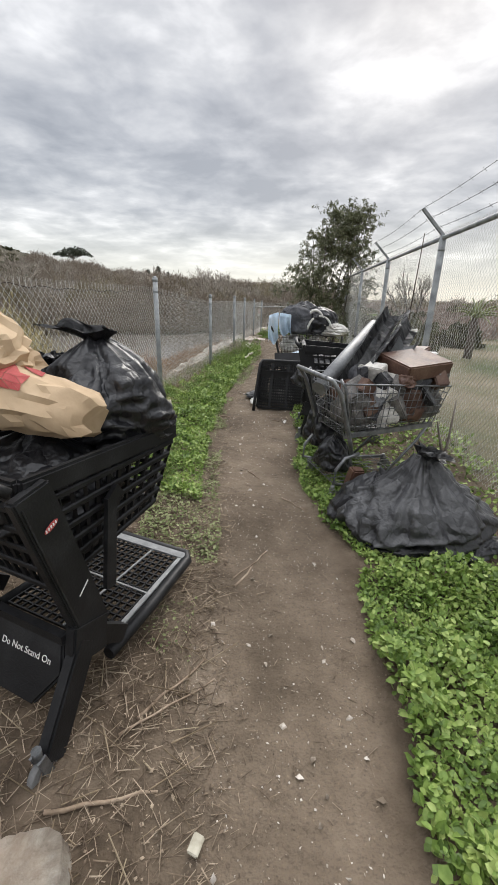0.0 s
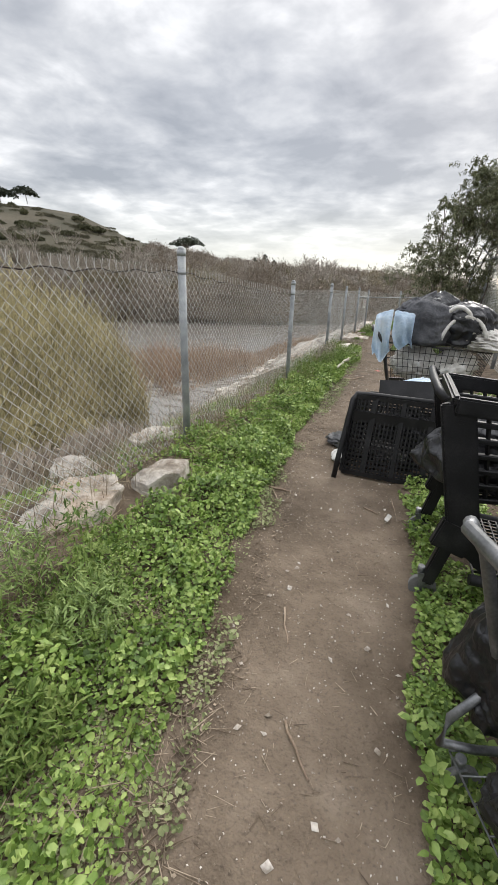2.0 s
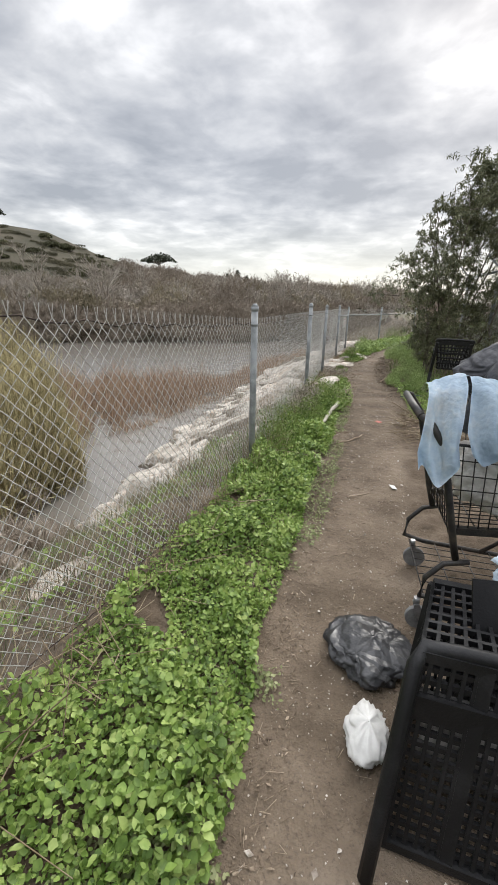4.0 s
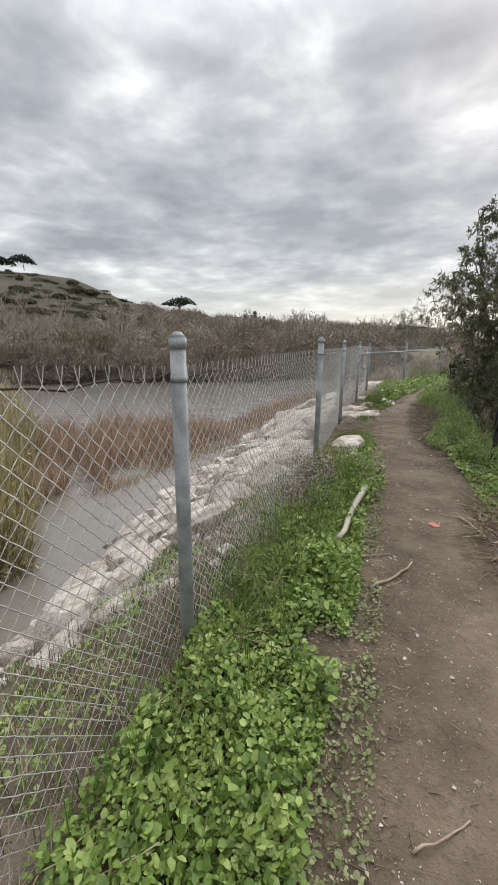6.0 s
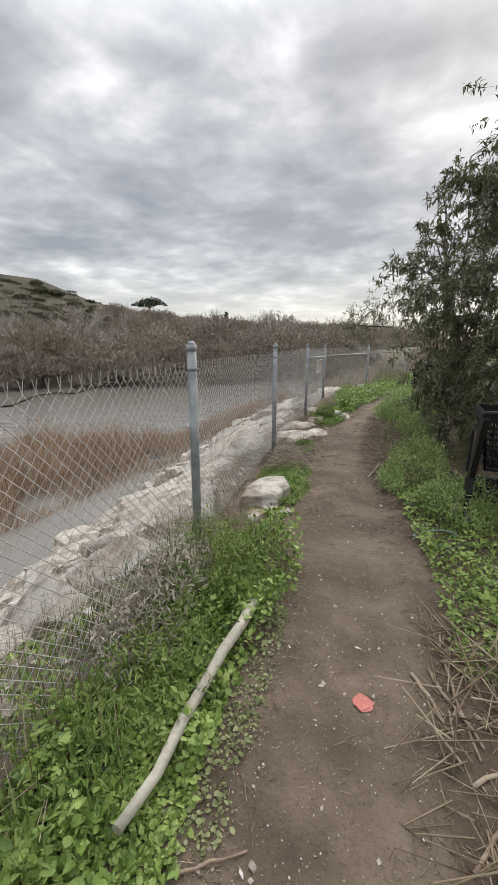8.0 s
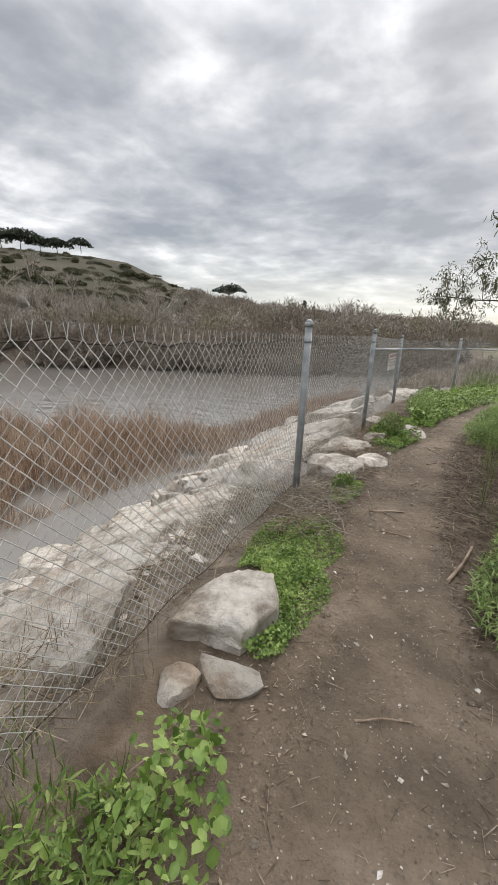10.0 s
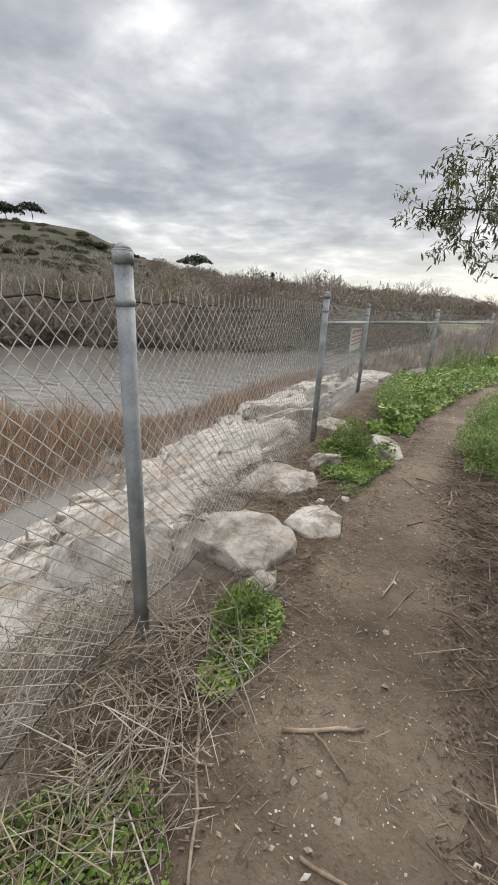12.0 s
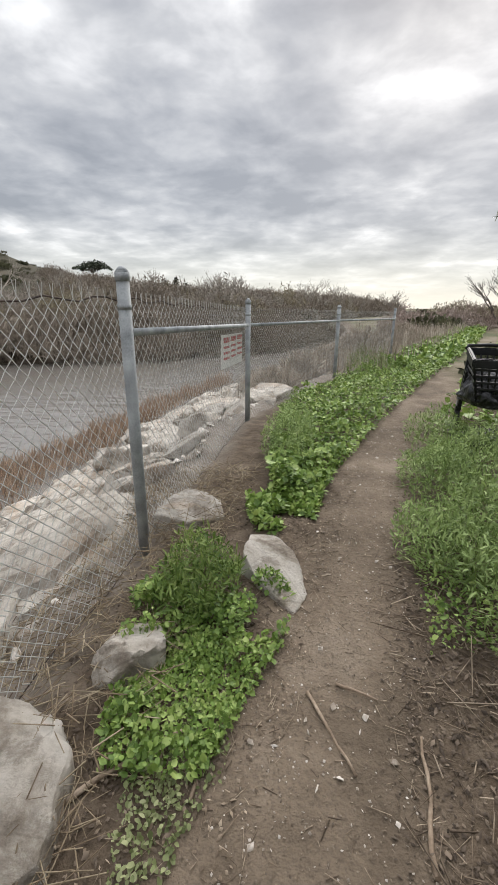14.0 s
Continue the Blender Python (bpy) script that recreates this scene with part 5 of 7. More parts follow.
for cx, cy, top in ((-57, 180, 13.0), (-53.5, 182, 11.0), (-60.5, 178, 11.6), (-64, 178, 10.6), (-20, 175, 6.6)):
    conifer(cx, cy, top - float(ground_z(cx, cy)), 1)


# ---- trees ----
def leafy_tree(name, label, stems, tips, leaf_n, leaf_len, seed, droop=0.3, wide=0.2, trunk_r=0.05, twig_r=0.013, shift=0.0):
    """A many-stemmed tree: stems are (foot, head); twigs and leaves gather round the tips."""
    r = random.Random(seed)
    root = tagged(new(name), label, "tree")
    bm = bmesh.new()
    pts = []
    for a, b in stems:
        path = limb_path(a, b, r.uniform(-0.08, 0.08), 8, r)
        tube(bm, path, trunk_r, 7, trunk_r * 0.3)
        pts.append(path)
    part("trunk", bm, M["bark"], root)
    bm = bmesh.new()
    twig_pts = []
    for c, rad, count in tips:
        c = Vector(c) + Vector((shift, 0, 0))
        src = min((p for path in pts for p in path[3:]), key=lambda p: (p - c).length + 0.4 * abs(p.z - c.z + 0.5))
        tube(bm, limb_path(src, c, r.uniform(-0.1, 0.1), 5, r), twig_r, 5, twig_r * 0.45)
        for _ in range(count):
            e = c + Vector((r.gauss(0, 1), r.gauss(0, 1), r.gauss(0, 0.8))) * rad * 0.55
            path = limb_path(c, e, 0.12, 4, r)
            tube(bm, path, twig_r * 0.38, 4, twig_r * 0.15)
            twig_pts += path[1:]
            f = e + (e - c) * 0.35 + Vector((0, 0, -droop * rad * 0.4))
            path = limb_path(e, f, 0.12, 3, r)
            tube(bm, path, twig_r * 0.23, 3, twig_r * 0.12)
            twig_pts += path + path[1:]
    part("branch_mesh", bm, M["bark"], root)
    tw = np.array([tuple(p) for p in twig_pts])
    pick = tw[rng.integers(0, len(tw), leaf_n)] + rng.normal(0, 0.018, (leaf_n, 3))
    L = leaf_len * rng.uniform(0.5, 1.2, leaf_n)
    me = scatter("crown", *LONG_LEAF, pick, turns(rng.uniform(0, 6.28, leaf_n), rng.normal(-0.25 - droop, 0.7, leaf_n), rng.normal(0, 0.6, leaf_n)), np.stack([L * wide, L, L], -1), M["tree_leaf"])
    ob = new("crown", me)
    ob.parent = root
    return root


def path_tree():
    r = random.Random(21)
    stems, tips = [], []
    for k in range(11):
        a = r.uniform(0, 6.28)
        x, y = 2.6 + 0.45 * math.cos(a), 14.7 + 0.7 * math.sin(a)
        hx, hy = 2.7 + r.uniform(-0.8, 1.5), 14.9 + r.uniform(-1.1, 1.1)
        stems.append(((x, y, -0.1), (hx, hy, r.uniform(2.6, 4.3))))
    for k in range(175):
        z = r.uniform(0.45, 4.4)
        w = np.interp(z, (0.4, 1.6, 3.0, 4.5), (1.15, 1.25, 1.05, 0.5))
        a = r.uniform(0, 6.28)
        d = math.sqrt(r.random())
        x = 2.75 + w * d * math.cos(a) * 1.15 + 0.25 * max(0, z - 2.5)
        if x < 1.9 and z < 1.5:
            x += 0.5
        tips.append(((x, 14.75 + w * 1.25 * d * math.sin(a), z), r.uniform(0.22, 0.42), 9))
    leafy_tree("path_tree", "many-stemmed grey-green willow-leaved tree beside the path", stems, tips, 62000, 0.085, 21, 0.2, 0.24, trunk_r=0.026, twig_r=0.008)
    # the long limb that reaches over the path
    stems = [((2.3, 14.9, 0.4), (1.45, 15.05, 1.72)), ((1.45, 15.05, 1.72), (0.70, 15.3, 1.79)), ((2.2, 15.1, 1.0), (1.7, 15.6, 2.3))]
    tips = []
    for c, rad, n in (((0.70, 15.28, 1.76), 0.10, 7), ((0.80, 15.22, 1.70), 0.12, 8), ((0.90, 15.15, 1.62), 0.11, 8), ((1.02, 15.2, 1.74), 0.12, 8), ((0.94, 15.25, 1.86), 0.13, 8), ((0.80, 15.3, 1.90), 0.12, 7),
                      ((1.1, 15.2, 1.95), 0.15, 9), ((1.25, 15.3, 1.84), 0.16, 9), ((1.35, 15.2, 2.05), 0.2, 9), ((1.0, 15.35, 2.05), 0.16, 8), ((1.5, 15.6, 2.3), 0.22, 9), ((1.6, 16.9, 1.75), 0.16, 8), ((1.55, 17.0, 1.6), 0.12, 8), ((1.75, 16.6, 1.95), 0.2, 9)):
        tips.append((c, rad, n))
    leafy_tree("overhanging_limb", "slender leafy limb hanging low over the path", stems, tips, 4200, 0.036, 33, 0.2, 0.27, trunk_r=0.008, twig_r=0.0042, shift=0.07)


path_tree()


def bare_tree(x, y, height, seed, lean=0.0, material="bark"):
    r = random.Random(seed)
    root = tagged(new("bare_tree"), "leafless pale-branched tree beside the far path", "tree", "bare trees")
    root.location = (x, y, float(ground_z(x, y)) - 0.2)
    bm = bmesh.new()

    def grow(a, d, length, rad, level):
        b = a + d * length
        tube(bm, limb_path(a, b, 0.06, 4, r), rad, 6 if level < 2 else 4, rad * 0.6)
        if level < 4:
            for _ in range(3 if level < 3 else 4):
                nd = (d + Vector((r.gauss(0, 0.5), r.gauss(0, 0.5), r.uniform(-0.1, 0.35)))).normalized()
                grow(a.lerp(b, r.uniform(0.55, 1.0)), nd, length * r.uniform(0.5, 0.75), rad * 0.5, level + 1)
    for _ in range(3):
        grow(Vector((r.uniform(-0.2, 0.2), 0, 0)), Vector((lean + r.gauss(0, 0.3), r.gauss(0, 0.2), 1)).normalized(), height * 0.36, height * 0.016, 0)
    part("trunk", bm, M[material], root)


bare_tree(13.2, 46, 6.0, 4, -0.25)
bare_tree(15.5, 50, 6.5, 5)
bare_tree(-12, 56, 5.5, 6, material="wood_grey")
bare_tree(-70, 75, 6, 7, material="wood_grey")
bare_tree(-86, 150, 9, 9, material="wood_grey")
bare_tree(9.5, 30, 4.5, 11, -0.2)


def skyline_trees():
    r = random.Random(77)
    src = [o for o in scene.objects if o.name.startswith("bare_tree")]
    for _ in range(90):
        az, d = radians(r.uniform(-12, 62)), r.uniform(58, 150)
        x, y = -d * math.sin(az), 8 + d * math.cos(az)
        if x > float(sway(y, FAR_SHORE)) - 4:
            continue
        ob = copy_thing(r.choice(src[2:5]), pose(x, y, float(ground_z(x, y)) - 0.2, 0, 0, r.uniform(0, 360)))
        k = r.uniform(0.8, 1.45)
        ob.scale = (k, k, k)
        ob["label"] = "bare grey winter tree standing in the far thicket"


skyline_trees()


def yard_plants():
    r = random.Random(14)
    grey, green = [], []
    for _ in range(26):
        x, y = r.uniform(7, 40), r.uniform(14, 60)
        grey.append((x, y, float(ground_z(x, y)), r.uniform(1.0, 2.4), r.uniform(0.8, 2.0)))
    for _ in range(22):
        x, y = r.uniform(6, 40), r.uniform(14, 60)
        green.append((x, y, float(ground_z(x, y)), r.uniform(0.9, 2.2), r.uniform(0.6, 1.5)))
    for _ in range(14):
        x, y = r.uniform(4.2, 9), r.uniform(13, 26)
        green.append((x, y, float(ground_z(x, y)), r.uniform(0.5, 1.0), r.uniform(0.6, 1.2)))
    for _ in range(18):
        x = r.uniform(5, 26)
        y = 40 + r.uniform(0, 45)
        if x < float(sway(y, SHORE)) + 1:
            continue
        grey.append((x, y, float(ground_z(x, y)), r.uniform(1, 2.2), r.uniform(0.8, 1.8)))
    rim = []
    for _ in range(130):
        y = r.uniform(46, 125)
        x = float(sway(y, SHORE)) + r.uniform(0.5, 55)
        if x < 9 + y * 0.30 and y < 70:
            continue
        rim.append((x, y, float(ground_z(x, y)), r.uniform(1.5, 3.5), r.uniform(1.2, 3.4)))
    thicket("skyline_bushes", rim[0::2], M["wood_olive"], "olive-brown bushes closing the view beyond the field", "bushes", 3, 0.45, 0.4, 520, low=0.0, lean=1.1)
    thicket("skyline_bushes", rim[1::2], M["wood_far"], "bare brown bushes closing the view beyond the field", "bushes", 3, 0.5, 0.35, 520, low=0.0, lean=1.1)
    thicket("yard_bare_shrubs", grey, M["yard_twig"], "pinkish-grey leafless shrubs in the field behind the tall fence", "shrubs", 2, 0.3, 0.2, 1300, lean=1.0)
    thicket("yard_green_shrubs", green, M["wood_dark"], "dark green shrubs in the field behind the tall fence", "shrubs", 2, 0.25, 0.7, 800, template=ROUND_LEAF, lean=0.9)


yard_plants()


# ---- abandoned carts and what they carry ----
M.update({
    "plastic": mat("scuffed_black_plastic", ((0.006, 0.006, 0.0065), (0.011, 0.011, 0.012), (0.026, 0.026, 0.027)), 7, 0.48, 0.25, 130, spec=0.3),
    "bag": mat("creased_black_bag_film", ((0.007, 0.007, 0.008), (0.012, 0.012, 0.014), (0.02, 0.02, 0.022)), 5, 0.36, 0.6, 16, depth=0.022, spec=0.5, crumple=9.0),
    "tarp": mat("weathered_dark_grey_sheet", ((0.02, 0.02, 0.021), (0.045, 0.045, 0.047), (0.09, 0.09, 0.093)), 5, 0.33, 0.75, 16, depth=0.02, spec=0.5, crumple=8.0),
    "kraft": mat("crumpled_brown_paper", ((0.42, 0.30, 0.185), (0.51, 0.375, 0.24), (0.60, 0.455, 0.30)), 6, 0.85, 0.35, 30, depth=0.012),
    "red": mat("faded_red_print", ((0.34, 0.05, 0.05), (0.50, 0.10, 0.09)), 20, 0.7, 0.1, 90),
    "white": mat("off_white_print", ((0.62, 0.61, 0.58), (0.80, 0.79, 0.76)), 20, 0.7, 0.1, 90),
    "cart_steel": mat("dull_grey_cart_steel", ((0.10, 0.105, 0.11), (0.20, 0.205, 0.21), (0.32, 0.325, 0.33)), 14, 0.45, 0.2, 120, metal=0.7),
    "dark_steel": mat("dark_coated_cart_wire", ((0.015, 0.015, 0.016), (0.04, 0.038, 0.036), (0.09, 0.075, 0.06)), 14, 0.5, 0.2, 120, metal=0.3),
    "rubber": mat("grey_rubber", ((0.10, 0.10, 0.10), (0.24, 0.24, 0.235)), 14, 0.8, 0.2, 120),
    "blue_cloth": mat("pale_blue_cloth", ((0.40, 0.52, 0.64), (0.58, 0.69, 0.79), (0.80, 0.84, 0.87)), 5, 0.9, 0.7, 40, depth=0.02),
    "grey_cloth": mat("dark_grey_cloth", ((0.035, 0.036, 0.04), (0.07, 0.071, 0.078), (0.13, 0.13, 0.138)), 5, 0.9, 0.8, 40, depth=0.02),
    "pale_cloth": mat("soiled_white_cloth", ((0.36, 0.34, 0.31), (0.55, 0.53, 0.49), (0.72, 0.70, 0.67)), 5, 0.9, 0.8, 40, depth=0.02),
    "sheet": mat("bent_grey_sheet_metal", ((0.10, 0.103, 0.106), (0.18, 0.184, 0.188), (0.29, 0.295, 0.30)), 5, 0.5, 0.4, 60, metal=0.3),
    "brown": mat("scuffed_brown_board", ((0.05, 0.024, 0.018), (0.10, 0.052, 0.036), (0.18, 0.11, 0.075)), 7, 0.5, 0.4, 60),
    "junk": mat("faded_mixed_scrap", ((0.05, 0.048, 0.045), (0.15, 0.14, 0.13), (0.34, 0.32, 0.30)), 9, 0.8, 0.6, 50, vary="object"),
    "pole": mat("pale_weathered_pole", ((0.26, 0.24, 0.18), (0.42, 0.39, 0.31), (0.56, 0.53, 0.44)), 9, 0.85, 0.4, 60),
    "coral": mat("coral_pink_leaf", ((0.50, 0.16, 0.13), (0.62, 0.24, 0.20)), 20, 0.8, 0.2, 90),
    "blue_film": mat("bright_blue_film", ((0.04, 0.13, 0.36), (0.09, 0.24, 0.52)), 9, 0.4, 0.6, 40),
})


def pieces(name, rods, shape, material, root, piece="slat"):
    """A grid of rods (from, to, width, depth): the first is the part, the others hang under it."""
    head = None
    for a, b, w, d in rods:
        bm = bmesh.new()
        if shape == "round":
            tube(bm, (a, b), w, 5)
        else:
            bar(bm, a, b, w, d)
        if head is None:
            head = part(name, bm, material, root)
        else:
            part(piece, bm, material, head)
    return head


def lattice(quad, nu, nv, w, d=None):
    """Rods across a four-cornered panel: nu uprights and nv cross bars."""
    a, b, c, e = (Vector(p) for p in quad)
    return [(a.lerp(b, k / nu), e.lerp(c, k / nu), w, d) for k in range(nu + 1)] + [(a.lerp(e, k / nv), b.lerp(c, k / nv), w * 1.05, d) for k in range(nv + 1)]


def caster(root, x, y, lift=0.0, r=0.064):
    bm = bmesh.new()
    bar(bm, (x - 0.018, y, 0.15 + lift), (x - 0.018, y + 0.02, r + lift), 0.008, 0.03)
    bar(bm, (x + 0.018, y, 0.15 + lift), (x + 0.018, y + 0.02, r + lift), 0.008, 0.03)
    tube(bm, ((x, y, 0.145 + lift), (x, y, 0.18 + lift)), 0.016, 8)
    fork = part("caster", bm, M["cart_steel"], root)
    bm = bmesh.new()
    tube(bm, ((x - 0.012, y + 0.02, r + lift), (x + 0.012, y + 0.02, r + lift)), r, 16)
    part("wheel", bm, M["rubber"], fork, "grey rubber wheel")


BOTTOM = ((-0.19, 0.14, 0.50), (0.21, 0.14, 0.50), (0.185, 0.76, 0.56), (-0.155, 0.76, 0.56))
TOP = ((-0.26, 0.02, 0.95), (0.28, 0.02, 0.95), (0.26, 0.84, 0.91), (-0.22, 0.84, 0.91))


def moulded_side(root, quad, nu, ribs):
    """A basket wall of deep level ribs over thin uprights, each rib a part."""
    a, b, c, e = (Vector(p) for p in quad)
    side = pieces("basket_side", [(a.lerp(b, k / nu), e.lerp(c, k / nu), 0.014, 0.012) for k in range(nu + 1)], "square", M["plastic"], root, "upright")
    for k in range(ribs):
        t = (k + 0.1) / ribs
        bm = bmesh.new()
        bar(bm, a.lerp(e, t), b.lerp(c, t), 0.030, 0.024)
        bmesh.ops.bevel(bm, geom=bm.edges[:], offset=0.005, segments=1, affect="EDGES")
        part("rib", bm, M["plastic"], side)


def black_cart(label, m, group="", marked=False, tray=True, casters=True):
    """A moulded plastic shopping cart; the handle end is at y = 0."""
    root = tagged(new("shopping_cart"), label, "shopping cart", group)
    B, T = BOTTOM, TOP
    for i, (nu, ribs) in enumerate(((9, 5), (13, 6), (8, 6), (13, 6))):
        j = (i + 1) % 4
        moulded_side(root, (B[i], B[j], T[j], T[i]), nu, ribs)
    pieces("basket_floor", lattice(B, 8, 12, 0.012, 0.016), "square", M["plastic"], root)
    bm = bmesh.new()
    for i in range(4):
        bar(bm, T[i], T[(i + 1) % 4], 0.034, 0.075)
    bmesh.ops.bevel(bm, geom=bm.edges[:], offset=0.009, segments=2, affect="EDGES")
    part("rim", bm, M["plastic"], root)
    bm = bmesh.new()
    tube(bm, ((-0.28, -0.02, 0.97), (-0.27, -0.05, 1.0), (-0.1, -0.06, 1.01), (0.1, -0.06, 1.01), (0.28, -0.05, 1.0), (0.30, -0.02, 0.97)), 0.018, 10)
    part("handle", bm, M["plastic"], root)
    for s in (-1, 1):
        w = s if marked else s * 0.84
        bm = bmesh.new()
        bar(bm, (w * 0.305, 0.03, 0.96), (w * 0.345, 0.165, 0.36), 0.135, 0.045, up=(1, 0, 0))
        bar(bm, (w * 0.345, 0.15, 0.42), (w * 0.355, 0.11, 0.28), 0.16, 0.05, up=(1, 0, 0))
        bar(bm, (w * 0.35, 0.12, 0.36), (w * 0.395, -0.115, 0.08) if marked else (w * 0.35, 0.06, 0.08), 0.095 if marked else 0.06, 0.05, up=(1, 0, 0))
        bmesh.ops.bevel(bm, geom=bm.edges[:], offset=0.008, segments=2, affect="EDGES")
        bar(bm, (w * 0.352, 0.14, 0.36), (w * 0.345, 0.30, 0.22), 0.04, 0.07)
        side = part("side_frame", bm, M["plastic"], root)
        bm = bmesh.new()
        bar(bm, (s * 0.285, 0.42, 0.80), (s * 0.285, 0.37, 0.76), 0.05, 0.02, up=(1, 0, 0))
        bar(bm, (s * 0.285, 0.375, 0.775), (s * 0.30, 0.31, 0.42), 0.05, 0.02, up=(1, 0, 0))
        part("brace", bm, M["plastic"], root)
        if marked and s > 0:
            bm = bmesh.new()
            bar(bm, (0.3325, -0.012, 0.92), (0.3655, 0.098, 0.42), 0.006, 0.003, up=(1, 0, 0))
            part("seam", bm, M["bag"], side)
            bm = bmesh.new()
            got = bmesh.ops.create_circle(bm, cap_ends=True, radius=1, segments=24)
            for v in got["verts"]:
                u, w = v.co.x * 0.029, v.co.y * 0.0115
                v.co = Vector((0.3395 - 0.067 * (u * 0.45 + w * 0.9), 0.066 + u * 0.9 - w * 0.25, 0.832 + u * 0.42 + w * 0.9))
            part("badge", bm, M["red"], side, "oval red and white badge")
            bm = bmesh.new()
            for k in range(5):
                y = 0.047 + k * 0.009
                z = 0.823 + k * 0.0042
                bar(bm, (0.3412, y, z - 0.004), (0.3406, y - 0.001, z + 0.005), 0.005, 0.0015, up=(1, 0, 0))
            part("badge_print", bm, M["white"], side)
            bm = bmesh.new()
            bar(bm, (0.3575, 0.118, 0.538), (0.3550, 0.162, 0.575), 0.005, 0.0015, up=(1, 0, 0))
            part("small_print", bm, M["white"], side)
    if marked:
        bm = bmesh.new()
        front = [bm.verts.new(p) for p in ((-0.31, 0.055, 0.375), (0.32, 0.055, 0.375), (0.345, 0.012, 0.285), (0.25, -0.048, 0.165), (-0.24, -0.048, 0.165), (-0.335, 0.012, 0.285))]
        bm.faces.new(front)
        got = bmesh.ops.extrude_face_region(bm, geom=bm.faces[:])["geom"]
        for v in got:
            if isinstance(v, bmesh.types.BMVert):
                v.co += Vector((0, 0.027, -0.0135))
        bmesh.ops.recalc_face_normals(bm, faces=bm.faces[:])
        bmesh.ops.bevel(bm, geom=bm.edges[:], offset=0.008, segments=2, affect="EDGES")
        bar(bm, (-0.31, 0.06, 0.395), (0.33, 0.06, 0.395), 0.03, 0.035)
        flap = part("foot_flap", bm, M["plastic"], root)
        fc = bpy.data.curves.new("warning_text", "FONT")
        fc.body, fc.size, fc.extrude, fc.align_x = "Do Not Stand On", 0.033, 0.0006, "CENTER"
        src = bpy.data.objects.new("text_source", fc)
        me = bpy.data.meshes.new_from_object(src)
        bpy.data.objects.remove(src)
        me.materials.append(M["white"])
        ob = new("warning_text", me)
        ob.parent = flap
        ob.matrix_basis = pose(0.17, 0.0165, 0.303, 63.4, 0, 0)
    if tray:
        Q = ((-0.24, 0.24, 0.19), (0.325, 0.24, 0.19), (0.275, 0.86, 0.19), (-0.20, 0.86, 0.19))
        t = pieces("lower_tray", lattice(Q, 15, 17, 0.006, 0.012), "square", M["plastic"], root)
        if marked:
            bm = bmesh.new()
            bar(bm, (0.09, 0.24, 0.196), (0.09, 0.86, 0.196), 0.009, 0.008)
            bar(bm, (-0.2, 0.55, 0.196), (0.29, 0.55, 0.196), 0.009, 0.008)
            bar(bm, (0.312, 0.26, 0.198), (0.266, 0.85, 0.198), 0.022, 0.010)
            bar(bm, (-0.20, 0.862, 0.20), (0.282, 0.862, 0.20), 0.045, 0.012)
            part("tray_edging", bm, mat("pale_grey_tray_plastic", ((0.16, 0.165, 0.165), (0.25, 0.255, 0.255), (0.36, 0.365, 0.36)), 14, 0.5, 0.2, 120), t, "pale grey edging")
        bm = bmesh.new()
        tube(bm, ((0.35, 0.22, 0.185), (0.335, 0.5, 0.185), (0.30, 0.86, 0.185), (0.27, 0.90, 0.185), (-0.20, 0.90, 0.185), (-0.235, 0.86, 0.185), (-0.27, 0.22, 0.185)), 0.026, 10)
        part("tray_rim", bm, M["plastic"], t, "rounded black tray rim")
    if casters:
        for x, y in ((-0.40 if marked else -0.29, -0.15 if marked else 0.03), (0.40 if marked else 0.29, -0.15 if marked else 0.03), (-0.21, 0.80), (0.23, 0.80)):
            caster(root, x, y, 0.0 if y < 0 else -0.02)
    root.matrix_basis = m
    return root


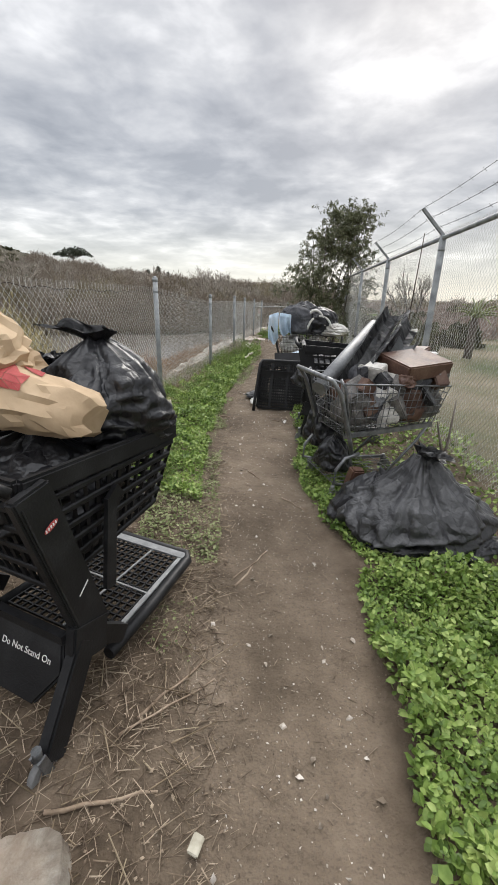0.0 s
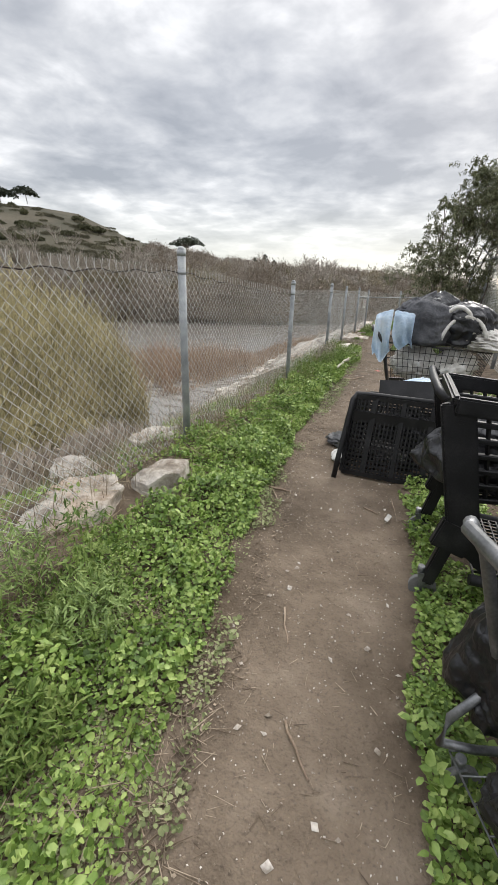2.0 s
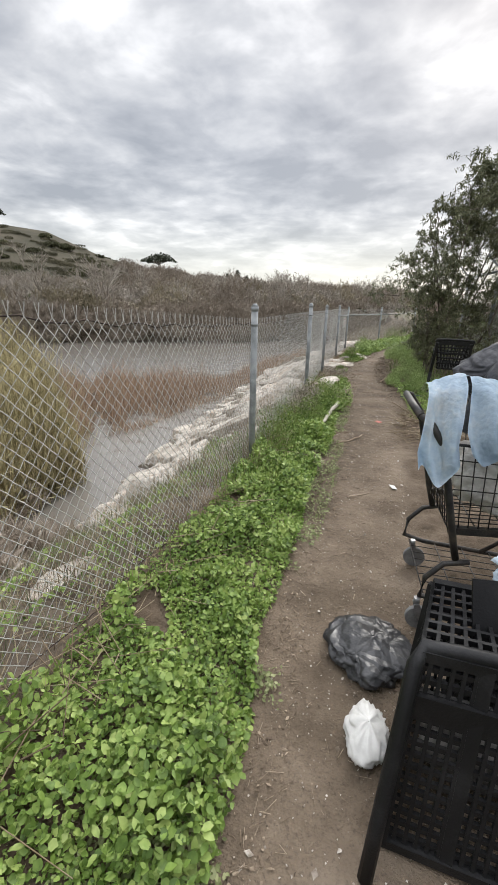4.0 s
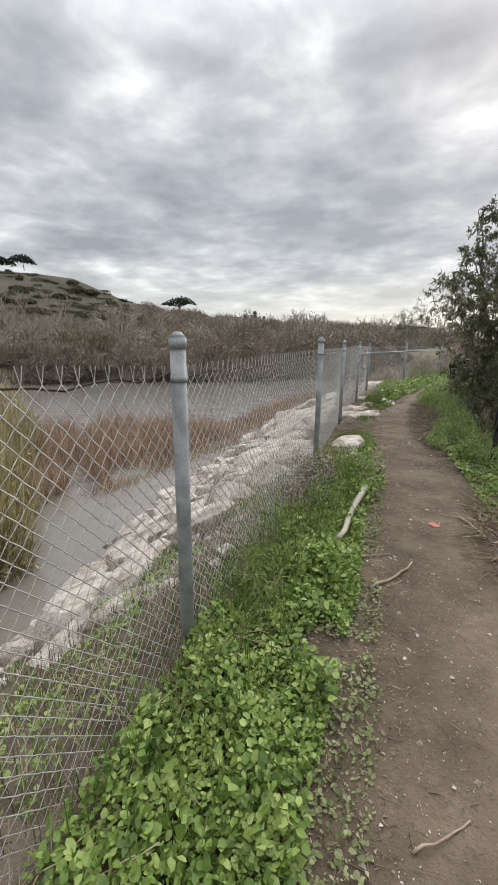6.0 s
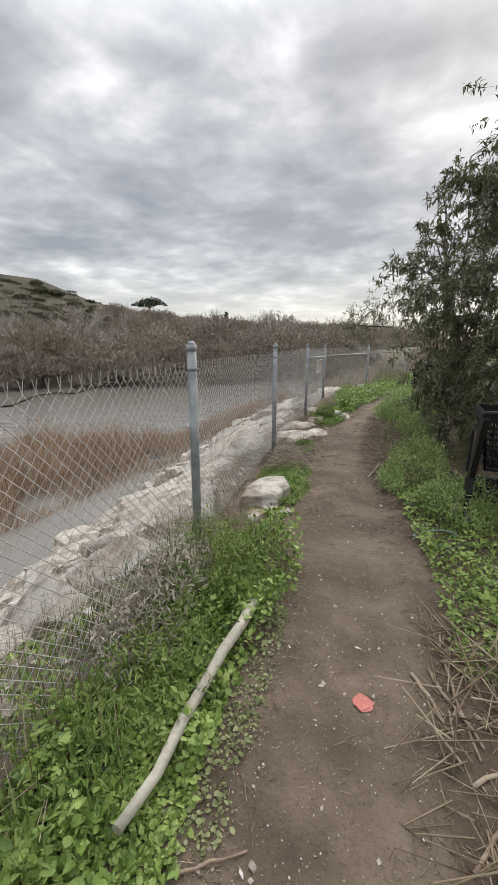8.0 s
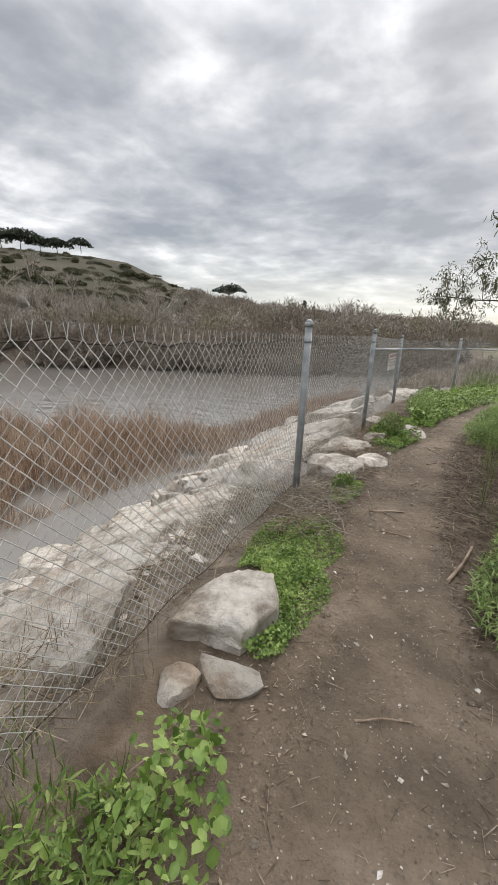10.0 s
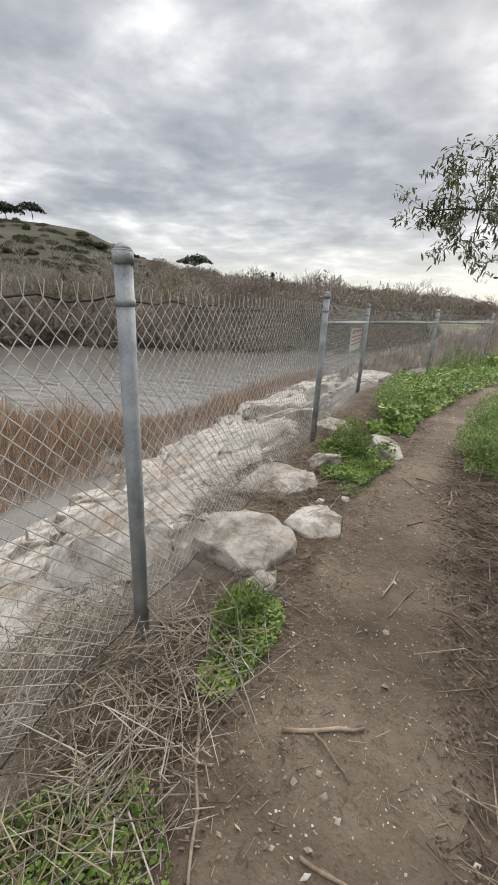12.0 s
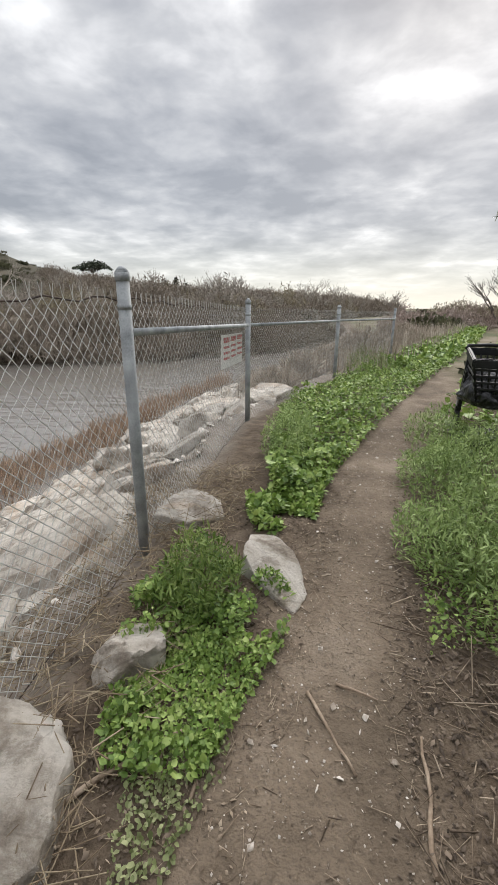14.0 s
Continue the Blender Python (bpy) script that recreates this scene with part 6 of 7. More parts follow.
def wire_cart(label, m, material, top=0.95, handle=0.98, group=""):
    """A welded wire shopping cart on a bent tube frame; the handle end is at y = 0."""
    root = tagged(new("shopping_cart"), label, "shopping cart", group)
    B = ((-0.22, 0.16, 0.54), (0.22, 0.16, 0.54), (0.19, 0.95, 0.58), (-0.19, 0.95, 0.58))
    T = ((-0.29, 0.08, top), (0.29, 0.08, top), (0.25, 1.02, top - 0.05), (-0.25, 1.02, top - 0.05))
    for i, (nu, nv) in enumerate(((11, 6), (18, 6), (10, 6), (18, 6))):
        j = (i + 1) % 4
        pieces("basket_side", lattice((B[i], B[j], T[j], T[i]), nu, nv, 0.003), "round", material, root, "wire")
    pieces("basket_floor", lattice(B, 10, 6, 0.003), "round", material, root, "wire")
    bm = bmesh.new()
    for i in range(4):
        tube(bm, (T[i], T[(i + 1) % 4]), 0.007, 6)
    bar(bm, B[1], B[2], 0.03, 0.035), bar(bm, B[0], B[3], 0.03, 0.035)
    part("rim", bm, material, root)
    for s in (-1, 1):
        bm = bmesh.new()
        tube(bm, ((s * 0.24, -0.05, handle + 0.01), (s * 0.29, -0.02, handle), (s * 0.30, 0.05, handle - 0.1), (s * 0.29, 0.17, 0.52), (s * 0.28, 0.20, 0.42)), 0.017, 9)
        tube(bm, ((s * 0.29, 0.26, 0.42), (s * 0.29, 0.15, 0.39), (s * 0.29, 0.08, 0.30), (s * 0.29, 0.07, 0.19), (s * 0.28, 0.18, 0.165), (s * 0.22, 0.85, 0.155)), 0.014, 8)
        tube(bm, ((s * 0.24, 0.5, 0.16), (s * 0.22, 0.8, 0.45), (s * 0.20, 0.9, 0.56)), 0.012, 7)
        if material != M["dark_steel"]:
            tube(bm, ((s * 0.26, 0.06, handle + 0.0), (s * 0.285, 0.09, handle - 0.06), (s * 0.285, 0.17, 0.53)), 0.011, 8)
        part("frame_tube", bm, M["cart_steel"] if material != M["dark_steel"] else material, root)
    bm = bmesh.new()
    tube(bm, ((-0.25, -0.05, handle + 0.01), (0, -0.055, handle + 0.012), (0.25, -0.05, handle + 0.01)), 0.018, 10)
    part("handle", bm, M["cart_steel"] if material != M["dark_steel"] else material, root)
    pieces("lower_rack", lattice(((-0.28, 0.1, 0.165), (0.28, 0.1, 0.165), (0.22, 0.85, 0.165), (-0.22, 0.85, 0.165)), 8, 5, 0.003), "round", material, root, "wire")
    for x, y in ((-0.25, 0.12), (0.30, 0.06), (-0.21, 0.84), (0.21, 0.84)):
        caster(root, x, y)
    root.matrix_basis = m
    return root


FULL = ((0.0, 0.45), (0.04, 0.78), (0.14, 0.95), (0.3, 1.0), (0.5, 1.0), (0.68, 0.93), (0.82, 0.74), (0.92, 0.46), (1.0, 0.16))
TENT = ((0.0, 0.70), (0.08, 0.88), (0.22, 1.0), (0.40, 0.98), (0.56, 0.80), (0.70, 0.54), (0.82, 0.34), (0.92, 0.2), (1.0, 0.12))
SLUMP = ((0.0, 0.6), (0.06, 0.9), (0.2, 1.0), (0.45, 0.98), (0.7, 0.80), (0.88, 0.48), (1.0, 0.05))


def sack_mesh(m, rx, ry, h, profile, seed, fold=0.05, nu=84, nv=44, facet=False, lean=(0, 0)):
    """A closed film sack: long gathers run to its neck, a few sharp creases cross its belly."""
    bm = bmesh.new()
    off = Vector((seed * 3.7, seed * 1.9, seed * 5.3))
    rows = []
    for j in range(nv + 1):
        t = j / nv
        r = np.interp(t, [p[0] for p in profile], [p[1] for p in profile])
        row = []
        for i in range(nu):
            a = 2 * math.pi * i / nu
            q = Vector((math.cos(a), math.sin(a), 0))
            low = noise.noise(q * 0.9 + Vector((0, 0, t * 1.4)) + off)
            long = abs(noise.noise(q * 4.5 + Vector((0, 0, t * 0.9 + 0.5 * low)) + off * 2))
            cross = abs(noise.noise(q * 1.7 + Vector((0, 0, t * 6 + 2.2 * low)) + off * 3))
            fine = abs(noise.noise(q * 7.5 + Vector((0, 0, t * 4.5 + 2 * low)) + off * 4))
            mid = noise.noise(q * 1.9 + Vector((0, 0, t * 2.6)) + off * 6)
            k = 1 + 0.30 * low * (1.1 - t) + 0.16 * mid - fold * 2.6 * (long - 0.25) * (0.2 + 1.1 * t * t) - fold * 3.2 * (cross - 0.2) * (1.2 - 0.6 * t) - fold * 1.3 * (fine - 0.2) + (0.10 * noise.noise(q * 2.4 + Vector((0, 0, t * 4)) + off) + 0.04 * noise.noise(q * 7 + Vector((0, 0, t * 9)) + off) if facet else 0)
            dz = 0.12 * h * noise.noise(q * 1.3 + off * 5 + Vector((0, 0, t))) * min(1, 4 * t)
            row.append(bm.verts.new(m @ Vector((q.x * rx * r * k + lean[0] * t * t, q.y * ry * r * k + lean[1] * t * t, h * t + dz))))
        rows.append(row)
    for u, v in zip(rows, rows[1:]):
        for i in range(nu):
            j = (i + 1) % nu
            if facet:
                if (i * 7 + seed) % 3:
                    bm.faces.new((u[i], u[j], v[j])), bm.faces.new((u[i], v[j], v[i]))
                else:
                    bm.faces.new((u[i], u[j], v[i])), bm.faces.new((u[j], v[j], v[i]))
            else:
                bm.faces.new((u[i], u[j], v[j], v[i])).smooth = True
    bm.faces.new(rows[0][::-1])
    bm.faces.new(rows[-1])
    return bm


def tuft_mesh(m, r, h, seed, nu=48, nv=10):
    """The flared, pleated film above a knot."""
    bm = bmesh.new()
    rows = []
    for j in range(nv + 1):
        t = j / nv
        row = []
        for i in range(nu):
            a = 2 * math.pi * i / nu
            w = noise.noise(Vector((math.cos(a) * 1.5, math.sin(a) * 1.5, seed)))
            rad = r * (0.24 + 0.76 * t ** 1.3) * (1 + 0.22 * math.sin(9 * a + 4 * w) * t + 0.35 * w)
            flop = 0.7 * t * t * r
            row.append(bm.verts.new(m @ Vector((math.cos(a) * rad * 1.25 + flop * 0.8, math.sin(a) * rad * 0.55 + flop * 0.2, h * t * (1 + 0.45 * w) - 0.25 * h * t * t))))
        rows.append(row)
    for u, v in zip(rows, rows[1:]):
        for i in range(nu):
            j = (i + 1) % nu
            bm.faces.new((u[i], u[j], v[j], v[i])).smooth = True
    bmesh.ops.solidify(bm, geom=bm.faces[:], thickness=0.003)
    return bm


def sack(name, label, category, material, at, size, seed, profile=FULL, fold=0.05, tilt=(0, 0, 0), knot=0.0, lean=(0, 0), facet=False, nu=84, nv=44):
    """A sack standing with its base at 'at'; size = half widths and height; knot = radius of the tuft."""
    m = pose(*at, *tilt)
    ob = part(name, sack_mesh(m, size[0], size[1], size[2], profile, seed, fold, nu, nv, facet, lean), material)
    if knot:
        top = m @ Vector((lean[0] * 0.92, lean[1] * 0.92, size[2] * 0.95))
        part("knot", tuft_mesh(pose(*top, tilt[0], tilt[1], 40 + seed * 50), knot, knot * 0.7, seed), material, ob)
    if facet:
        for f in ob.data.polygons:
            f.use_smooth = True
        ob.data.set_sharp_from_angle(angle=radians(24))
    return tagged(ob, label, category)


def soft(name, label, category, material, lumps, seed, crease=0.12, level=5):
    """A soft folded thing out of merging lumps: (centre, size)."""
    bm = bmesh.new()
    for i, (c, s) in enumerate(lumps):
        lump(bm, c, s, 0.26, 1.1, seed + i, level, 0.75, crease)
    return tagged(part(name, bm, material), label, category)


def drape(name, label, material, corner, along, down, nu, nv, seed, fold=0.03):
    """A cloth hanging from an edge: along runs along the edge, down gives the way it falls."""
    bm = bmesh.new()
    corner, along, down = Vector(corner), Vector(along), [Vector(d) for d in down]
    out = along.cross(Vector((0, 0, 1))).normalized()
    grid = []
    for j in range(nv + 1):
        t = j / nv * (len(down) - 1)
        k = min(int(t), len(down) - 2)
        p = down[k].lerp(down[k + 1], t - k)
        row = []
        for i in range(nu + 1):
            u = i / nu
            w = fold * (math.sin(u * 5 + seed + 3.2 * j / nv) + 0.5 * math.sin(u * 12 + seed * 2 - 5 * j / nv)) * (0.35 + j / nv)
            ragged = 1 - 0.22 * (j / nv) * (0.5 + 0.5 * math.sin(u * 7 + seed))
            row.append(bm.verts.new(corner + along * u + Vector((p.x, p.y, p.z * ragged)) + out * w + Vector((0, 0, 0.003 * math.sin(u * 19 + j)))))
        grid.append(row)
    for a, b in zip(grid, grid[1:]):
        for i in range(nu):
            f = bm.faces.new((a[i], a[i + 1], b[i + 1], b[i]))
            f.smooth = True
    bmesh.ops.solidify(bm, geom=bm.faces[:], thickness=0.004)
    return tagged(part(name, bm, material), label, "cloth")


def bent_sheet(label, a, b, width, up, seed, material):
    """A long folded strip of sheet metal."""
    bm = bmesh.new()
    a, b = Vector(a), Vector(b)
    d = (b - a).normalized()
    s = d.cross(Vector(up)).normalized()
    n = s.cross(d)
    prof = [s * (-width) + n * 0.05, s * (-width) * 0.9, s * width * 0.05 - n * 0.03, s * width * 0.9, s * width + n * 0.06]
    rings = []
    for k in range(7):
        t = k / 6
        c = a.lerp(b, t) + n * 0.02 * math.sin(5 * t + seed)
        rings.append([bm.verts.new(c + q * (1 + 0.06 * math.sin(7 * t + i + seed)) + d * 0.03 * math.sin(i * 2 + seed) * (k in (0, 6))) for i, q in enumerate(prof)])
    for r0, r1 in zip(rings, rings[1:]):
        for i in range(len(prof) - 1):
            bm.faces.new((r0[i], r0[i + 1], r1[i + 1], r1[i]))
    bmesh.ops.solidify(bm, geom=bm.faces[:], thickness=0.006)
    return tagged(part("scrap_sheet", bm, material), label, "scrap")


def slab(name, label, category, centre, size, turn, material, bevel=0.012):
    bm = bmesh.new()
    bmesh.ops.create_cube(bm, size=1)
    for v in bm.verts:
        v.co = Vector((v.co.x * size[0], v.co.y * size[1], v.co.z * size[2]))
    bmesh.ops.bevel(bm, geom=bm.edges[:], offset=bevel, segments=2, affect="EDGES")
    for v in bm.verts:
        v.co += Vector((noise.noise(v.co * 9), noise.noise(v.co * 9 + Vector((3, 1, 2))), noise.noise(v.co * 9 + Vector((7, 5, 1))))) * 0.012
    ob = part(name, bm, material)
    ob.matrix_basis = pose(*centre, *turn)
    return tagged(ob, label, category)


def tipped_cart():
    """A plastic cart lying on its side, its basket floor towards the walker."""
    root = tagged(new("shopping_cart"), "black plastic shopping cart tipped over beside the path", "shopping cart")
    F = [Vector(p) for p in ((1.18, 5.24, 0.03), (1.98, 5.20, 0.03), (1.98, 5.36, 0.64), (1.21, 5.36, 0.655))]
    K = [Vector(p) for p in ((1.26, 5.70, 0.03), (1.98, 5.70, 0.03), (1.98, 5.80, 0.57), (1.30, 5.78, 0.59))]
    for name, quad, nu, nv in (("basket_floor", F, 26, 16), ("basket_side", (F[3], F[2], K[2], K[3]), 20, 8), ("basket_side", (F[0], K[0], K[3], F[3]), 8, 12), ("basket_side", K, 16, 10)):
        pieces(name, lattice(quad, nu, nv, 0.011, 0.018), "square", M["plastic"], root)
    bm = bmesh.new()
    for i in range(4):
        bar(bm, F[i], F[(i + 1) % 4], 0.03, 0.035)
        bar(bm, K[i], K[(i + 1) % 4], 0.03, 0.035)
    for t in (0.22, 0.5, 0.78):
        bar(bm, F[0].lerp(F[1], t), F[3].lerp(F[2], t), 0.035, 0.028)
    bar(bm, F[0].lerp(F[3], 0.75), F[1].lerp(F[2], 0.75), 0.03, 0.09)
    part("rim", bm, M["plastic"], root)
    bm = bmesh.new()
    tube(bm, ((1.135, 5.14, 0.0), (1.15, 5.19, 0.18), (1.18, 5.29, 0.48), (1.195, 5.34, 0.63), (1.22, 5.37, 0.67), (1.31, 5.37, 0.675), (1.98, 5.38, 0.665)), 0.022, 9)
    part("frame_tube", bm, M["plastic"], root)
    bm = bmesh.new()
    bar(bm, (1.38, 5.58, 0.66), (1.98, 5.62, 0.69), 0.20, 0.012, up=(0, -1.0, 0.5))
    part("child_seat", bm, M["plastic"], root)
    soft("scrap_clump", "mixed faded litter caught inside the tipped cart", "cloth", M["junk"], (((1.5, 5.52, 0.14), (0.22, 0.10, 0.12)),), 95, 0.4, 3)
    # Added bag: stands in for the dark behind the basket's openings.
    sack("rubbish_bag", "added black bag that darkens the openings of the tipped cart", "rubbish bag", M["bag"], (1.66, 5.58, 0.04), (0.30, 0.10, 0.50), 96, SLUMP, 0.07)


def cart_camp():
    # loaded plastic cart beside the path
    black_cart("black plastic shopping cart heaped with rubbish bags", pose(0.60, 0.66, 0.0, 0, 0, -18), marked=True)
    sack("rubbish_bag", "full black rubbish bag knotted on the black cart", "rubbish bag", M["bag"], (0.84, 1.28, 0.80), (0.25, 0.24, 0.53), 3, knot=0.12, fold=0.11, tilt=(0, -3, 0))
    sack("rubbish_bag", "slumped black rubbish bag inside the black cart", "rubbish bag", M["bag"], (0.68, 0.95, 0.72), (0.28, 0.30, 0.29), 9, SLUMP, 0.07, lean=(-0.03, 0.02))
    sack("rubbish_bag", "black rubbish bag at the back of the cart", "rubbish bag", M["bag"], (0.56, 1.36, 0.78), (0.24, 0.22, 0.44), 12, FULL, 0.06, knot=0.08)
    sack("rubbish_bag", "black rubbish bag filling the basket of the black cart", "rubbish bag", M["bag"], (0.74, 1.09, 0.53), (0.18, 0.29, 0.36), 17, SLUMP, 0.06)
    bag = sack("paper_bag", "crumpled brown paper bag with faded red print", "paper bag", M["kraft"], (0.44, 0.90, 1.20), (0.125, 0.16, 0.52), 14, ((0.0, 0.80), (0.05, 0.95), (0.25, 1.0), (0.5, 0.95), (0.75, 0.82), (0.93, 0.72), (1.0, 0.45)), 0.06, (0, 104, 8), facet=True, nu=34, nv=18)
    sack("paper_bag", "crumpled brown paper bag top folded open", "paper bag", M["kraft"], (0.58, 0.98, 1.20), (0.15, 0.14, 0.22), 21, ((0.0, 0.9), (0.3, 1.0), (0.7, 0.85), (1.0, 0.6)), 0.14, (6, -12, 20), facet=True, nu=30, nv=12)
    bm = bmesh.new()
    for f in bag.data.polygons:
        if f.normal.y < -0.1 and 0.50 < f.center.x < 0.76 and 1.20 < f.center.z < 1.30:
            bm.faces.new([bm.verts.new(bag.data.vertices[k].co + f.normal * 0.004) for k in f.vertices])
    part("red_print", bm, M["red"], bag, "faded red print")
    # wire cart full of scrap
    m = pose(1.83, 2.71, 0.0, 0, 0, -67.5)
    wire_cart("grey wire shopping cart overloaded with scrap", m, M["cart_steel"])
    for i, (x, y, z, sx, sy, sz, material, label) in enumerate((
            (0.02, 0.40, 0.68, 0.16, 0.16, 0.12, "junk", "faded grey scrap bundle in the wire cart"), (-0.06, 0.74, 0.72, 0.15, 0.17, 0.13, "pale_cloth", "soiled pale cloth bundle in the wire cart"),
            (0.10, 0.62, 0.74, 0.10, 0.13, 0.12, "grey_cloth", "dark cloth bundle in the wire cart"), (0.08, 0.88, 0.76, 0.11, 0.10, 0.13, "junk", "faded grey scrap bundle in the wire cart"),
            (-0.05, 0.30, 0.80, 0.13, 0.14, 0.11, "brown", "brown cloth bundle in the wire cart"), (0.12, 0.78, 0.92, 0.09, 0.14, 0.08, "grey_cloth", "dark cloth bundle in the wire cart"))):
        ob = soft("scrap_clump", label, "cloth", M[material], (((0, 0, 0), (sx, sy, sz)),), 30 + i, 0.35, 3)
        ob.matrix_basis = m @ pose(x, y, z)
    for i, (x, y, z, s, turn, material, label) in enumerate((
            (0.18, 0.30, 0.72, (0.02, 0.16, 0.30), (20, 8, 10), "junk", "faded grey board standing in the wire cart"), (0.20, 0.52, 0.72, (0.02, 0.10, 0.28), (-14, 5, 0), "pale_cloth", "off-white panel standing in the wire cart"),
            (0.06, 0.80, 1.04, (0.36, 0.44, 0.12), (4, 10, 8), "brown", "scuffed dark brown case on the wire cart"), (-0.16, 0.92, 1.06, (0.36, 0.34, 0.03), (10, -6, 30), "white", "dirty white tray on the scrap load"),
            (-0.20, 0.92, 1.10, (0.30, 0.26, 0.04), (14, -6, 24), "brown", "scuffed brown board on the scrap load"), (0.12, 0.96, 0.98, (0.2, 0.14, 0.08), (0, 12, 8), "junk", "faded grey box on the scrap load"))):
        slab("scrap_board", label, "scrap", (0, 0, 0), s, (0, 0, 0), M[material]).matrix_basis = m @ pose(x, y, z, *turn)
    r = random.Random(8)
    for k in range(34):
        s = (r.uniform(0.03, 0.12), r.uniform(0.06, 0.2), r.uniform(0.08, 0.24))
        slab("scrap_piece", "faded scrap piece jammed in the wire cart", "scrap", (0, 0, 0), s, (0, 0, 0), M[r.choice(("junk", "brown", "sheet", "pale_cloth", "tarp", "grey_cloth"))], 0.008).matrix_basis = m @ pose(r.uniform(-0.14, 0.2), r.uniform(0.22, 0.95), r.uniform(0.66, 0.98), r.uniform(-40, 40), r.uniform(-40, 40), r.uniform(0, 180))
    slab("wood_block", "broken brown board under the wire cart", "scrap", (2.13, 2.40, 0.24), (0.10, 0.08, 0.26), (10, 8, 20), M["brown"])
    bm = bmesh.new()
    tube(bm, ((1.86, 2.82, 0.84), (2.0, 3.02, 0.97), (2.36, 3.54, 1.29)), 0.062, 14)
    tagged(part("scrap_pipe", bm, M["sheet"]), "dented light grey sheet pipe leaning out of the wire cart", "scrap")
    bent_sheet("bent dark grey sheet strip leaning out of the wire cart", (2.02, 2.78, 0.84), (2.52, 3.60, 1.42), 0.085, (0.5, -0.6, 0.6), 1, M["tarp"])
    bent_sheet("bent dark sheet strip leaning out of the wire cart", (2.16, 2.74, 0.82), (2.62, 3.44, 1.37), 0.10, (0.9, -0.4, 0.3), 4, M["tarp"])
    bent_sheet("short bent grey sheet leaning out of the wire cart", (2.24, 2.66, 0.78), (2.58, 3.20, 1.20), 0.08, (0.2, -0.8, 0.6), 7, M["sheet"])
    # dark sheet in front of it
    sack("tarp_sack", "dark grey plastic sheet gathered up and tied at the top", "plastic sheet", M["tarp"], (2.50, 2.08, 0.02), (0.47, 0.32, 0.58), 41, TENT, 0.12, knot=0.12, lean=(0.0, 0.04), nu=110, nv=56)
    sack("rubbish_bag", "slack black bag beside the tied sheet", "rubbish bag", M["bag"], (2.20, 2.20, 0.02), (0.22, 0.18, 0.40), 47, SLUMP, 0.08, lean=(0.06, 0.03))
    sack("rubbish_bag", "flattened black bag under the tied sheet", "rubbish bag", M["bag"], (2.54, 2.02, 0.0), (0.47, 0.26, 0.16), 44, SLUMP, 0.06)
    sack("rubbish_bag", "black bag tied under the wire cart", "rubbish bag", M["bag"], (1.95, 3.14, 0.28), (0.17, 0.18, 0.42), 52, SLUMP, 0.08)
    sack("rubbish_bag", "small black bag on the rack of the wire cart", "rubbish bag", M["bag"], (2.02, 2.82, 0.17), (0.14, 0.15, 0.30), 58, SLUMP, 0.08)
    for i, (x, y, z, sx, sy, sz, material, label) in enumerate((
            (0.08, 0.30, 0.60, 0.16, 0.13, 0.36, "junk", "faded grey sack stuffed in the wire cart"), (0.10, 0.52, 0.60, 0.15, 0.12, 0.34, "pale_cloth", "soiled pale cloth stuffed in the wire cart"),
            (0.10, 0.74, 0.60, 0.15, 0.13, 0.36, "brown", "brown cloth stuffed in the wire cart"), (0.08, 0.90, 0.62, 0.14, 0.10, 0.34, "junk", "faded grey sack stuffed in the wire cart"),
            (-0.12, 0.40, 0.60, 0.13, 0.18, 0.40, "grey_cloth", "dark cloth stuffed in the wire cart"), (-0.12, 0.76, 0.60, 0.13, 0.18, 0.40, "tarp", "dark film sack stuffed in the wire cart"),
            (0.16, 0.66, 0.90, 0.08, 0.13, 0.13, "brown", "rounded brown bag on the cart rim"))):
        sack("scrap_sack", label, "sack", M[material], m @ Vector((x, y, z)), (sx, sy, sz), 100 + i, SLUMP, 0.12, nu=40, nv=18)
    # upright black cart behind, and one tipped over
    black_cart("black plastic shopping cart standing behind the scrap cart", pose(1.73, 4.24, 0.0, 0, 0, -90) @ Matrix.Scale(1.07, 4))
    # Bag added only to stop light through the lattice, so the side reads solid.
    sack("rubbish_bag", "black bag added to block light through the black cart", "rubbish bag", M["bag"], (2.12, 4.24, 0.54), (0.40, 0.24, 0.44), 55, SLUMP, 0.06)
    tipped_cart()
    # dark wire cart heaped with clothes
    m = pose(1.26, 6.52, 0.0, 0, 0, -86)
    wire_cart("dark wire shopping cart heaped with clothes and bags", m, M["dark_steel"], 1.0, 1.09)
    drape("gown", "pale blue thin cloth gown draped over the cart end", M["blue_cloth"], (1.23, 6.22, 1.20), (0.15, 0.02, 0.05), ((0, 0.22, 0.02), (0, 0.10, 0.05), (0, 0.0, 0.0), (0, -0.035, -0.16), (0, -0.03, -0.30), (0.02, -0.03, -0.42)), 26, 24, 1.0, 0.03)
    drape("gown", "pale blue and white gown sleeve over the cart end", M["blue_cloth"], (1.40, 6.20, 1.25), (0.18, 0.02, -0.02), ((0, 0.22, 0.02), (0, 0.10, 0.04), (0, 0.0, 0.0), (0, -0.035, -0.10), (0, -0.04, -0.20), (0.03, -0.03, -0.30)), 26, 24, 3.0, 0.035)
    sack("backpack", "dark grey backpack on the clothes cart", "backpack", M["grey_cloth"], (1.70, 6.42, 0.98), (0.24, 0.20, 0.42), 61, ((0.0, 0.7), (0.08, 0.95), (0.4, 1.0), (0.7, 0.93), (0.88, 0.68), (1.0, 0.1)), 0.04)
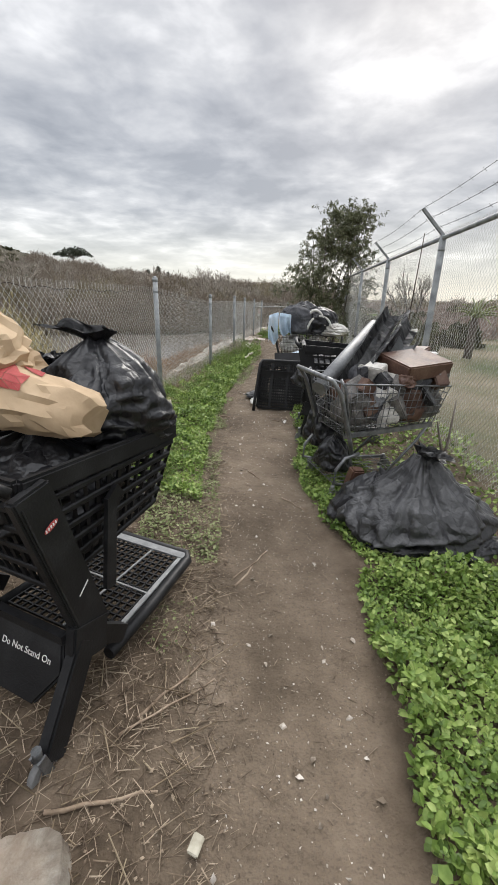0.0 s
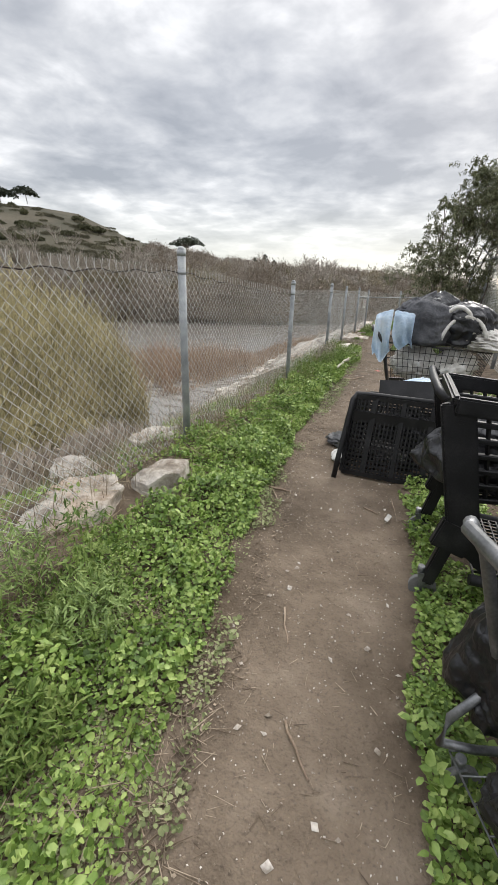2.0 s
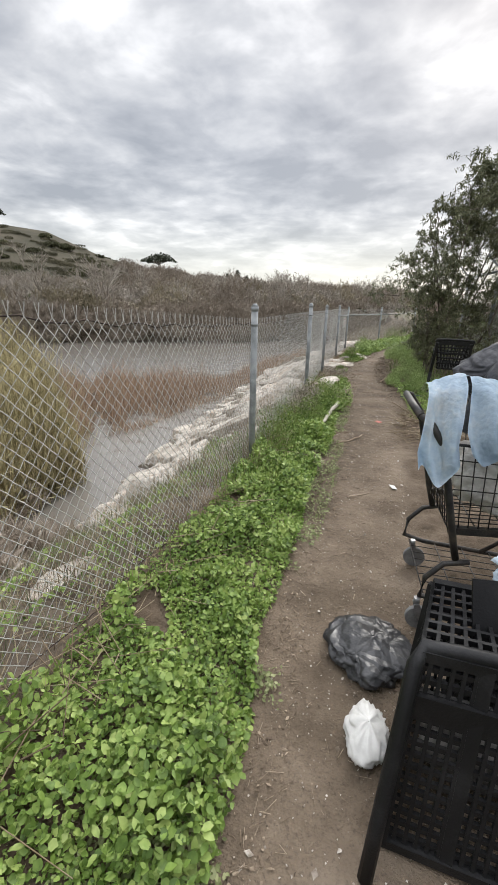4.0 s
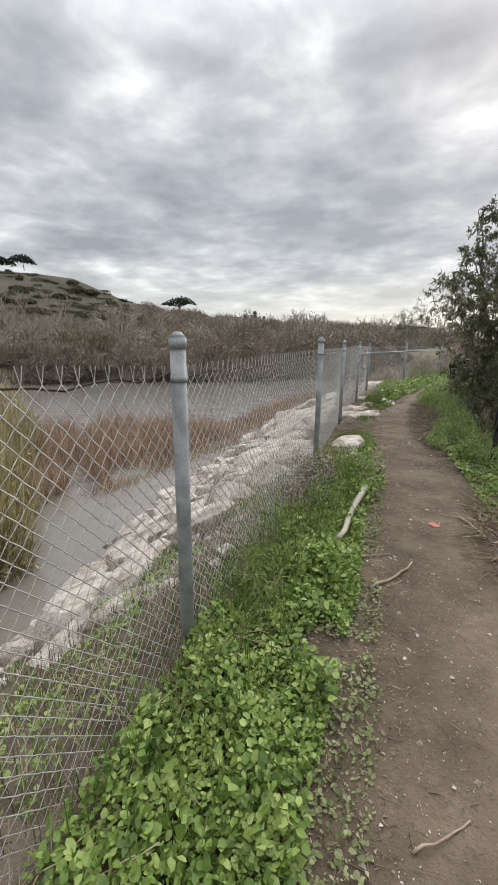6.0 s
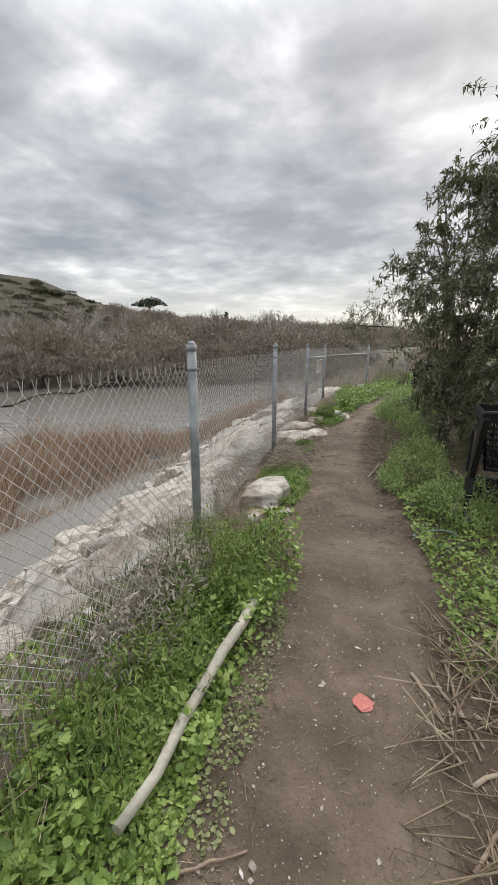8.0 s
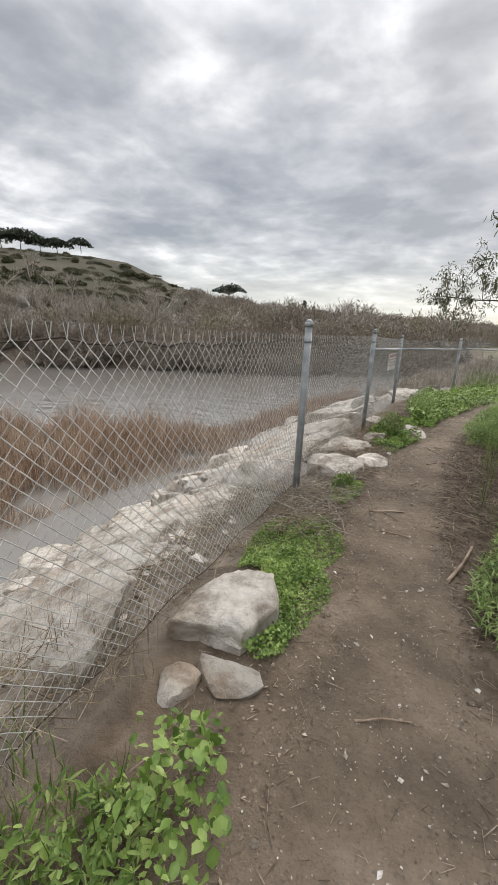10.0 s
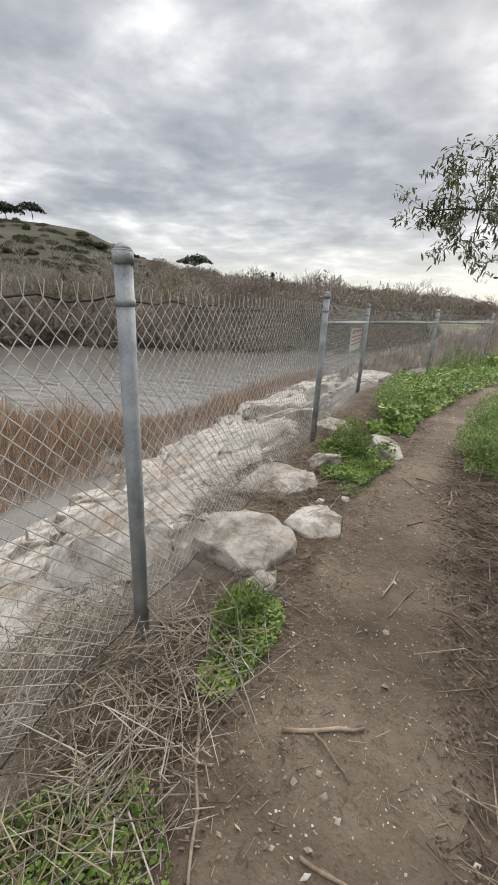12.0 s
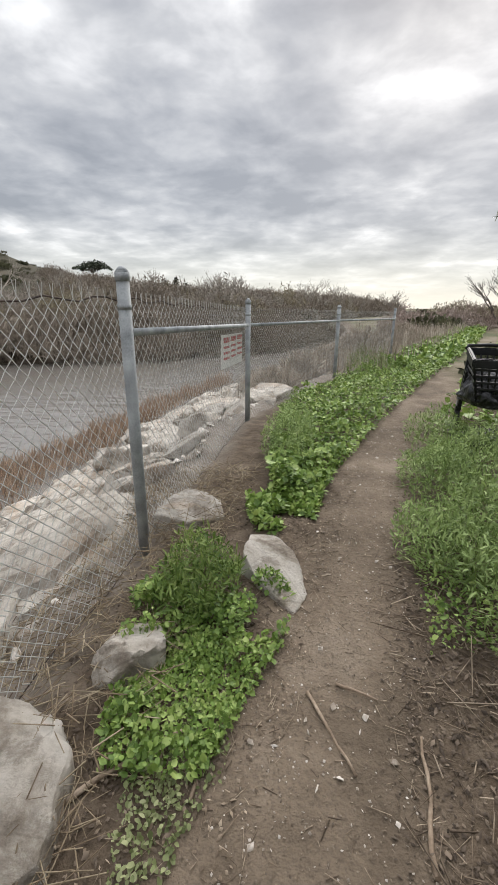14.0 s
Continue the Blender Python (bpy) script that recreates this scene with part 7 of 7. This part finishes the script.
    sack("rubbish_bag", "shiny black bag heaped on the clothes cart", "rubbish bag", M["bag"], (2.02, 6.52, 0.98), (0.27, 0.22, 0.40), 64, ((0.0, 0.7), (0.08, 0.95), (0.4, 1.0), (0.7, 0.9), (0.88, 0.62), (1.0, 0.1)), 0.07)
    sack("rubbish_bag", "black bag behind the grey backpack", "rubbish bag", M["bag"], (1.78, 6.78, 1.0), (0.26, 0.18, 0.46), 65, FULL, 0.07)
    for k, (x, y, z, w, h) in enumerate(((1.95, 6.285, 1.0, 0.17, 0.34), (2.03, 6.27, 0.98, 0.20, 0.28))):
        bm = bmesh.new()
        tube(bm, [(x + w * math.cos(a), y + 0.06 * math.sin(a), z + h * math.sin(a)) for a in np.linspace(0.35, 2.9, 16)], 0.018, 8)
        tagged(part("cloth_strip", bm, M["pale_cloth"]), "rolled off-white cloth strip looped over the load", "cloth")
    sack("folded_cloth", "soiled white cloth on the clothes cart", "cloth", M["pale_cloth"], (2.26, 6.44, 0.96), (0.22, 0.16, 0.20), 67, SLUMP, 0.2)
    soft("folded_cloth", "pale grey cloth bundle inside the wire cart", "cloth", M["pale_cloth"], (((1.66, 6.50, 0.76), (0.24, 0.18, 0.18)), ((2.0, 6.50, 0.78), (0.22, 0.18, 0.16))), 70, 0.3)
    sack("folded_cloth", "dark crumpled clothes on top of the load", "cloth", M["grey_cloth"], (1.58, 6.62, 1.16), (0.18, 0.16, 0.24), 73, SLUMP, 0.12)
    sack("folded_cloth", "pale blue and white clothes between the carts", "cloth", M["blue_cloth"], (1.74, 5.86, 0.60), (0.24, 0.15, 0.16), 76, SLUMP, 0.12)
    soft("plastic_bag", "bright blue plastic bag between the carts", "bag", M["blue_film"], (((1.82, 5.98, 0.62), (0.14, 0.10, 0.08)),), 78, 0.4)
    sack("plastic_scrap", "crumpled dark plastic lying on the path edge", "litter", M["tarp"], (1.14, 5.98, 0.0), (0.19, 0.22, 0.10), 80, SLUMP, 0.10, nu=60, nv=20)
    sack("white_rag", "crumpled white rag by the tipped cart", "rag", M["white"], (1.13, 5.56, 0.0), (0.08, 0.12, 0.09), 83, SLUMP, 0.16, nu=60, nv=20)
    # carts further along
    black_cart("black plastic shopping cart abandoned under the tree", pose(2.28, 12.0, 0.0, 0, 0, -6))
    black_cart("black plastic shopping cart standing in grass by the path", pose(2.68, 19.88, -0.08, 0, 0, 165))
    # Unseen filler bag that closes the basket, which should look solid and dark.
    sack("rubbish_bag", "black bag added to make the grass cart dark and opaque", "rubbish bag", M["bag"], (2.50, 19.47, 0.40), (0.23, 0.34, 0.40), 90, SLUMP, 0.07)


cart_camp()


# ---- small things ----
def stick(x0, y0, x1, y1, r, name="stick", label="dry weathered stick lying on the dirt", material=None, z0=None, z1=None, seed=0):
    rr = random.Random(int(x0 * 1000 + y0 * 77))
    bm = bmesh.new()
    a = Vector((x0, y0, (float(ground_z(x0, y0)) if z0 is None else z0) + r))
    b = Vector((x1, y1, (float(ground_z(x1, y1)) if z1 is None else z1) + r))
    tube(bm, limb_path(a, b, rr.uniform(-0.05, 0.05) if name == "stick" else 0.004, 6, rr), r, 6, r * 0.6)
    return tagged(part(name, bm, material or M["stick"]), label, "stick", "fallen sticks" if name == "stick" else "")


AGAVE = (6.6, 12.0)


def small_things():
    stick(0.585, 10.45, 0.47, 9.30, 0.032, "pole", "pale weathered wooden pole lying in the weeds", M["pole"], 0.10, 0.10)
    for x0, y0, x1, y1, r in ((1.40, 1.43, 1.55, 1.78, 0.007), (1.38, 1.50, 1.50, 1.66, 0.005), (0.61, 13.91, 0.86, 14.02, 0.009), (0.70, 13.96, 0.84, 13.84, 0.006), (0.66, 4.68, 0.86, 4.74, 0.010), (0.70, 4.86, 0.74, 4.62, 0.006), (0.72, 4.72, 0.82, 4.56, 0.006),
                              (1.16, 0.62, 1.34, 0.95, 0.007), (1.12, 0.55, 1.40, 0.86, 0.005), (0.95, 0.5, 1.28, 0.72, 0.006), (1.0, 0.3, 1.3, 0.42, 0.008), (1.20, 13.16, 1.34, 13.62, 0.013), (0.86, 14.72, 0.92, 14.98, 0.006), (0.90, 14.6, 1.0, 14.86, 0.005), (0.42, 15.35, 0.48, 15.75, 0.007), (0.30, 15.55, 0.42, 15.35, 0.007),
                              (1.48, 10.35, 1.62, 9.95, 0.010), (1.56, 10.42, 1.60, 9.90, 0.008), (1.40, 10.30, 1.50, 10.05, 0.010), (1.55, 9.8, 1.85, 10.02, 0.009), (1.62, 10.1, 1.90, 9.90, 0.010), (1.50, 9.55, 1.72, 9.85, 0.008), (1.65, 9.6, 1.95, 9.7, 0.009), (0.72, 8.95, 0.98, 9.35, 0.011), (0.68, 8.85, 0.92, 9.12, 0.008), (0.64, 9.3, 0.84, 9.42, 0.006),
                              (0.80, 13.62, 0.95, 13.58, 0.004), (0.05, 13.6, 0.42, 13.35, 0.008), (0.30, 13.9, 0.52, 13.45, 0.007), (0.2, 13.7, 0.45, 13.72, 0.006), (0.25, 15.9, 0.52, 16.12, 0.010), (0.60, 15.95, 0.66, 16.3, 0.006), (0.90, 16.35, 1.05, 16.10, 0.007), (1.0, 16.4, 1.14, 16.36, 0.006), (1.22, 15.9, 1.26, 16.25, 0.008), (0.95, 15.5, 1.2, 15.75, 0.006),
                              (1.60, 4.95, 1.64, 4.70, 0.004), (1.42, 4.72, 1.52, 4.66, 0.006), (1.15, 3.55, 1.22, 3.35, 0.005), (1.30, 3.02, 1.42, 2.86, 0.006), (1.62, 2.55, 1.80, 2.35, 0.004), (1.1, 2.45, 1.2, 2.2, 0.005), (0.92, 7.6, 1.1, 7.75, 0.005), (0.75, 13.62, 0.95, 13.6, 0.006), (0.9, 12.0, 1.1, 12.1, 0.005)):
        stick(x0, y0, x1, y1, r)
    slab("wood_chip", "small pale wood chip on the dirt path", "wood chip", (1.45, 0.31, 0.012), (0.03, 0.055, 0.012), (0, 0, -10), M["pole"], 0.003)
    slab("paper_scrap", "torn white paper scrap on the dirt path", "paper", (1.59, 4.59, 0.03), (0.026, 0.066, 0.004), (24, 20, -15), M["pale_cloth"], 0.001)
    slab("paper_scrap", "torn white paper scrap on the dirt path", "paper", (1.30, 7.9, 0.022), (0.05, 0.06, 0.004), (16, 10, 35), M["white"], 0.001)
    bm = bmesh.new()
    got = bmesh.ops.create_circle(bm, cap_ends=True, radius=0.045, segments=18)["verts"]
    for i, v in enumerate(got):
        v.co = Vector((v.co.x * (1 + 0.12 * math.sin(i * 2.3)), v.co.y * (0.95 + 0.1 * math.sin(i * 1.7)), 0.006 + 0.006 * math.sin(i * 1.1)))
    bmesh.ops.solidify(bm, geom=bm.faces[:], thickness=0.002)
    leaf = tagged(part("fallen_leaf", bm, M["coral"]), "flat coral-pink scrap lying on the path", "litter")
    leaf.location = (1.18, 10.07, float(ground_z(1.18, 10.07)) + 0.004)
    # warning sign on the fence
    root = tagged(new("fence_sign"), "weathered white fence sign with red heading bars", "sign")
    bm = bmesh.new()
    bar(bm, (-0.075, 19.16, 0.86), (-0.045, 20.08, 0.84), 0.006, 0.33)
    part("sign_panel", bm, M["white"], root)
    for k in range(3):
        bm = bmesh.new()
        y = 19.24 + k * 0.29
        bar(bm, (-0.067 + k * 0.009, y, 0.97), (-0.060 + k * 0.009, y + 0.22, 0.965), 0.004, 0.05)
        part("heading_bar", bm, M["red"], root)
        for j in range(3):
            bm = bmesh.new()
            bar(bm, (-0.067 + k * 0.009, y, 0.90 - j * 0.055), (-0.060 + k * 0.009, y + 0.22, 0.895 - j * 0.055), 0.004, 0.022)
            part("text_bar", bm, M["red"], root)
    # under the tree
    slab("plank", "pale grey plank leaning in the weeds", "plank", (1.96, 12.22, 0.16), (0.07, 0.015, 0.34), (14, 12, 30), M["pole"], 0.003)
    bm = bmesh.new()
    tube(bm, [(1.72 + 0.17 * math.cos(a), 11.72 + 0.13 * math.sin(a), 0.045 + 0.02 * math.sin(a * 2)) for a in np.linspace(0.3, 5.6, 22)], 0.009, 7)
    tagged(part("hose", bm, mat("green_grey_hose", ((0.10, 0.14, 0.12), (0.18, 0.23, 0.2)), 12, 0.5, 0.1, 90)), "short grey-green hose loop lying in the weeds", "hose")
    # spiky plant behind the tall fence
    root = tagged(new("agave_plant"), "pale grey-green spiky plant in the field behind the fence", "plant")
    r = random.Random(4)
    cx, cy = AGAVE
    for k in range(22):
        a, e = k * 2.4, r.uniform(0.25, 1.3)
        L = r.uniform(0.8, 1.3)
        d = Vector((math.cos(a) * math.cos(e), math.sin(a) * math.cos(e), math.sin(e)))
        base = Vector((cx, cy, float(ground_z(cx, cy)) + 1.1))
        bm = bmesh.new()
        tube(bm, [base + d * L * t - Vector((0, 0, 0.5 * L * t * t)) for t in (0, 0.25, 0.5, 0.75, 1.0)], 0.04, 5, 0.006)
        part("leaf_blade", bm, M["leaf_dull"], root)
    bm = bmesh.new()
    tube(bm, ((cx, cy, float(ground_z(cx, cy)) - 0.1), (cx, cy, float(ground_z(cx, cy)) + 1.15)), 0.12, 9, 0.09)
    part("trunk", bm, M["bark"], root)
    # dead vine on the tall fence
    for pts in (((3.2, 6.0, 0.2), (3.22, 5.9, 0.7), (3.20, 6.1, 1.0), (3.22, 5.75, 1.25), (3.24, 5.8, 1.6), (3.24, 5.7, 2.35)), ((3.2, 6.9, 0.2), (3.24, 6.8, 0.8), (3.2, 6.9, 1.2), (3.24, 7.0, 1.5)), ((2.95, 3.0, 0.05), (3.0, 3.05, 0.4), (3.1, 3.3, 0.7)), ((2.98, 3.0, 0.2), (2.9, 3.1, 0.55))):
        bm = bmesh.new()
        tube(bm, pts, 0.014, 6, 0.006)
        tagged(part("dead_vine", bm, M["bark"]), "dark bare vine stem on the tall fence", "vine", "dead vines")


small_things()
